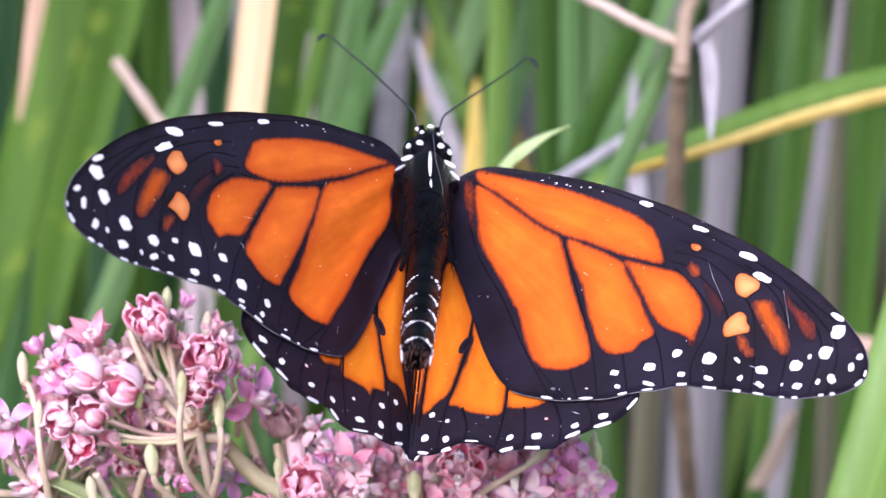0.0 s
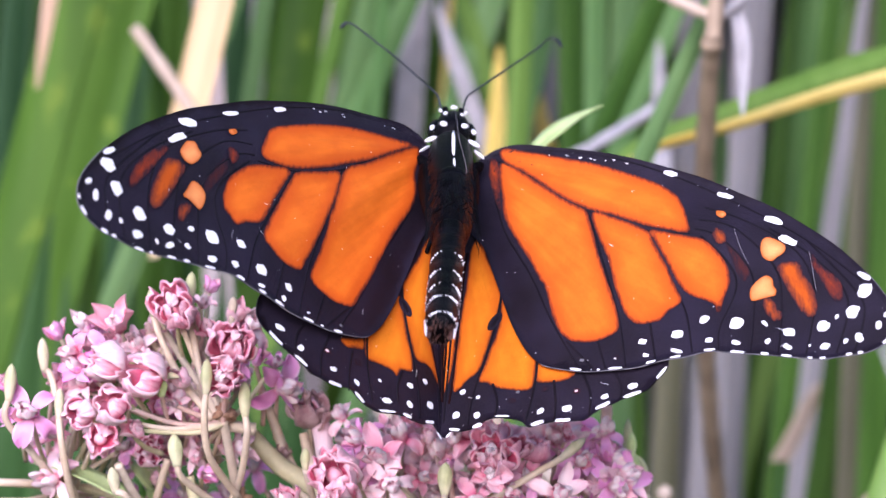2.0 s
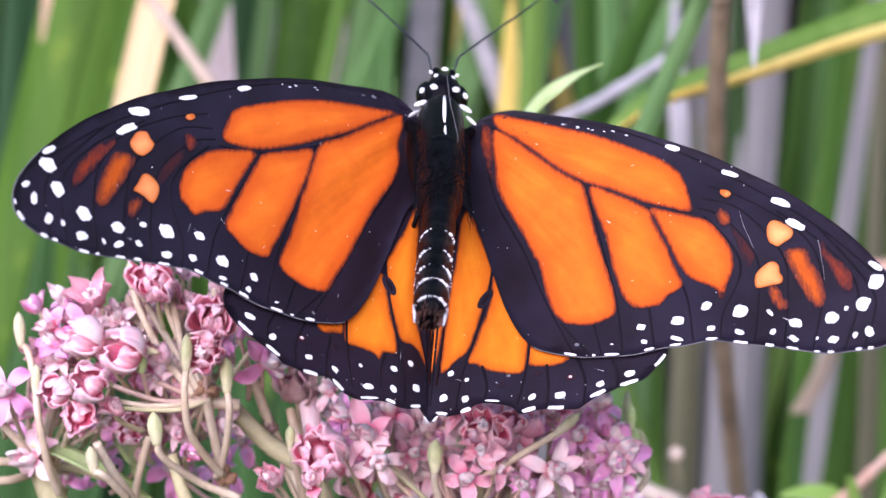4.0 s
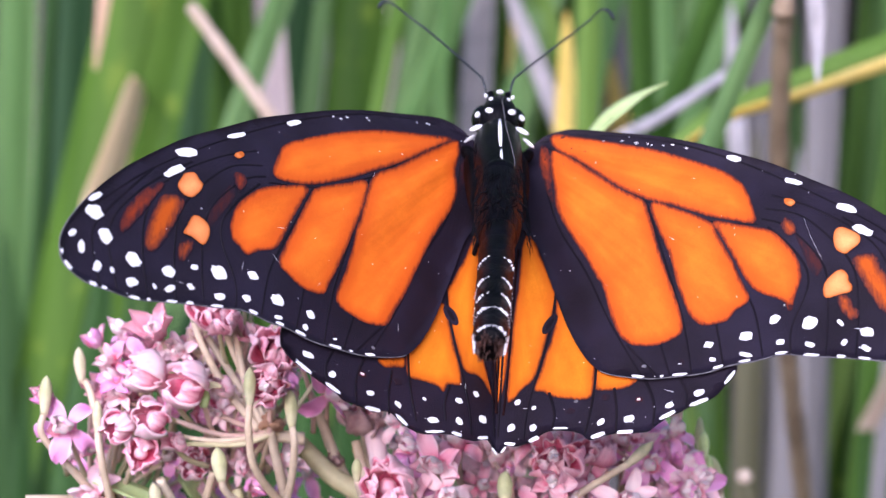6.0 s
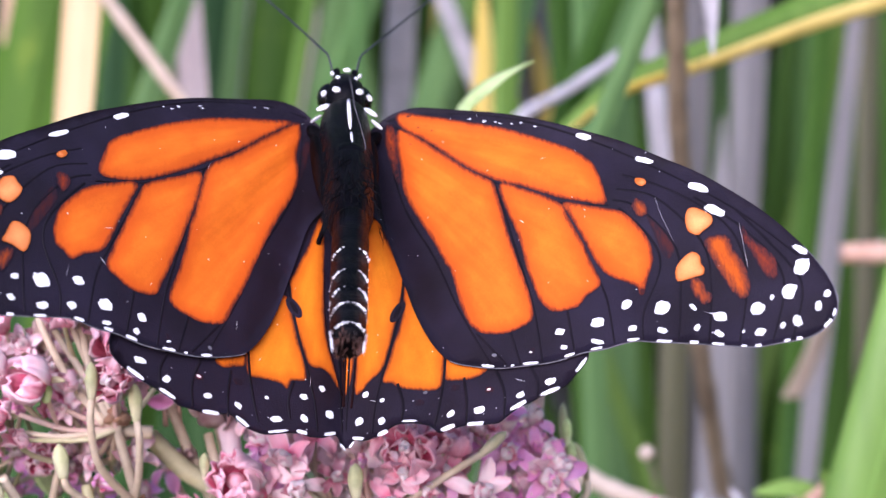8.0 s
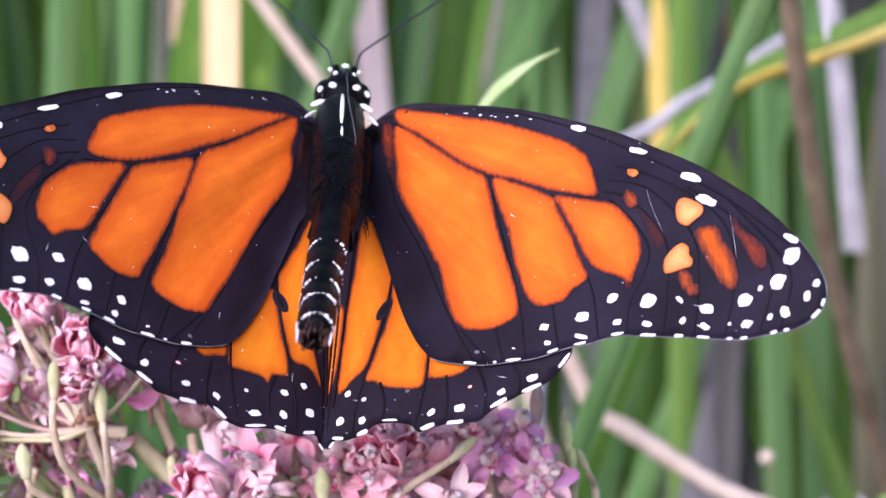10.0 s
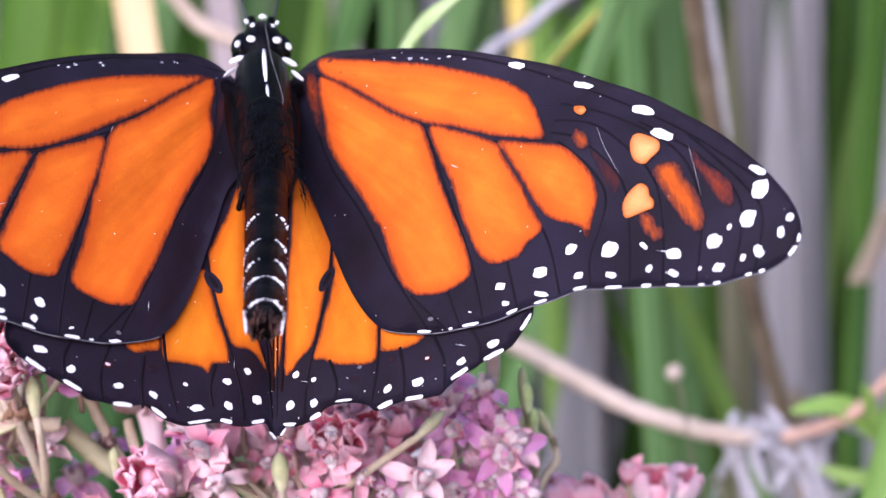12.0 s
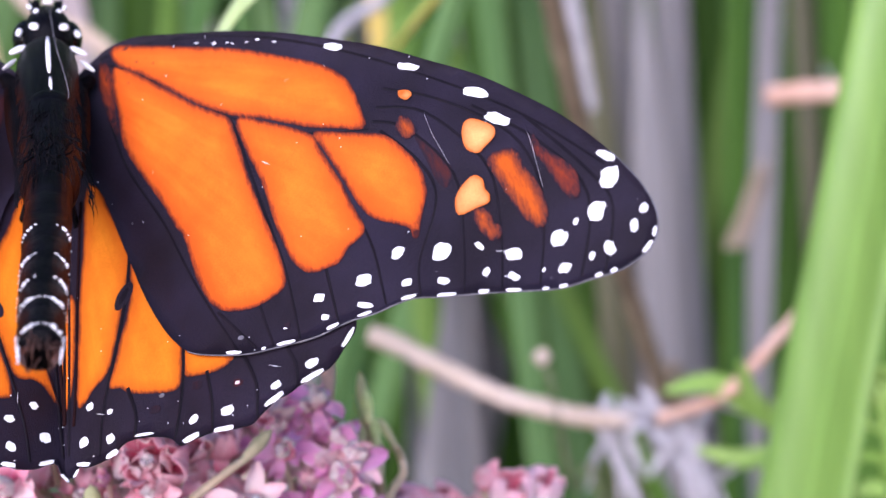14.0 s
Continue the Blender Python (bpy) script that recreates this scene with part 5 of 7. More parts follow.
floret(milkweed, HUB_L, -26.4, -2.6, -7.3, "rose", "magenta", 0.84, 0.1, -0.85, 0.5)
floret(milkweed, HUB_L, -26.6, -3.3, -9.8, "rose", "pink", 0.66, 0, -0.95, 0.1)
floret(milkweed, HUB_L, -24.4, 4.3, -8.5, "cup", "violet", 0.53, 0.4, -0.7, 0.5)
floret(milkweed, HUB_L, -22.7, 6.2, -8.7, "star", "violet", 0.43, 0.5, -0.7, 0.5)
floret(milkweed, HUB_L, -22.3, 6.5, -10.7, "bent", "violet", 0.87, 0.6, -0.55, -0.1)
floret(milkweed, HUB_L2, -46.7, 2.4, -11.4, "cup", "violet", 0.66, -0.5, -0.8, 0.4)
floret(milkweed, HUB_L2, -44.9, 0.6, -13.6, "bent", "violet", 0.81, -0.4, -0.75, 0.2)
floret(milkweed, HUB_L2, -43.5, 5.3, -10.4, "cup", "pale", 0.43, -0.3, -0.8, 0.4)
floret(milkweed, HUB_L, -41.2, 6.3, -11.4, "cup", "pink", 0.39, -0.2, -0.8, 0.4)
floret(milkweed, HUB_F, -19.2, 8.0, -14.0, "rose", "dried", 0.85, 0, -0.6, 0.8)
floret(milkweed, HUB_F, -21.5, 8.3, -17.3, "cup", "dried", 0.52, 0, -0.7, 0.5)
floret(milkweed, HUB_F, -16.5, -1.1, -19.2, "rosebud", "pale", 1.06, -0.1, -0.75, 0.4)
floret(milkweed, HUB_F, -20.4, -1.5, -21.1, "cup", "pale", 0.76, -0.3, -0.8, 0.4)
floret(milkweed, HUB_F, -17.2, -3.5, -21.0, "cup", "pale", 0.73, 0, -0.85, 0.4)
floret(milkweed, HUB_L, -34.6, 6.3, -6.3, "cup", "pale", 0.46, 0, -0.8, 0.5)
floret(milkweed, HUB_L, -29.9, 6.2, -3.2, "star", "pale", 0.43, 0.2, -0.7, 0.8)
floret(milkweed, HUB_L, -29.3, 8.2, -1.7, "cup", "violet", 0.47, 0.2, -0.6, 0.9)
floret(milkweed, HUB_L2, -36.4, 18.4, -19.4, "bent", "violet", 0.63, 0, -0.7, 0.5)
floret(milkweed, HUB_L2, -34.2, 16.5, -20.8, "cup", "pale", 0.68, 0, -0.8, 0.4)
floret(milkweed, HUB_F, -32.0, 20.5, -22.6, "bent", "violet", 0.72, 0.1, -0.7, 0.5)
floret(milkweed, HUB_L2, -39.0, 20.4, -22.1, "bent", "violet", 0.64, -0.2, -0.7, 0.5)
floret(milkweed, HUB_F, -25.1, 22.4, -19.8, "bent", "violet", 0.64, 0.2, -0.7, 0.5)
floret(milkweed, HUB_F, -27.6, 24.5, -22.9, "bent", "violet", 0.73, 0, -0.7, 0.5)
floret(milkweed, HUB_L2, -42.9, 22.5, -24.0, "bent", "violet", 0.70, 0, -0.7, 0.5)
floret(milkweed, HUB_L2, -36.6, 12.3, -17.5, "bent", "pink", 0.46, -0.3, -0.7, 0.4)
floret(milkweed, HUB_L, -30.7, 14.3, -17.5, "cup", "pale", 0.48, 0.2, -0.8, 0.4)
floret(milkweed, HUB_L, -29.2, 16.3, -18.7, "star", "pale", 0.40, 0.2, -0.8, 0.4)
floret(milkweed, HUB_B, -38.6, 12.3, -10.7, "cup", "pink", 0.57, -0.3, -0.7, 0.6)
floret(milkweed, HUB_B, -34.2, 12.3, -8.5, "cup", "pale", 0.52, -0.1, -0.7, 0.6)
floret(milkweed, HUB_B, -43.8, 10.2, -6.6, "cup", "violet", 0.53, -0.5, -0.5, 0.7)
floret(milkweed, HUB_B, -36.6, 10.3, -8.0, "star", "pink", 0.43, -0.2, -0.7, 0.6)
floret(milkweed, HUB_L2, -46.4, 14.3, -17.3, "bent", "violet", 0.55, -0.4, -0.7, 0.4)
floret(milkweed, HUB_L2, -43.4, 15.4, -17.8, "cup", "pink", 0.55, -0.3, -0.7, 0.4)
floret(milkweed, HUB_C, -1.9, -1.4, -16.5, "rose", "pink", 0.87, -0.1, -0.9, 0.3)
floret(milkweed, HUB_C, 0.1, 1.1, -16.0, "lipped", "magenta", 0.64, 0.3, -0.8, 0.4)
floret(milkweed, HUB_C, -1.2, 3.9, -15.6, "rose", "magenta", 0.66, 0, -0.7, 0.7)
floret(milkweed, HUB_C, -2.2, -2.6, -17.4, "goblet", "pink", 0.70, 0, -0.85, -0.2)
floret(milkweed, HUB_C, -5.6, 0.3, -17.3, "cup", "violet", 0.38, -0.4, -0.8, 0.2)
floret(milkweed, HUB_C, 2.1, 3.7, -16.5, "lipped", "pink", 0.65, 0.2, -0.5, 0.8)
floret(milkweed, HUB_R, 5.5, 4.3, -14.6, "cup", "magenta", 0.43, 0.1, -0.7, 0.6)
floret(milkweed, HUB_R, 4.3, -1.3, -19.8, "star", "pale", 0.87, 0, -0.95, 0.2)
floret(milkweed, HUB_R, 6.6, 3.5, -17.1, "bent", "violet", 0.62, 0.2, -0.8, 0.2)
floret(milkweed, HUB_R, 9.2, 6.4, -14.5, "bent", "violet", 0.65, 0.3, -0.7, 0.6)
floret(milkweed, HUB_R, 10.3, 5.7, -19.4, "star", "violet", 0.91, 0.4, -0.85, 0.1)
floret(milkweed, HUB_R, 10.2, 7.4, -17.2, "cup", "violet", 0.53, 0.3, -0.8, 0.3)
floret(milkweed, HUB_C, 1.7, 3.4, -18.4, "bent", "pink", 0.54, 0.1, -0.9, 0.1)
floret(milkweed, HUB_C, -0.4, -0.5, -19.4, "bent", "pink", 0.60, 0.2, -0.9, -0.1)
floret(milkweed, HUB_R, 8.5, 6.5, -21.6, "bent", "violet", 0.63, 0.3, -0.8, 0.1)
floret(milkweed, HUB_R, 12.1, 7.4, -22.8, "bent", "violet", 0.55, 0.4, -0.8, 0)
floret(milkweed, HUB_C, 1.8, 0.4, -21.0, "bent", "violet", 0.53, 0, -0.9, 0)
floret(milkweed, HUB_C, -3.3, -1.5, -20.4, "bent", "pink", 0.60, -0.1, -0.9, 0)
floret(milkweed, HUB_C, -12.3, -0.3, -16.9, "star", "pink", 0.87, -0.1, -0.95, 0.2)
floret(milkweed, HUB_C, -13.9, 3.4, -15.5, "bent", "violet", 0.70, -0.5, -0.7, 0.3)
floret(milkweed, HUB_C, -10.1, 4.4, -15.5, "bent", "pink", 0.69, -0.1, -0.7, 0.6)
floret(milkweed, HUB_C, -7.6, 5.3, -15.6, "cup", "pale", 0.53, 0, -0.7, 0.7)
floret(milkweed, HUB_C, -15.7, 6.3, -13.6, "bent", "pale", 0.55, -0.6, -0.6, 0.5)
floret(milkweed, HUB_C, -11.4, -1.5, -18.9, "bent", "pale", 0.68, 0, -0.9, -0.1)
floret(milkweed, HUB_C, -14.6, 0.5, -18.2, "bent", "violet", 0.69, -0.4, -0.8, 0.1)
floret(milkweed, HUB_C, -5.8, 2.4, -18.9, "cup", "pink", 0.56, 0.1, -0.8, 0.2)
floret(milkweed, HUB_C, -8.3, 8.3, -14.0, "star", "pink", 0.54, 0, -0.6, 0.8)
floret(milkweed, HUB_C, -5.3, 6.4, -15.8, "bent", "pale", 0.55, 0, -0.8, 0.5)
floret(milkweed, HUB_R, 8.3, 7.4, -14.8, "bent", "violet", 0.64, 0.3, -0.8, 0.5)
floret(milkweed, HUB_C, -8.4, 4.4, -18.9, "bent", "pink", 0.51, 0.1, -0.9, 0.1)
floret(milkweed, HUB_P, 16.1, 28.7, -28.1, "globe", "pink", 0.85, -0.5, -0.4, 0.8)
floret(milkweed, HUB_P, 18.6, 28.9, -28.5, "globe", "pink", 0.9, -0.2, -0.5, 0.8)
floret(milkweed, HUB_P, 21.6, 28.3, -26.1, "cup", "pink", 0.7, 0, -0.3, 0.9)
floret(milkweed, HUB_P, 24.0, 28.7, -28.3, "globe", "pink", 0.92, 0.2, -0.4, 0.8)
floret(milkweed, HUB_P, 25.4, 30.7, -28.1, "globe", "pink", 0.85, 0.5, -0.4, 0.7)
floret(milkweed, HUB_P, 21.0, 30.3, -28.8, "cup", "pink", 0.54, 0, -0.4, 0.8)
# the dense heap of open florets under the hindwings
heap_rng = random.Random(17)
for k in range(64):
    x = heap_rng.uniform(-15.5, 11.5)
    z = heap_rng.uniform(-24.5, -14.6 - .035 * abs(x + 2))
    colour = heap_rng.choice(("violet", "violet", "pale", "pale")) if x > 3 else heap_rng.choice(("pink", "magenta", "pale", "pale"))
    floret(milkweed, HUB_R if x > 3 else HUB_C, x, heap_rng.uniform(6, 13), z, heap_rng.choice(("bent", "bent", "star", "cup")), colour, heap_rng.uniform(.66, .9), .05 * (x + 2), -.8, .35 + .06 * (z + 18))
# half-hidden florets crowded between and behind the stalks
crowd_rng = random.Random(40)
for k in range(66):
    x = crowd_rng.uniform(-44, -25)
    z = crowd_rng.uniform(-20, -6.5 + .12 * (x + 44))
    floret(milkweed, HUB_B if x > -36 else HUB_L2, x, crowd_rng.uniform(3.5, 12), z, crowd_rng.choice(("cup", "cup", "star", "bent", "rose")), crowd_rng.choice(("pale", "pale", "pale", "violet", "pink")), crowd_rng.uniform(.5, .75), .06 * (x + 34), -.8, .3 + .05 * (z + 14))
bud(milkweed, -31.9, 3.3, -3.1, 2.1, 0.8, -0.152293, 1, M_STEM, [(-30.1, 3.3, -8.0), (-27.1, 0.0, -13.7)])
bud(milkweed, -34.6, 5.3, -5.8, 2.2, 1.0, -0.248574, 1, M_STEMPINK, [(-31.7, 5.3, -9.6), (-27.1, 0.0, -13.7)])
bud(milkweed, -34.1, 5.0, -3.4, 2.2, 1.0, -0.229444, 1, M_STEM, [(-31.4, 5.0, -8.3), (-27.1, 0.0, -13.7)])
bud(milkweed, -31.0, 4.4, -4.0, 1.9, 0.9, -0.113032, 1, M_STEM, [(-29.6, 4.4, -8.6), (-27.1, 0.0, -13.7)])
bud(milkweed, -30.7, 4.6, -3.6, 2.1, 0.9, -0.0979969, 1, M_STEMPINK, [(-29.3, 4.6, -8.3), (-27.1, 0.0, -13.7)])
bud(milkweed, -30.0, 5.0, -4.9, 2.0, 0.7, -0.0706698, 1, None, [(-28.9, 5.0, -9.1), (-27.1, 0.0, -13.7)])
bud(milkweed, -26.7, 4.1, -3.1, 1.9, 1.0, 0.056115, 1, M_STEM, [(-26.9, 4.1, -8.0), (-27.1, 0.0, -13.7)])
bud(milkweed, -28.3, -5.0, -9.6, 3.3, 1.2, 0, 1, None, [(-28.4, -5.0, -13.5), (-27.9, -3.0, -17.1), (-25.5, 2.0, -21.0)])
bud(milkweed, -24.9, -3.0, -11.6, 3.3, 1.3, -0.05, 1, None, [(-24.6, -3.0, -14.8), (-25.1, 0.0, -18.3), (-26.1, 3.0, -21.3)])
bud(milkweed, -30.9, -5.0, -16.3, 3.0, 1.5, -0.15, 1, None, [(-30.2, -4.0, -19.0), (-27.3, 0.0, -21.5), (-23.9, 2.0, -23.0)])
bud(milkweed, -44.3, 3.0, -8.1, 3.2, 1.2, -0.1, 1, None, [(-43.5, 3.0, -10.2), (-42.6, 2.0, -13.2), (-41.8, 2.0, -18.3), (-40.7, 5.0, -22.7)])
bud(milkweed, -42.2, 0.0, -12.6, 3.0, 1.0, 0, 1, None, [(-41.9, 0.0, -16.1), (-41.3, 2.0, -20.3), (-40.7, 5.0, -23.2)])
bud(milkweed, -46.8, 0.0, -10.7, 3.5, 1.3, 0.05, 1, None, [(-47.1, 0.0, -14.2), (-44.9, 2.0, -17.3), (-42.8, 5.0, -20.4)])
bud(milkweed, -34.1, 2.0, -2.9, 2.8, 1.2, -0.1, 1, None, [(-33.4, 2.0, -5.9), (-31.3, 2.0, -9.9), (-28.0, 0.0, -13.6)])
bud(milkweed, -30.6, 3.0, -1.2, 2.6, 1.1, 0, 1, None, [(-30.4, 3.0, -4.8), (-29.3, 2.0, -9.9), (-27.5, 0.0, -13.6)])
bud(milkweed, -36.6, -3.0, -19.3, 2.5, 1.2, -0.2, 1, None, [(-35.5, -3.0, -20.7), (-33.8, 0.0, -23.0)])
bud(milkweed, -19.2, -2.0, -17.0, 2.0, 1.0, 0, 1, None, [(-18.5, 0.0, -20.7), (-17.8, 2.0, -23.9)])
bud(milkweed, -6.3, -3.0, -18.4, 3.0, 1.5, 0, 1, M_BUDGREEN, [(-6.2, -2.0, -21.2), (-5.0, 0.0, -25.0)])
bud(milkweed, 5.4, -3.0, -15.4, 3.1, 1.1, 0.75, 0.66, None, [(0.8, -2.0, -18.6), (-2.1, 0.0, -20.9), (-3.4, 3.0, -24.3)])
bud(milkweed, 12.6, 13.5, -15.1, 3.9, 1.0, 0.0, 1, M_BUDGREEN, [(12.5, 17.5, -19.7), (12.6, 18.0, -26.0)])
bud(milkweed, 12.9, 12.8, -15.8, 2.7, 0.9, 0.0, 1, M_BUDLIME, [(12.8, 17.0, -20.0), (12.6, 18.0, -26.0)])
bud(milkweed, 12.2, 13.1, -17.8, 2.5, 0.85, -0.08, 1, M_BUDGREEN, [(12.2, 17.0, -21.5), (12.4, 18.0, -26.0)])
bud(milkweed, 13.3, 12.7, -17.8, 2.4, 0.85, 0.0, 1, M_BUDLIME, [(13.2, 17.0, -21.5), (12.7, 18.0, -26.0)])
bud(milkweed, 13.4, 13.1, -20.0, 3.6, 0.95, 0.03, 1, M_BUDGREEN, [(13.2, 17.0, -23.5), (12.7, 18.0, -26.0)])
bud(milkweed, 14.2, 13.3, -18.0, 2.6, 0.8, -0.45, 1, M_BUDGREEN, [(15.0, 17.0, -20.6), (15.1, 17.0, -22.0), (14.0, 17.5, -23.6), (12.7, 18.0, -26.5)])
bud(milkweed, 10.2, 12.0, -12.9, 3.9, 1.3, 0.05, 1, M_STEMPINK, [(9.4, 12.0, -18.0), (8.6, 14.0, -24.0)])
bud(milkweed, -32.6, -2.0, -10.8, 1.7, 1.2, 0, 1, M_LEAF, None)
lump(milkweed, -26.9, 0.0, -13.2, 1.15, M_HUB)
lump(milkweed, -42.9, 8.0, -20.8, 1.1, M_HUB)
lump(milkweed, -25.4, 4.0, -21.4, 1.2, M_HUB)
stalk(milkweed, [(-18.2, 7.0, -13.8), (-17.7, 7.0, -16.2), (-17.2, 7.0, -19.8)], 0.95, 0.9, M_PALEPINK, "stalk")
stalk(milkweed, [(-33.2, 6.0, -15.1), (-27.1, 2.0, -14.4), (-24.1, 2.0, -14.6)], 0.5, 0.6, M_STEM, "stalk")
stalk(milkweed, [(-27.0, 0.0, -13.8), (-26.3, 2.0, -17.5), (-25.6, 4.0, -21.3), (-25.4, 5.0, -23.4)], 0.42, 0.5, M_STEM, "stalk")
stalk(milkweed, [(-24.9, 6.0, -15.2), (-21.7, 6.0, -18.3), (-17.4, 5.0, -21.2), (-15.2, 5.0, -27.6)], 0.8, 1.1, M_STEMGREEN, "stalk")
stalk(milkweed, [(-19.7, 7.0, -15.2), (-18.8, 6.0, -18.2), (-15.2, 5.0, -27.6)], 0.42, 0.5, M_STEM, "stalk")
stalk(milkweed, [(-30.4, 5.0, -19.4), (-29.3, 5.0, -23.0), (-26.7, 6.0, -28.0)], 0.45, 0.8, M_STEMGREEN, "stalk")
stalk(milkweed, [(-49.5, 5.0, -20.4), (-45.6, 6.0, -20.5), (-43.7, 10.0, -21.1)], 0.38, 0.45, M_STEM, "stalk")
stalk(milkweed, [(-49.5, 5.0, -22.2), (-45.5, 6.0, -22.2), (-43.7, 10.0, -21.7)], 0.38, 0.45, M_STEM, "stalk")
stalk(milkweed, [(-43.7, 10.0, -20.6), (-37.0, 8.0, -21.9), (-31.7, 8.0, -24.9), (-26.7, 6.0, -28.0)], 0.4, 0.6, M_STEMGREEN, "stalk")
stalk(milkweed, [(-36.4, -2.0, -17.9), (-34.9, 0.0, -21.0), (-32.6, 3.0, -24.9)], 0.4, 0.5, M_STEM, "stalk")
stalk(milkweed, [(-32.2, 2.0, -17.6), (-33.2, 3.0, -21.3), (-33.9, 5.0, -25.1)], 0.35, 0.4, M_STEM, "stalk")
stalk(milkweed, [(-24.1, 8.0, -10.6), (-23.0, 8.0, -13.2), (-20.8, 8.0, -18.4), (-15.3, 6.0, -27.8)], 0.4, 0.6, M_STEM, "pedicel")
stalk(milkweed, [(-15.2, 5.0, -27.6), (-12.0, 10.0, -35.4), (-8.1, 30.0, -66.9)], 2, 2.4, M_STEMGREEN, "stalk")
stalk(milkweed, [(-26.7, 6.0, -28.0), (-19.7, 15.0, -38.1), (-8.1, 30.0, -66.9)], 1.6, 2.2, M_STEMGREEN, "stalk")
stalk(milkweed, [(-43.4, 10.0, -20.9), (-39.0, 12.0, -29.8), (-27.7, 20.0, -39.1), (-8.1, 30.0, -66.9)], 1.2, 2, M_STEMGREEN, "stalk")
stalk(milkweed, [(-2.8, 5.0, -26.1), (-3.9, 15.0, -37.8), (-8.1, 30.0, -66.9)], 1.6, 2.2, M_STEMGREEN, "stalk")
stalk(milkweed, [(8.6, 12.0, -24.7), (0.7, 20.0, -35.4), (-18.4, 30.0, -68.2)], 1.4, 2, M_STEMGREEN, "stalk")
stalk(milkweed, [(22.3, 32.0, -32.8), (12.8, 32.0, -42.1), (-18.4, 30.0, -68.2)], 1.2, 2, M_STEMGREEN, "stalk")
stalk(milkweed, [(-8.1, 30.0, -66.9), (1.9, 45.0, -416.9), (11.9, 60.0, -1000.0)], 2.6, 4.0, M_STEMGREEN, "stem")
leaf_blade(milkweed, [(-45.0, 8.0, -18.6), (-41.6, 4.0, -19.0), (-38.0, 4.0, -20.5), (-34.0, 5.0, -22.6), (-31.5, 6.0, -24.2)], 2.4, M_LEAF)
leaf_blade(milkweed, [(-37.4, 16.0, -18.1), (-35.9, 15.0, -19.3), (-35.0, 15.0, -20.9), (-34.8, 16.0, -22.7)], 3, M_LEAF)
leaf_blade(milkweed, [(-15.2, 20.0, -22.8), (-12.1, 20.0, -21.1), (-10.1, 20.0, -19.8), (-9.6, 22.0, -18.5)], 6, M_LEAF)
leaf_blade(milkweed, [(-18.9, 15.0, -22.8), (-16.8, 15.0, -20.6), (-14.7, 16.0, -18.4)], 4, M_LEAFDARK)
leaf_blade(milkweed, [(1.0, 33.0, 10.2), (4.4, 32.0, 15.3), (7.9, 31.5, 18.3), (11.3, 31.2, 20.3)], 2.7, M_LEAF)
stalk(milkweed, [(1.0, 33.0, 10.2), (-1.2, 34.0, 2.4), (-3.2, 35.0, -14.4), (-5.8, 30.0, -66.8)], 0.9, 1.6, M_STEMGREEN, "stalk")
stalk(milkweed, [(-10.9, 12.0, -18.3), (-8.4, 12.0, -18.7), (-4.9, 10.0, -18.4)], 0.35, 0.4, M_MAGENTA, "pedicel")


# ---- the reed bed behind ----
def reed_mesh(bm, base, top, width, bow=0.0, turn=0.0, twist=0.3, taper=0.55, n=22, foot=0.0):
    """A long strap leaf with a shallow channel; metres. It narrows to a point near the top."""
    a, b = Vector(base), Vector(top)
    rows = []
    for i in range(n + 1):
        s = i / n
        p = a.lerp(b, s) + Vector((bow * math.sin(math.pi * s * .9), bow * .4 * math.sin(math.pi * s), 0))
        h = width / 2 * min(1.0, (1 - s) / taper) ** .7 + 0.0003
        h *= min(1.0, .15 + s / foot) if foot else 1.0
        ang = turn + twist * s * 2
        side = Vector((math.cos(ang), math.sin(ang), 0))
        up = Vector((-side.y, side.x, 0))
        rows.append([[bm.verts.new(p + side * h * t + up * (abs(t) * h * .28 + o)) for t in (-1, -.55, 0, .55, 1)] for o in (0, -0.0006)])
    for p, q in zip(rows, rows[1:]):
        for j in range(4):
            bm.faces.new((p[0][j], p[0][j + 1], q[0][j + 1], q[0][j]))
            bm.faces.new((p[1][j], q[1][j], q[1][j + 1], p[1][j + 1]))
        for j in (0, 4):
            bm.faces.new((p[0][j], q[0][j], q[1][j], p[1][j]))
    return bm


def reed(name, base, top, width, material, label, bow=0.0, turn=0.0, twist=0.2, taper=0.55, group="reed leaves"):
    ob = part(name, reed_mesh(bmesh.new(), (0, 0, 0), Vector(top) - Vector(base), width, bow, turn, twist, taper), material)
    ob.location = base
    rib = Vector(top) - Vector(base)
    bm = bmesh.new()
    line = [Vector((0, 0, 0)).lerp(rib, i / 22) + Vector((bow * math.sin(math.pi * i / 22 * .9), bow * .4 * math.sin(math.pi * i / 22) - .0004, 0)) for i in range(22)]
    tube(bm, line, [max(.0003, width * .07 * (1 - i / 24)) for i in range(22)], 6)
    part("midrib", bm, material, ob)
    return tagged(ob, label, "reed leaf", group)


GROUND = -1.0
bm = bmesh.new()
bmesh.ops.create_grid(bm, x_segments=60, y_segments=60, size=400.0)
for v in bm.verts:
    v.co.z = GROUND + (0.0 if v.co.length > 60 else 0.03 * noise.noise(v.co * 0.8))
tagged(part("ground", bm, M_SOIL), "dark wet soil of the reed bed", "ground", kind="structure")


def at(z, x, y, lean=0.0, zb=GROUND, zt=0.55):
    """Base and top of a leaf that passes (x, y, z) with that lean (metres sideways per metre of height)."""
    return (x + lean * (zb - z), y + .02, zb), (x + lean * (zt - z), y, zt)


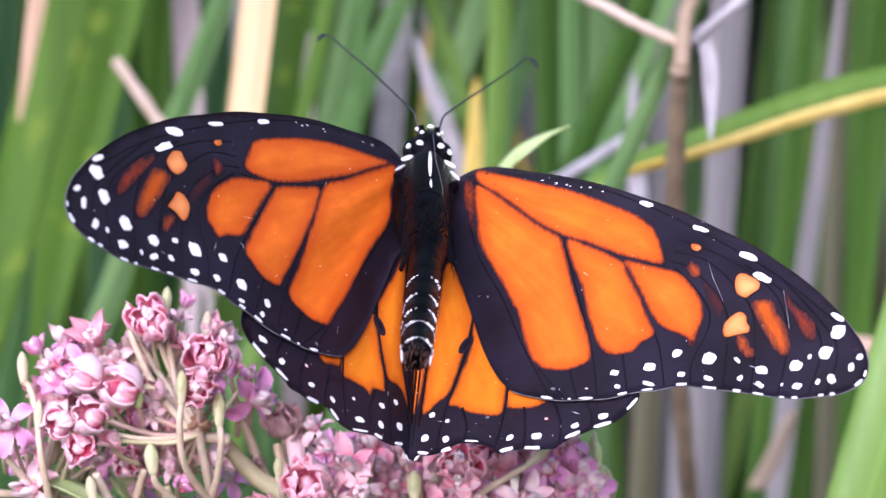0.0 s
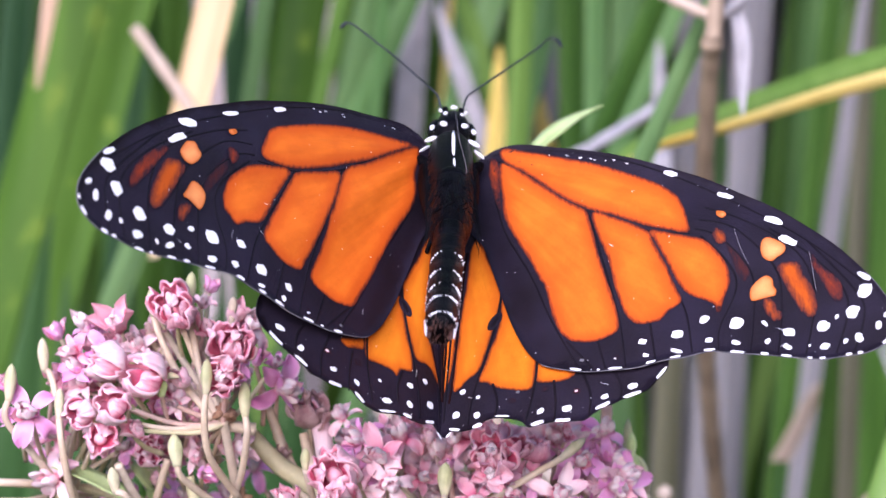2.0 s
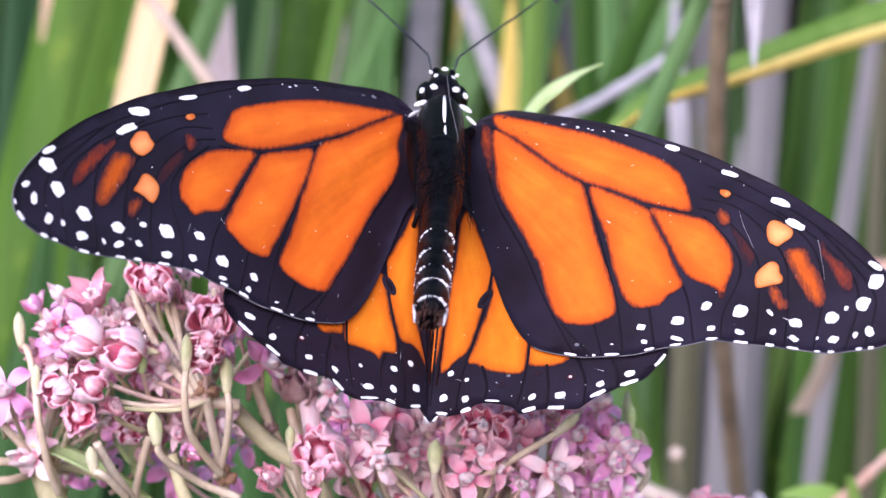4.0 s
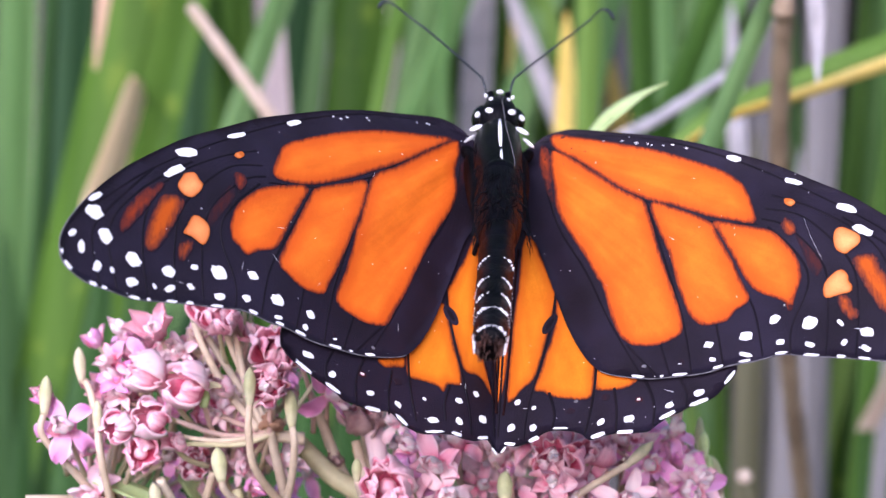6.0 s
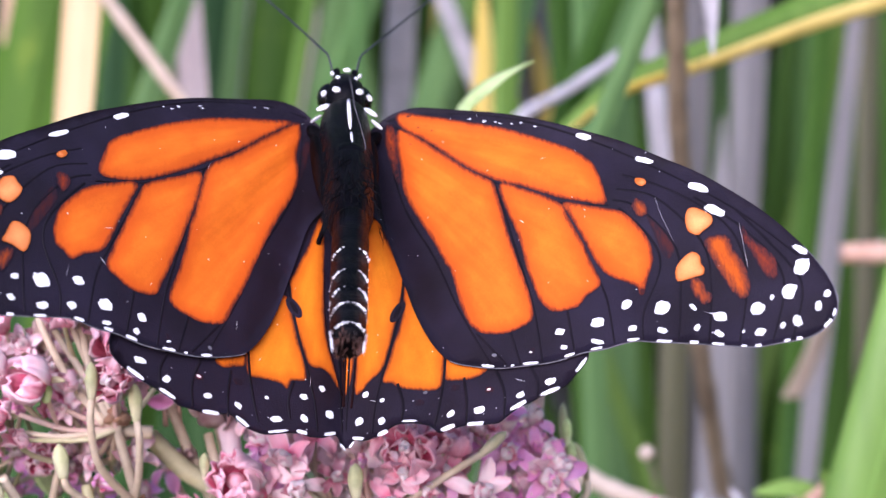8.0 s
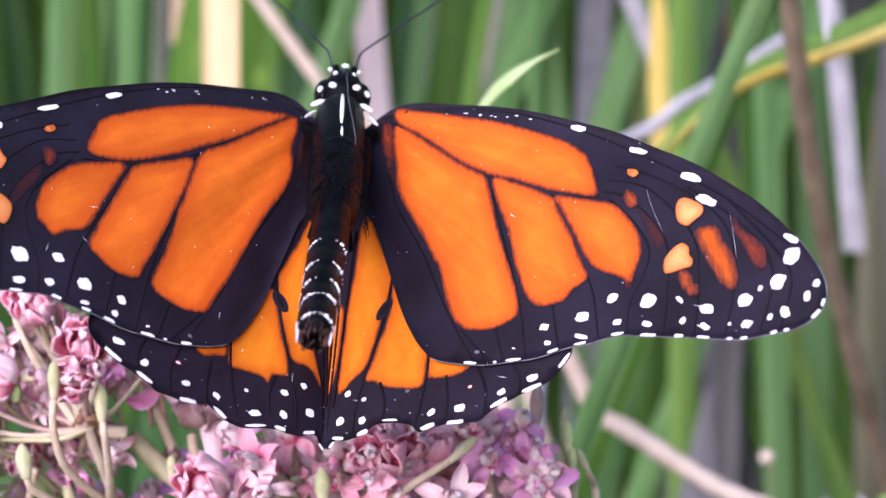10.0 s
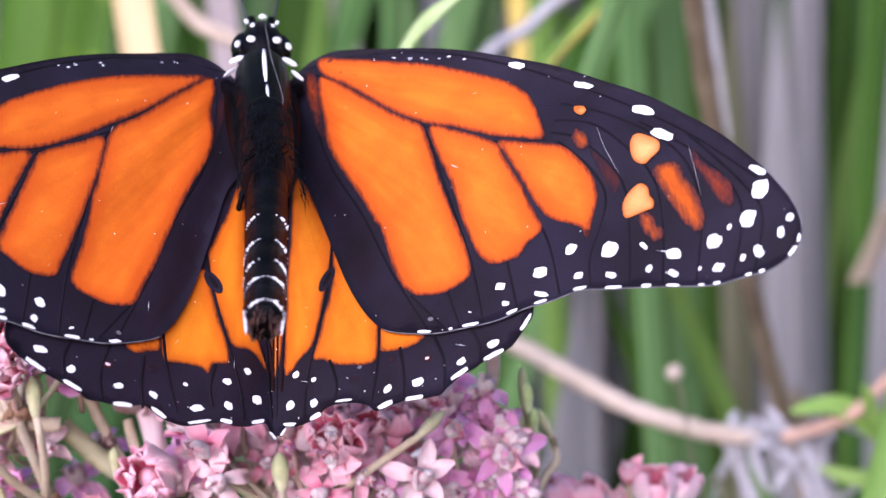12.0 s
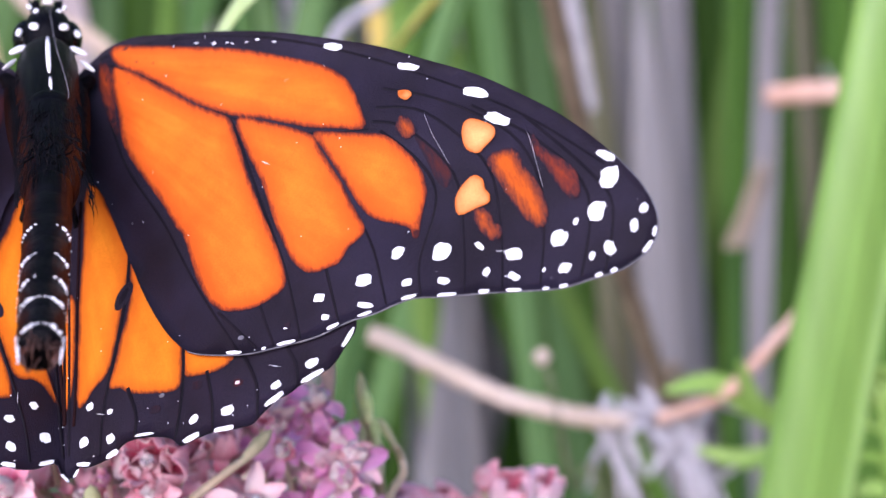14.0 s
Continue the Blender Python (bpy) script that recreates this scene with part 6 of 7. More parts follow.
# leaves that can be told apart
tan_reed = tagged(new("dry_reed"), "dry straw-coloured reed leaf swaying and turning in the wind", "reed leaf", "reed leaves")
tan_reed.empty_display_size = .01
tan_reed.location = (-.07, .22, GROUND)
bm = bmesh.new()
tube(bm, [(0, 0, .0), (.004, 0, .3), (-.003, 0, .6), (0, 0, .95)], [.004, .003, .002, .0012], 8)
part("stalk", bm, M_REEDDARK, tan_reed)
tan_blade = part("blade", reed_mesh(bmesh.new(), (0, 0, -.004), (.001, 0, .12), .0066, .001, -.2, .2, .30, 30, .08), M_TAN, tan_reed)
tan_blade.location = (0, 0, 1.012)
right_reed = reed("reed_leaf", *at(-.043, .0619, .09, .275, zt=.3), .0150, M_REEDFRESH, "fresh bright green reed leaf with a pale ridge", turn=-.2, taper=.4)
reed("reed_leaf", *at(0.0665, -0.0804, 0.300, 0.225), 0.0247, M_REEDLUSH, "broad lush green reed leaf", turn=-0.15, taper=.3)
reed("reed_leaf", *at(0.0777, -0.1129, 0.380, 0.045), 0.0088, M_REEDTEAL, "dark bluish green reed leaf", turn=0.15, taper=.3)
reed("reed_leaf", *at(0.0847, -0.1300, 0.430, 0.025), 0.0079, M_MAUVE, "dry mauve-brown reed leaf", turn=-0.15, taper=.3)
reed("reed_leaf", *at(0.0818, -0.1347, 0.410, 0.025), 0.0109, M_REEDPALE, "pale green reed leaf", turn=0.15, taper=.3)
reed("reed_leaf", *at(0.0676, -0.0779, 0.370, 0.066), 0.0067, M_REEDTEAL, "dark green reed leaf", turn=-0.15, taper=.3)
reed("reed_leaf", *at(0.0868, -0.0769, 0.440, 0.047), 0.0154, M_REED, "green upright reed leaf", turn=0.15, taper=.3)
reed("reed_leaf", *at(0.0711, -0.0559, 0.330, -0.072), 0.0065, M_MAUVE, "dry mauve reed leaf", turn=-0.15, taper=.3)
reed("reed_leaf", *at(0.0841, -0.0535, 0.420, 0.018), 0.0116, M_REEDTEAL, "dark green reed leaf", turn=0.15, taper=.3)
reed("reed_leaf", *at(0.0675, -0.0975, 0.360, 0.016), 0.0051, M_MAUVE, "dry mauve-brown reed leaf", turn=-0.15, taper=.3)
reed("reed_leaf", *at(0.0796, -0.0853, 0.460, 0.008), 0.0212, M_REED, "broad green reed leaf", turn=0.15, taper=.3)
reed("reed_leaf", *at(0.0782, -0.0576, 0.450, 0.047), 0.0111, M_REED, "green upright reed leaf", turn=-0.15, taper=.3)
reed("reed_leaf", *at(0.0720, -0.0466, 0.400, 0.009), 0.0044, M_GREY, "withered grey reed leaf", turn=0.15, taper=.3)
reed("reed_leaf", *at(0.0670, -0.0333, 0.360, 0.114), 0.0155, M_REEDLUSH, "broad lush green reed leaf", turn=-0.15, taper=.3)
reed("reed_leaf", *at(0.0630, -0.0110, 0.330, 0.391), 0.0064, M_REEDPALE, "pale green slanting reed leaf", turn=0.15, taper=.3)
reed("reed_leaf", *at(.0800, -.0013, .400, .05), .0085, M_DEADWHITE, "bleached pale reed leaf", turn=.1, taper=.3)
reed("reed_leaf", *at(.0832, .0105, .420, -.03), .0060, M_DEADWHITE, "bleached narrow reed leaf", turn=-.1, taper=.3)
reed("reed_leaf", *at(.0600, -.0257, .360, .03, zb=-.05, zt=.083), .0070, M_MAUVE, "short bleached reed leaf tip", turn=.1, taper=.35)
reed("reed_leaf", *at(.0670, .0078, .340, -.42, zb=.030, zt=.080), .0046, M_DEADWHITE, "short bleached slanting reed leaf", turn=.1, taper=.3)
reed("reed_leaf", *at(.0622, -.0181, .330, .20), .0065, M_REEDPALE, "pale green slanting reed leaf", turn=.15, taper=.3)
reed("reed_leaf", *at(.0400, .0574, .300, -.10, zb=.0, zt=.066), .0042, M_DEADWHITE, "short bleached reed leaf", turn=.1, taper=.3)
reed("reed_leaf", *at(.0512, .0826, .410, .04), .0085, M_GREY, "withered grey reed leaf", turn=.1, taper=.3)
reed("reed_leaf", *at(0.0703, -0.1540, 0.420, -0.007), 0.0100, M_REEDLUSH, "broad lush green reed leaf", turn=-0.15, taper=.3)
reed("reed_leaf", *at(0.0683, -0.1545, 0.400, 0.044), 0.0065, M_REEDPALE, "pale green reed leaf", turn=0.15, taper=.3)
reed("reed_leaf", *at(0.1186, 0.0274, 0.500, 0.111), 0.0116, M_REEDLUSH, "lush green reed leaf", turn=-0.15, taper=.3)
reed("reed_leaf", *at(0.0562, 0.0709, 0.500, 0.075), 0.0108, M_REED, "green upright reed leaf", turn=0.15, taper=.3)
reed("reed_leaf", *at(0.1128, 0.1288, 0.450, 0.075), 0.0139, M_REEDLUSH, "lush green reed leaf", turn=-0.15, taper=.3)
reed("reed_leaf", *at(0.1116, 0.1509, 0.440, 0.037), 0.0109, M_REED, "green upright reed leaf", turn=0.15, taper=.3)
reed("reed_leaf", *at(0.0697, 0.0194, 0.500, 0.095), 0.0109, M_GREY, "withered grey reed leaf", turn=-0.15, taper=.3)
reed("reed_leaf", *at(.0433, .0387, .400, -.2, zb=-.03, zt=.066), .0064, M_REEDYELLOW, "short yellowed reed leaf", turn=.1, taper=.2)
reed("reed_leaf", *at(.0054, .0692, .360, .02, zt=.040), .0085, M_OLIVE, "broken olive grey reed leaf", turn=.15, taper=.04)
reed("reed_leaf", *at(.0044, .0802, .360, .03, zt=.036), .0090, M_GREY, "broken withered grey reed leaf", turn=-.1, taper=.05)
reed("reed_leaf", *at(.0044, .0872, .365, .05, zt=.048), .0060, M_GREY, "broken withered grey reed leaf", turn=.1, taper=.05)
reed("reed_leaf", *at(-.0559, .0245, .295, .09, zt=-.030), .0145, M_GREY, "broad withered grey reed leaf bent over", turn=.1, taper=.03)
reed("reed_leaf", *at(.0483, .0922, .500, .06), .0110, M_GREY, "withered grey reed leaf", turn=.1, taper=.3)
reed("reed_leaf", *at(0.0649, 0.0533, 0.470, 0.084), 0.0122, M_GREY, "withered grey reed leaf", turn=-0.15, taper=.3)
reed("reed_leaf", *at(0.0668, 0.0762, 0.500, 0.062), 0.0110, M_GREY, "withered grey reed leaf", turn=0.15, taper=.3)
reed("reed_leaf", *at(0.0322, 0.0511, 0.460, 0.218), 0.0099, M_REEDPALE, "pale green reed leaf", turn=-0.15, taper=.3)
reed("reed_leaf", *at(0.0318, 0.0832, 0.520, 0.212), 0.0120, M_GREY, "withered grey reed leaf", turn=0.15, taper=.3)
reed("reed_leaf", *at(0.0301, 0.1153, 0.550, 0.103), 0.0172, M_GREY, "withered grey reed leaf", turn=-0.15, taper=.3)
reed("reed_leaf", *at(0.0268, 0.1257, 0.500, 0.109), 0.0142, M_GREY, "withered grey reed leaf", turn=0.15, taper=.3)
reed("reed_leaf", *at(-0.1146, 0.0146, 0.480, 0.117), 0.0156, M_GREY, "withered grey reed leaf", turn=-0.15, taper=.3)
reed("reed_leaf", *at(-0.0990, 0.0273, 0.420, 0.041), 0.0200, M_GREY, "broad withered grey reed leaf", turn=.1, taper=.3)
reed("reed_leaf", *at(.07, .0261, .55, -.405), .0070, M_DEADWHITE, "bleached slanting reed leaf", turn=-.1, taper=.3)
yellowed = reed("reed_leaf", *at(.045, .0172, .30, -.03, zb=.012, zt=.0635), .0056, M_REEDYELLOW, "yellowed upright reed leaf", turn=.1, taper=.5)
bm = bmesh.new()
tube(bm, [(0, 0, .002), (.006, .006, -.1), (.012, .01, -.5), (.012, .01, GROUND - .012)], [.0012, .0016, .003, .004], 8)
part("stalk", bm, M_REEDDARK, yellowed, "dark green lower stalk")
reed("reed_leaf", *at(.03, .0449, .33, .391, zt=.3), .0060, M_REEDPALE, "pale green slanting reed leaf", turn=-.2, taper=.3)
reed("reed_leaf", *at(0.0903, 0.0103, 0.400, 0.060, zt=0.55), 0.0041, M_REEDYELLOW, "yellowed narrow reed leaf", turn=-0.09, taper=.3)
reed("reed_leaf", *at(0.0641, 0.0118, 0.350, 0.309, zt=0.55), 0.0075, M_REEDPALE, "pale green reed leaf", turn=-0.297, taper=.3)
reed("reed_leaf", *at(0.0483, 0.0223, 0.300, 0.012, zt=0.55), 0.0057, M_REEDBRIGHT, "light green reed leaf", turn=0.213, taper=.3)
reed("reed_leaf", *at(0.0931, 0.0538, 0.600, -0.018, zt=0.55), 0.0075, M_GREY, "withered grey reed leaf", turn=0.027, taper=.3)
reed("reed_leaf", *at(0.0340, 0.0327, 0.220, 0.388, zt=0.55), 0.0057, M_REED, "green upright reed leaf", turn=0.255, taper=.3)
reed("reed_leaf", *at(0.0668, 0.1084, 0.500, 0.039, zt=0.55), 0.0085, M_GREY, "withered grey reed leaf", turn=-0.3, taper=.3)
reed("reed_leaf", *at(0.0636, 0.1346, 0.500, 0.087, zt=0.55), 0.0152, M_REED, "green upright reed leaf", turn=0.297, taper=.3)
reed("reed_leaf", *at(0.0539, 0.1302, 0.400, 0.022, zt=0.55), 0.0065, M_OLIVE, "olive brown reed leaf", turn=0.231, taper=.3)
reed("reed_leaf", *at(0.0684, 0.1326, 0.550, 0.037, zt=0.55), 0.0073, M_GREY, "withered grey reed leaf", turn=-0.267, taper=.3)
reed("reed_leaf", *at(-0.0504, 0.0277, 0.400, 0.046, zt=0.55), 0.0181, M_GREY, "withered grey reed leaf", turn=0.066, taper=.3)
reed("reed_leaf", *at(-0.0523, 0.0938, 0.400, 0.019, zt=0.55), 0.0095, M_GREY, "withered grey reed leaf", turn=0.279, taper=.3)
reed("reed_leaf", *at(-0.0932, 0.0078, 0.360, 0.106, zt=0.55), 0.0084, M_REED, "green upright reed leaf", turn=-0.078, taper=.3)
reed("reed_leaf", *at(0.0076, 0.0402, 0.320, -0.057, zt=0.55), 0.0077, M_REED, "green slender reed leaf", turn=0.285, taper=.3)
reed("reed_leaf", *at(-0.0948, 0.0550, 0.350, -0.007, zt=0.55), 0.0077, M_REEDPALE, "pale green reed leaf", turn=0.129, taper=.3)
reed("reed_leaf", *at(-0.0181, 0.1020, 0.360, 0.096, zt=0.55), 0.0070, M_REED, "green upright reed leaf", turn=0.297, taper=.3)
reed("reed_leaf", *at(-0.0344, 0.0780, 0.420, 0.043, zt=0.55), 0.0094, M_GREY, "withered grey reed leaf", turn=-0.285, taper=.3)
reed("reed_leaf", *at(-0.0550, 0.1048, 0.450, 0.102, zt=0.55), 0.0066, M_REED, "green slender reed leaf", turn=-0.267, taper=.3)
reed("reed_leaf", *at(-0.0393, 0.0914, 0.400, 0.054, zt=0.55), 0.0094, M_GREY, "withered grey reed leaf", turn=0.012, taper=.3)
reed("reed_leaf", *at(-0.0436, 0.1203, 0.460, 0.032, zt=0.55), 0.0104, M_REEDTEAL, "dark green reed leaf", turn=0, taper=.3)
reed("reed_leaf", *at(-0.0084, 0.1261, 0.420, 0.130, zt=0.55), 0.0114, M_REED, "green upright reed leaf", turn=-0.297, taper=.3)
reed("reed_leaf", *at(-0.0627, 0.0582, 0.360, -0.031, zt=0.55), 0.0117, M_REED, "green upright reed leaf", turn=-0.249, taper=.3)

reed("reed_leaf", *at(.03, 0.0314, 0.120, 0.413, zt=.25), .0046, M_REEDPALE, "pale green slanting reed leaf", turn=.2, taper=.3)
curled = reed("reed_leaf", *at(-.0255, .1002, .335, .23, zb=-.037, zt=-.0155), .0050, M_TWIGPINK, "dry curled tan leaf on a dark stalk", bow=.001, turn=.3, taper=.25)
bm = bmesh.new()
tube(bm, [(0, 0, .004), (-.003, .006, -.1), (-.006, .01, -.5), (-.006, .01, GROUND + .037)], [.0008, .0014, .003, .004], 8)
part("stalk", bm, M_REEDDARK, curled, "dark green lower stalk")
drooping = reed("reed_leaf", *at(.0680, -.0868, .275, .1, zb=.20, zt=.047), .0066, M_ORANGEDRY, "dry pinkish tan leaf hanging from its stalk", turn=.2, taper=.45)
bm = bmesh.new()
tube(bm, [(0, 0, -.001), (-.008, .012, .012), (-.03, .03, -.05), (-.06, .06, -.5), (-.06, .06, GROUND - .20)], [.0010, .0012, .0018, .003, .004], 8)
part("stalk", bm, M_REEDDARK, drooping, "dark green stalk behind it")

# low dark leaves added in place of the shade at the foot of the stand
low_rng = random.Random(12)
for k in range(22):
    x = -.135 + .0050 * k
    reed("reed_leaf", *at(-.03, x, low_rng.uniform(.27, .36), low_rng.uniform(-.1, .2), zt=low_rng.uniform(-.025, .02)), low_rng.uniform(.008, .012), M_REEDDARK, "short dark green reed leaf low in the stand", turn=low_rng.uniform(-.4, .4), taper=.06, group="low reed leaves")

# twig with a forked top
twig = tagged(new("forked_twig"), "bare brown twig with a pale fork at a swollen node", "twig")
twig.empty_display_size = .01


def stick(parent, pts, r0, r1, material, name, label=""):
    line = spline(pts, 8)
    bm = bmesh.new()
    tube(bm, line, [r0 + (r1 - r0) * i / (len(line) - 1) + .0001 * math.sin(i * 1.7) for i in range(len(line))], 10)
    ob = part(name, bm, material, parent)
    return tagged(ob, label) if label else ob


stick(twig, [(.10, .34, GROUND), (.085, .31, -.3), (0.0714, 0.2750, -0.0750), (0.0643, 0.2470, -0.0550), (0.0589, 0.2260, -0.0400), (0.0521, 0.1980, -0.0200), (0.0458, 0.1700, 0.0000), (0.0407, 0.1420, 0.0200), (0.0381, 0.1238, 0.0330), (0.0370, 0.1140, 0.0400)], .0022, .0014, M_TWIG, "stem")
stick(twig, [(0.0370, 0.1140, .0395), (0.0376, .114, .0475), (0.0392, .113, .055), (0.0405, .11, .09)], .0014, .001, M_TWIG, "branch")
stick(twig, [(0.0368, .1145, .0435), (.0319, .115, .0455), (.0262, .116, .0486), (.0188, .118, .0530), (.004, .122, .066)], .0010, .0008, M_TWIGPINK, "branch", "pale side branch")
stick(twig, [(0.0380, .12, .036), (.0378, .118, .0425), (.0412, .117, .0462), (.0480, .117, .0523), (.07, .117, .075)], .0010, .0008, M_DEADWHITE, "branch", "pale grey side branch")
bm = bmesh.new()
bmesh.ops.create_uvsphere(bm, u_segments=12, v_segments=8, radius=1, matrix=Matrix.Translation((0.0370, .1148, .0392)) @ Matrix.Diagonal((.0018, .0018, .0016, 1)))
part("node", bm, M_TWIG, twig)

leaf_blade(twig, [(40.6, 118, 47), (42.0, 118.5, 41), (42.4, 119, 36), (42.6, 119, 29)], 2.6, M_DEADWHITE, "withered_leaf", .5, (0, -1, .1))

# yellow-edged leaf that arches behind the twig
arch = tagged(new("arching_reed_leaf"), "green reed leaf with a yellow lower edge, bent over", "reed leaf")
arch.empty_display_size = .01
line = [Vector(p) for p in spline([(-.02, .16, -.06), (.0, .155, -.01), (.026, .15, .022), (.047, .15, .032), (.08, .15, .043), (.13, .15, .052), (.2, .15, .05)], 8)]
for name, lo, hi, material in (("green_blade", 0.0, 1.0, M_REEDBRIGHT), ("yellow_edge", -.62, 0.0, M_REEDYELLOW)):
    bm = bmesh.new()
    rows = []
    for i, p in enumerate(line):
        s = i / (len(line) - 1)
        way = (line[min(i + 1, len(line) - 1)] - line[max(i - 1, 0)]).normalized()
        up = Vector((0, 1, 0)).cross(way).normalized()
        up = up if up.z > 0 else -up
        w = .0040 * min(1.0, max(.04, (s - .2) / .42)) ** .8 * (1 - .5 * max(0, s - .75))
        rows.append([bm.verts.new(p + up * w * (lo + (hi - lo) * q) + Vector((0, .002 * abs(lo + (hi - lo) * q) + o, 0))) for o, q in ((0, 0), (0, .5), (0, 1), (.0005, 1), (.0005, .5), (.0005, 0))])
    for a, b in zip(rows, rows[1:]):
        for j in range(6):
            bm.faces.new((a[j], a[(j + 1) % 6], b[(j + 1) % 6], b[j]))
    bmesh.ops.recalc_face_normals(bm, faces=bm.faces)
    part(name, bm, material, arch)
stick(arch, [(-.02, .16, -.06), (-.04, .18, -.3), (-.05, .2, GROUND)], .002, .004, M_REED, "stalk")

# pale broken stick behind the left wing
broken = tagged(new("broken_stalk"), "pale broken dry stalk leaning among the reeds", "dry stalk")
broken.empty_display_size = .01
stick(broken, [(.02, .3, GROUND), (.005, .24, -.15), (-.022, .222, .0), (-.0440, .22, .0302), (-.0525, .22, .042), (-.0612, .22, .0538)], .0017, .0012, M_TWIGPINK, "stalk")
low = tagged(new("dry_stalk"), "short pale dry stalk crossing behind the leaf", "dry stalk")
low.empty_display_size = .01
stick(low, [(-.06, .21, GROUND), (-.01, .215, -.1), (.004, .218, .005), (.0184, .22, .0250), (.0299, .22, .0323), (.0404, .22, .0391), (.0430, .22, .0410)], .0013, .0011, M_GREYSTALK, "stalk")

# fallen pale stick with its withered knot, and a round seed head
fallen = tagged(new("fallen_stick"), "pale pinkish bent stick ending in a knot of withered leaves", "stick")
fallen.empty_display_size = .01
stick(fallen, [(-.05, .16, GROUND), (-.02, .15, -.2), (-.004, .14, -.022), (.0106, .14, -.0244), (.0206, .14, -.0304), (.0284, .14, -.0351), (.0363, .14, -.0382), (.0411, .14, -.0396), (.0462, .14, -.0402)], .0016, .0014, M_TWIGPINK, "stick")
knot_rng = random.Random(9)
for i in range(16):
    a = (knot_rng.uniform(.043, .058), .14 + knot_rng.uniform(-.004, .004), -.0395 + knot_rng.uniform(-.002, .002))
    down = i % 2 == 0
    b = (a[0] + knot_rng.uniform(-.006, .007), a[1] + knot_rng.uniform(-.004, .004), a[2] - (knot_rng.uniform(.01, .03) if down else knot_rng.uniform(-.004, .006)))
    mid = tuple((p + q) / 2 + knot_rng.uniform(-.0015, .0015) for p, q in zip(a, b))
    leaf_blade(fallen, [tuple(c * 1000 for c in p) for p in (a, mid, b)], knot_rng.uniform(.7, 1.6), M_DEADWHITE, "withered_leaf", .5, (0, -1, .2))
for pts, w in (([(39.5, 140, -38), (42, 140, -41.1), (44, 141, -46), (46, 141, -53), (47, 141, -70)], 2.0), ([(57.2, 140, -39.8), (54.5, 139, -42), (53.9, 139, -47), (53.7, 139, -54), (54, 139, -75)], 3.0),
               ([(56, 139, -40), (50, 138, -45), (47.7, 138, -48.5)], 1.2), ([(54, 139, -47), (55.8, 138, -49.3), (59, 138, -48.5), (62.5, 138, -46)], 1.2), ([(40, 140, -38.5), (45, 139, -39.4), (50, 139, -40.3), (57, 139, -39.5)], 1.8)):
    leaf_blade(fallen, pts, w, M_DEADWHITE, "withered_leaf", .5, (0, -1, .2))
seed = tagged(new("seed_head"), "small round pinkish seed head on a thin stalk", "seed head")
seed.empty_display_size = .01
stick(seed, [(.06, .14, GROUND), (.045, .137, -.15), (.0365, .135, -.045), (.0345, .135, -.031)],   .0003, .00025, M_OLIVE, "stalk")
bm = bmesh.new()
bmesh.ops.create_icosphere(bm, subdivisions=3, radius=.0012)
for v in bm.verts:
    v.co *= 1 + .16 * noise.noise(v.co * 1800)
part("head", bm, M_TWIGPINK, seed).location = (.0344, .135, -.0296)

# green plant at the foot of the bright leaf
weed = tagged(new("green_weed"), "small fresh green weed with pointed leaves", "weed")
weed.empty_display_size = .01
stick(weed, [(.1, .17, GROUND), (.085, .15, -.2), (.0675, .132, -.052), (.0640, .13, -.0415), (.0602, .13, -.0322)], .0012, .0005, M_LEAFFRESH, "stem")
for pts, w in (([(64, 130, -41), (58.4, 130, -36), (55, 130, -34.8), (49.8, 130, -35.3)], 3.6), ([(63, 130, -40), (61, 129, -36), (60.2, 128, -32)], 2.4), ([(66, 131, -45), (60, 132, -46), (54, 133, -44)], 3.0), ([(66, 131, -47), (62, 129, -52), (57, 128, -55)], 3.0)):
    leaf_blade(weed, pts, w, M_LEAFFRESH, lift=(0, -.8, .6))
herb = tagged(new("green_weed"), "yellow-green leafy weed beside the fresh reed", "weed")
herb.empty_display_size = .01
stick(herb, [(.1, .13, GROUND), (.085, .11, -.2), (.0735, .1, -.05), (.0715, .1, -.033), (.0715, .1, -.025)], .001, .0005, M_LEAFFRESH, "stem")
herb_rng = random.Random(6)
for i in range(18):
    z = herb_rng.uniform(-50, -27)
    a = herb_rng.uniform(0, 6.28)
    d = Vector((math.cos(a), .6 * math.sin(a), herb_rng.uniform(-.1, .7))) * herb_rng.uniform(3, 6)
    root = Vector((72, 100, z))
    leaf_blade(herb, [tuple(root), tuple(root + d * .55 + Vector((0, 0, .6))), tuple(root + d)], herb_rng.uniform(1.2, 2.4), M_LEAFFRESH, lift=(0, -.8, .6))
side_twig = tagged(new("reddish_twig"), "reddish dry twig stub beside the green reed", "twig")
stick(side_twig, [(.22, .3, GROUND), (.215, .29, -.3), (.19, .28, -.04), (.15, .27, -.004), (.105, .264, 0), (.0914, .263, .0002)], .0026, .0021, M_TWIGRED, "stub")

stick(fallen, [(.0500, .138, -.0402), (.0575, .13, -.0367), (.0612, .13, -.0338), (.0667, .13, -.0287), (.0700, .13, -.0255), (.0800, .13, -.0149)], .0010, .0008, M_TWIGRED, "branch", "tan leaning branch")

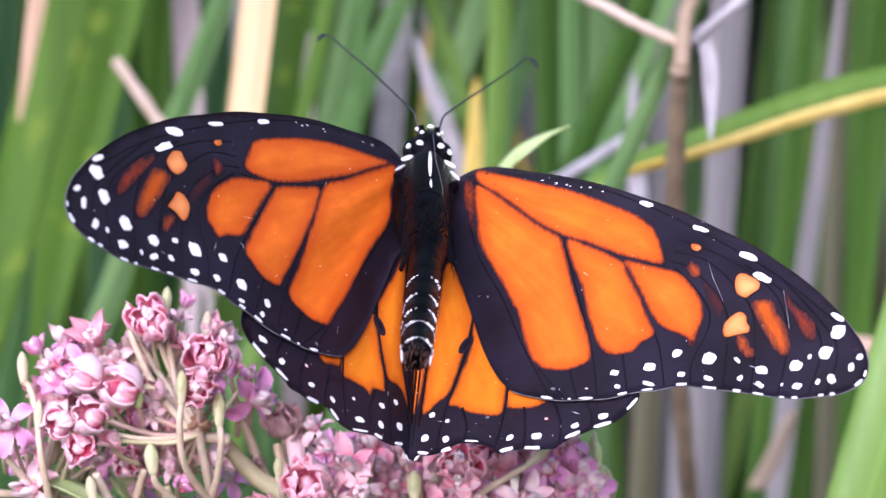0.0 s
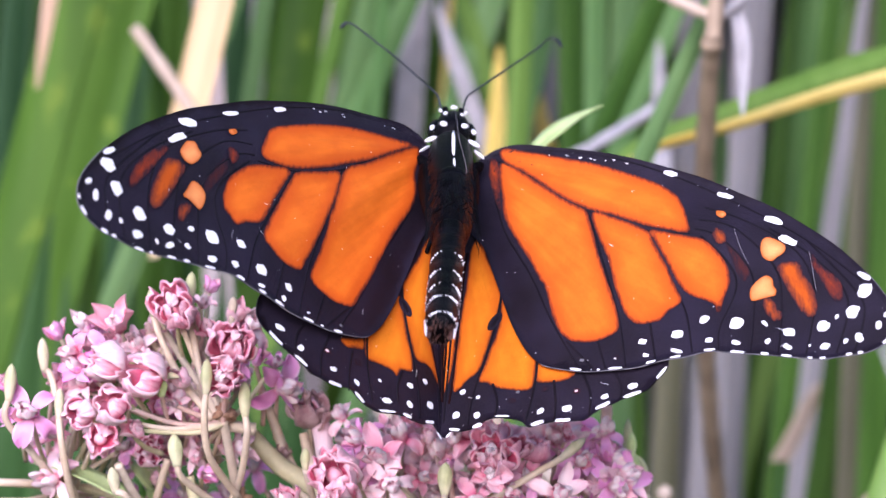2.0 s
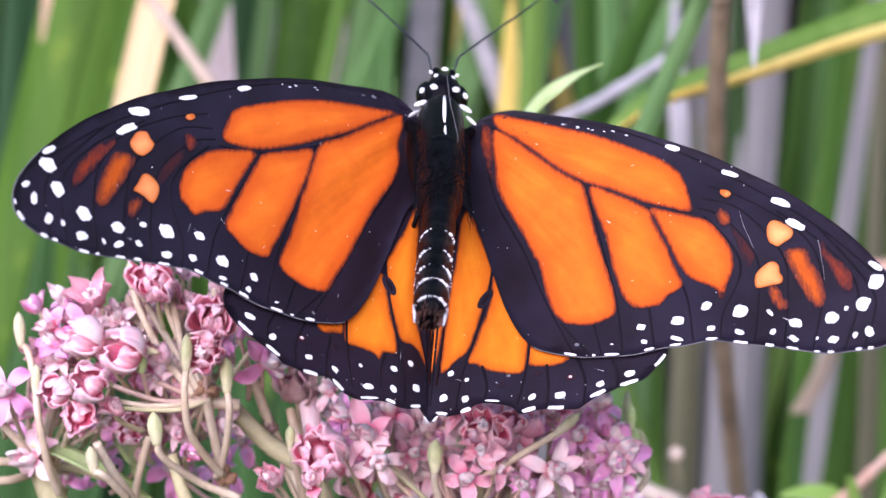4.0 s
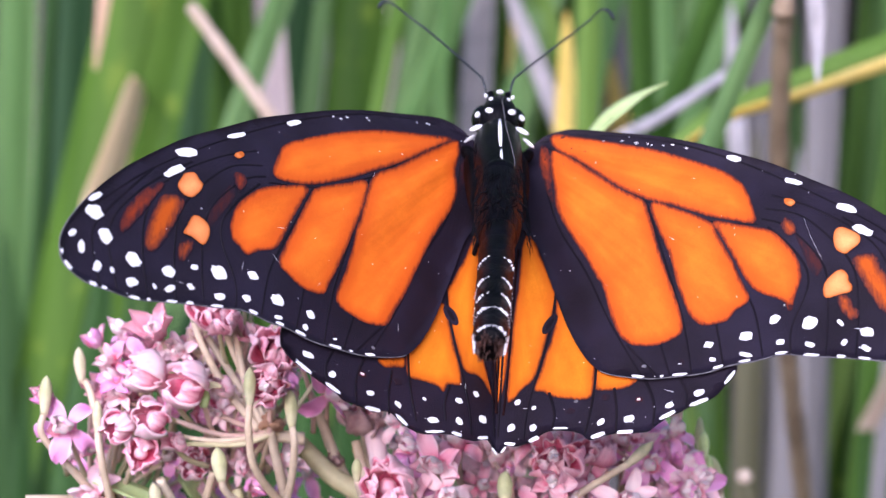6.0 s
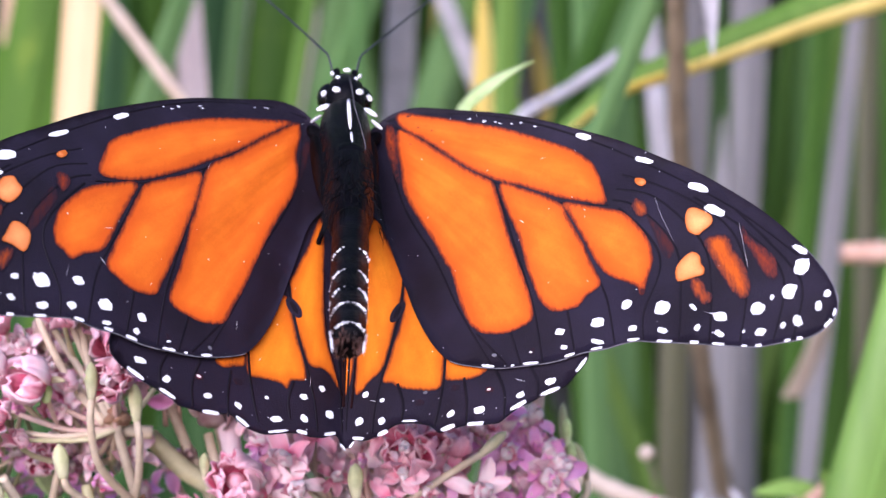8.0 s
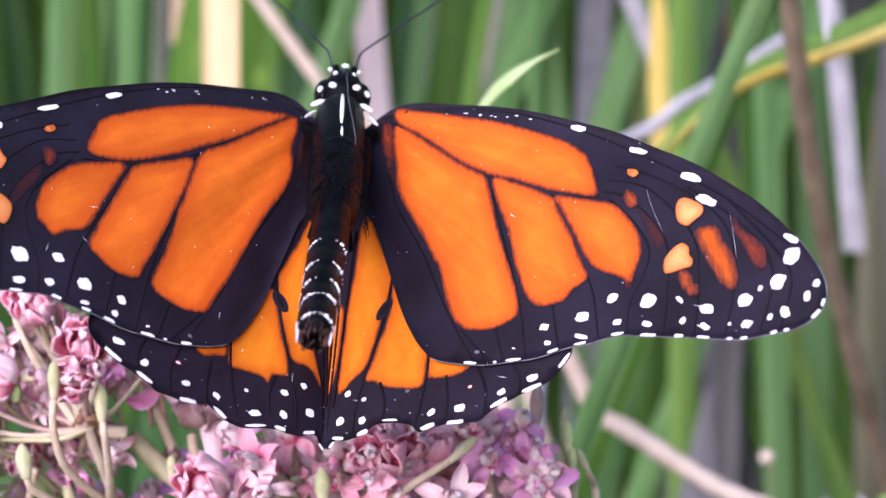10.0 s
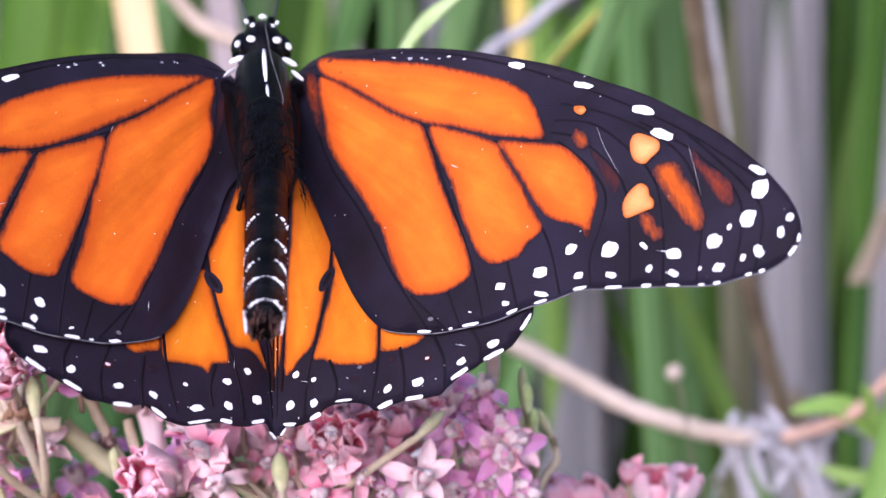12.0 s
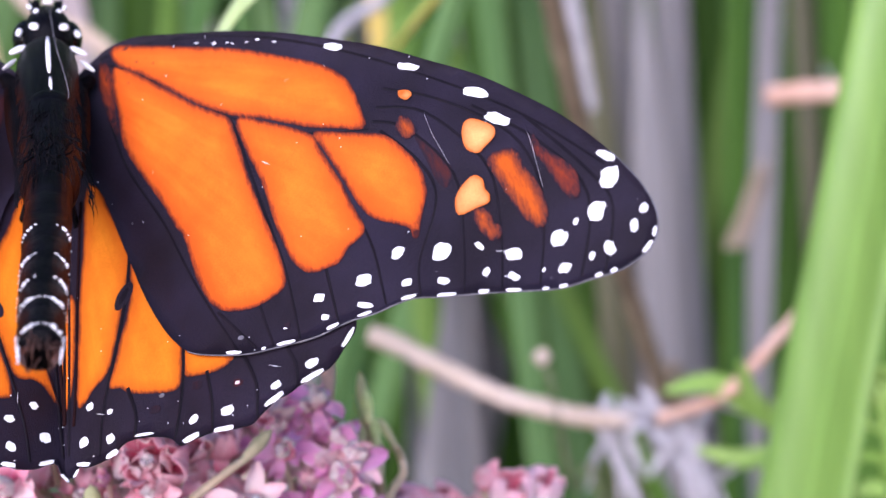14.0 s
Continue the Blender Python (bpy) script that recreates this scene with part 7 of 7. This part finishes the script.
# slanting and broken leaves between the near stems and the field
slant_rng = random.Random(78)
for k in range(30):
    y = slant_rng.uniform(.26, .5)
    x, z = slant_rng.uniform(-1, 1) * (.05 + .25 * y), slant_rng.uniform(-.1, .12)
    m, label = slant_rng.choice(((M_REED, "slanting green reed leaf"), (M_REEDDARK, "slanting dark green reed leaf"), (M_GREY, "broken grey reed leaf"), (M_REEDBRIGHT, "slanting light green reed leaf"), (M_DEADWHITE, "bleached broken reed leaf")))
    if x < .02 and m in (M_GREY, M_DEADWHITE):
        m, label = M_REEDPALE, "slanting pale green reed leaf"
    short = m in (M_GREY, M_DEADWHITE)
    reed("reed_leaf", *at(z, x, y, slant_rng.gauss(.05, .2) if short else slant_rng.gauss(.08, .18), zt=(z + slant_rng.uniform(.0, .1)) if short else .5), slant_rng.uniform(.003, .0085), m, label, bow=slant_rng.uniform(-.04, .04), turn=slant_rng.uniform(-.6, .6), taper=.12 if short else .35)

# the mass of reeds, clump by clump
field_rng = random.Random(42)
TONES = [(M_REED, .36), (M_REEDLUSH, .12), (M_REEDTEAL, .08), (M_REEDDARK, .03), (M_OLIVE, .07), (M_REEDPALE, .20), (M_GREY, .14)]


def tone():
    q = field_rng.random()
    for m, share in TONES:
        q -= share
        if q < 0:
            return m
    return M_REED


for k in range(90):
    depth = .46 + .9 * (k / 90) ** 1.1 + field_rng.uniform(-.03, .03)
    cx = field_rng.uniform(-1, 1) * (.07 + .34 * depth)
    clump = tagged(new("reed_clump"), "clump of tall upright green and withered reed leaves", "reeds", "reed clumps")
    clump.location = (cx, depth, GROUND)
    clump.empty_display_size = .05
    for j in range(7):
        m = tone()
        if m is M_GREY and (cx < .03 * depth or depth < .72):
            m = M_REED
        dx, dy = field_rng.uniform(-.07, .07), field_rng.uniform(-.05, .05)
        lean = field_rng.gauss(0.04, .14)
        h = field_rng.uniform(1.15, 1.9)
        part("leaf", reed_mesh(bmesh.new(), (dx, dy, 0), (dx + lean * h, dy + field_rng.uniform(-.03, .03), h), field_rng.uniform(.006, .019) * (.7 + .6 * depth), field_rng.uniform(-.03, .03), field_rng.uniform(-.5, .5), field_rng.uniform(-.3, .3), .35, 14), m, clump)
for m, count, seed_no in ((M_REEDDARK, 160, 1), (M_REED, 560, 2), (M_GREY, 210, 3), (M_REEDPALE, 340, 4)):
    r = random.Random(seed_no)
    bm = bmesh.new()
    for i in range(count):
        y = r.uniform(1.25, 4.2)
        x = r.uniform(-1, 1) * (.25 + .5 * y)
        h = r.uniform(1.6, 2.5)
        reed_mesh(bm, (x, y, GROUND), (x + r.gauss(0, .12), y + r.uniform(-.1, .1), GROUND + h), r.uniform(.014, .03), r.uniform(-.05, .05), r.uniform(-.6, .6), r.uniform(-.3, .3), .35, 7)
    tagged(part("far_reeds", bm, m), "dense far stand of tall reeds", "reeds", kind="stuff")
# the stand goes on to both sides
for m, count, seed_no in ((M_REEDDARK, 420, 11), (M_REED, 640, 12), (M_GREY, 160, 13), (M_TAN, 60, 14)):
    r = random.Random(seed_no)
    bm = bmesh.new()
    for i in range(count):
        y = r.uniform(.5, 4.2)
        x = r.choice((-1, 1)) * r.uniform(.25 + .45 * y, 3.2)
        h = r.uniform(1.3, 2.4)
        reed_mesh(bm, (x, y, GROUND), (x + r.gauss(.05, .15), y + r.uniform(-.1, .1), GROUND + h), r.uniform(.012, .028), r.uniform(-.06, .06), r.uniform(-.8, .8), r.uniform(-.3, .3), .35, 7)
    tagged(part("far_reeds", bm, m), "dense stand of tall reeds", "reeds", kind="stuff")


# ---- what moves ----
SWAY = [(0, 1.79, 2.6, 0.0, 0.0), (0.5, 3.23, -10.9, 0.0, 0.0), (1, 1.1, 4.6, 0.0, 0.0), (1.5, 0.96, 6.0, 0.0, 0.0), (2, 0.83, 9.2, 0.0, 0.0), (4.5, 0.07, 11.1, 0.0, 0.0), (5, -0.07, 13.8, 0.0, 0.0), (5.5, -0.18, -17.8, 62.0, 73.0), (6, -0.55, -6.5, 66.0, 67.0), (6.5, -0.41, -11.6, 50.0, 70.0), (7, -0.57, 1.2, 50.0, 58.0), (7.5, 0.1, 5.7, 0.0, 0.0), (8, 0.18, 3.2, 0.0, 0.0), (10.5, 0.28, -2.2, 0.0, 0.0), (11, 0.52, -2.6, 0.0, 0.0), (12, 0.98, -7.9, 0.0, 0.0), (13, 0.98, -7.9, 0.0, 0.0), (14, 0.98, -7.9, 0.0, 0.0)]
FLIGHT = [
    (0, -0.0061, -0.01491, 0.00208, -40.35, 6.5, 3.52, 39.41, 28.49, 0, 0),
    (0.5, -0.00523, -0.01286, 0.00207, -40, 6.5, 4.87, 40.71, 26.98, 0, 0),
    (1, -0.00634, -0.01242, 0.0028, -41.42, 5.81, 3.16, 36.69, 28.98, -0, 0.02),
    (1.5, -0.00611, -0.01111, 0.00273, -41.32, 4.36, 2.09, 38.85, 26.7, -0, -0.52),
    (2, -0.00645, -0.00913, 0.00314, -42.01, 4.24, 1.88, 37.97, 28.72, -2.32, -0.4),
    (2.2, -0.00627, -0.00957, 0.00266, -41.03, 4.62, 1.86, 37.73, 27.96, -2.18, -0.52),
    (4.3, -0.00629, -0.0103, 0.00303, -41.25, 5.58, 3.75, 30.82, 28.05, -0.67, 0),
    (4.5, -0.00649, -0.01011, 0.00308, -41.71, 5.52, 3.93, 30.68, 29.77, -0.79, -0.07),
    (5, -0.00651, -0.00953, 0.00289, -41.69, 5.35, 3.41, 32.72, 28.44, -1.05, -0.2),
    (5.5, -0.00654, -0.00938, 0.00285, -41.18, 4.16, 2.51, 31.23, 27.49, -0.61, -0.18),
    (6, -0.0068, -0.0098, 0.00301, -41.26, 3.75, 2.4, 31.1, 28.91, -0.51, -0.05),
    (6.5, -0.00662, -0.00993, 0.003, -40.82, 4.43, 3.89, 29.42, 29.65, -0.6, -0.01),
    (7, -0.00655, -0.00967, 0.00307, -41.73, 3.82, 3.77, 31.41, 30.38, -0.25, -0.06),
    (7.5, -0.00664, -0.0098, 0.00313, -41.57, 3.45, 3.27, 30.83, 29.15, -0.11, -0.11),
    (8, -0.00635, -0.0113, 0.00317, -40.42, 5.65, 7.66, 24.99, 32.78, -0.68, 0.25),
    (8.2, -0.00623, -0.01147, 0.00319, -40.49, 5.32, 7.73, 25.47, 31.83, -0.95, 0.22),
    (10.3, -0.00332, -0.00976, 0.00306, -41.79, 6.85, 13.33, 28.97, 35.33, 0.4, 0.4),
    (10.5, -0.00372, -0.01016, 0.00298, -41.01, 7.28, 13.6, 25.91, 37.26, -0.27, 0.4),
    (11, -0.00478, -0.00957, 0.00317, -41.24, 5.45, 10.87, 26.72, 35.94, -0.24, 0),
    (11.5, -0.00503, -0.00905, 0.00305, -40.82, 5.16, 9.7, 26.75, 35.03, -0.17, 0.19),
    (12, -0.00494, -0.00891, 0.00343, -42.52, 5.65, 10.69, 26.01, 36.16, -0.22, 0),
    (12.5, -0.00478, -0.01257, 0.00335, -42.56, 5.77, 11.23, 26.44, 33.98, 0, 0.12),
    (13, -0.00464, -0.01248, 0.00388, -43.57, 5.55, 11.34, 25.42, 33.59, 0, 0.25),
    (13.5, -0.00504, -0.0125, 0.00378, -43.41, 5.41, 11.79, 24.78, 34.82, 0, 0.28),
    (14, -0.00476, -0.0121, 0.00357, -43.18, 6.66, 11.38, 24.47, 36.44, 0, 0.24),
]


def motions():
    walk(butterfly, [(row[0], pose(*row[1:7])) for row in FLIGHT])
    for (pair, side), ob in wings.items():
        rows = []
        for t, x, y, z, a, b, c, left, right, hind_left, hind_right in FLIGHT:
            swing = -right - (hind_right if pair == "hind" else 0) if side > 0 else left + (hind_left if pair == "hind" else 0)
            rows.append((t, pose(HINGE[0] * MM * side, HINGE[1] * MM, HINGE[2] * MM, 0, 0, swing) @ pose(0, 0, 0, TILT)))
        walk(ob, rows)
    walk(right_reed, [(t, Matrix.Translation(right_reed.location) @ pose(0, 0, 0, 0, lean)) for t, lean in ((0, -.29), (.5, -.22), (1, .06), (1.5, -.34), (2, -.19), (4.3, -.1), (6.5, -.25), (7, -.34), (7.5, -.19), (8, -.31), (9.5, -.2), (12, -.14), (12.5, 0), (13, .13), (13.5, -.07), (14, .0))])
    walk(tan_reed, [(t, Matrix.Translation(tan_reed.location) @ pose(0, 0, 0, 0, sway)) for t, sway, bend, twist, back in SWAY])
    walk(tan_blade, [(t, pose(0, 0, 1.012, -back, bend) @ pose(0, 0, 0, 0, 0, twist)) for t, sway, bend, twist, back in SWAY])


cam.data.dof.focus_object = thorax
motions()
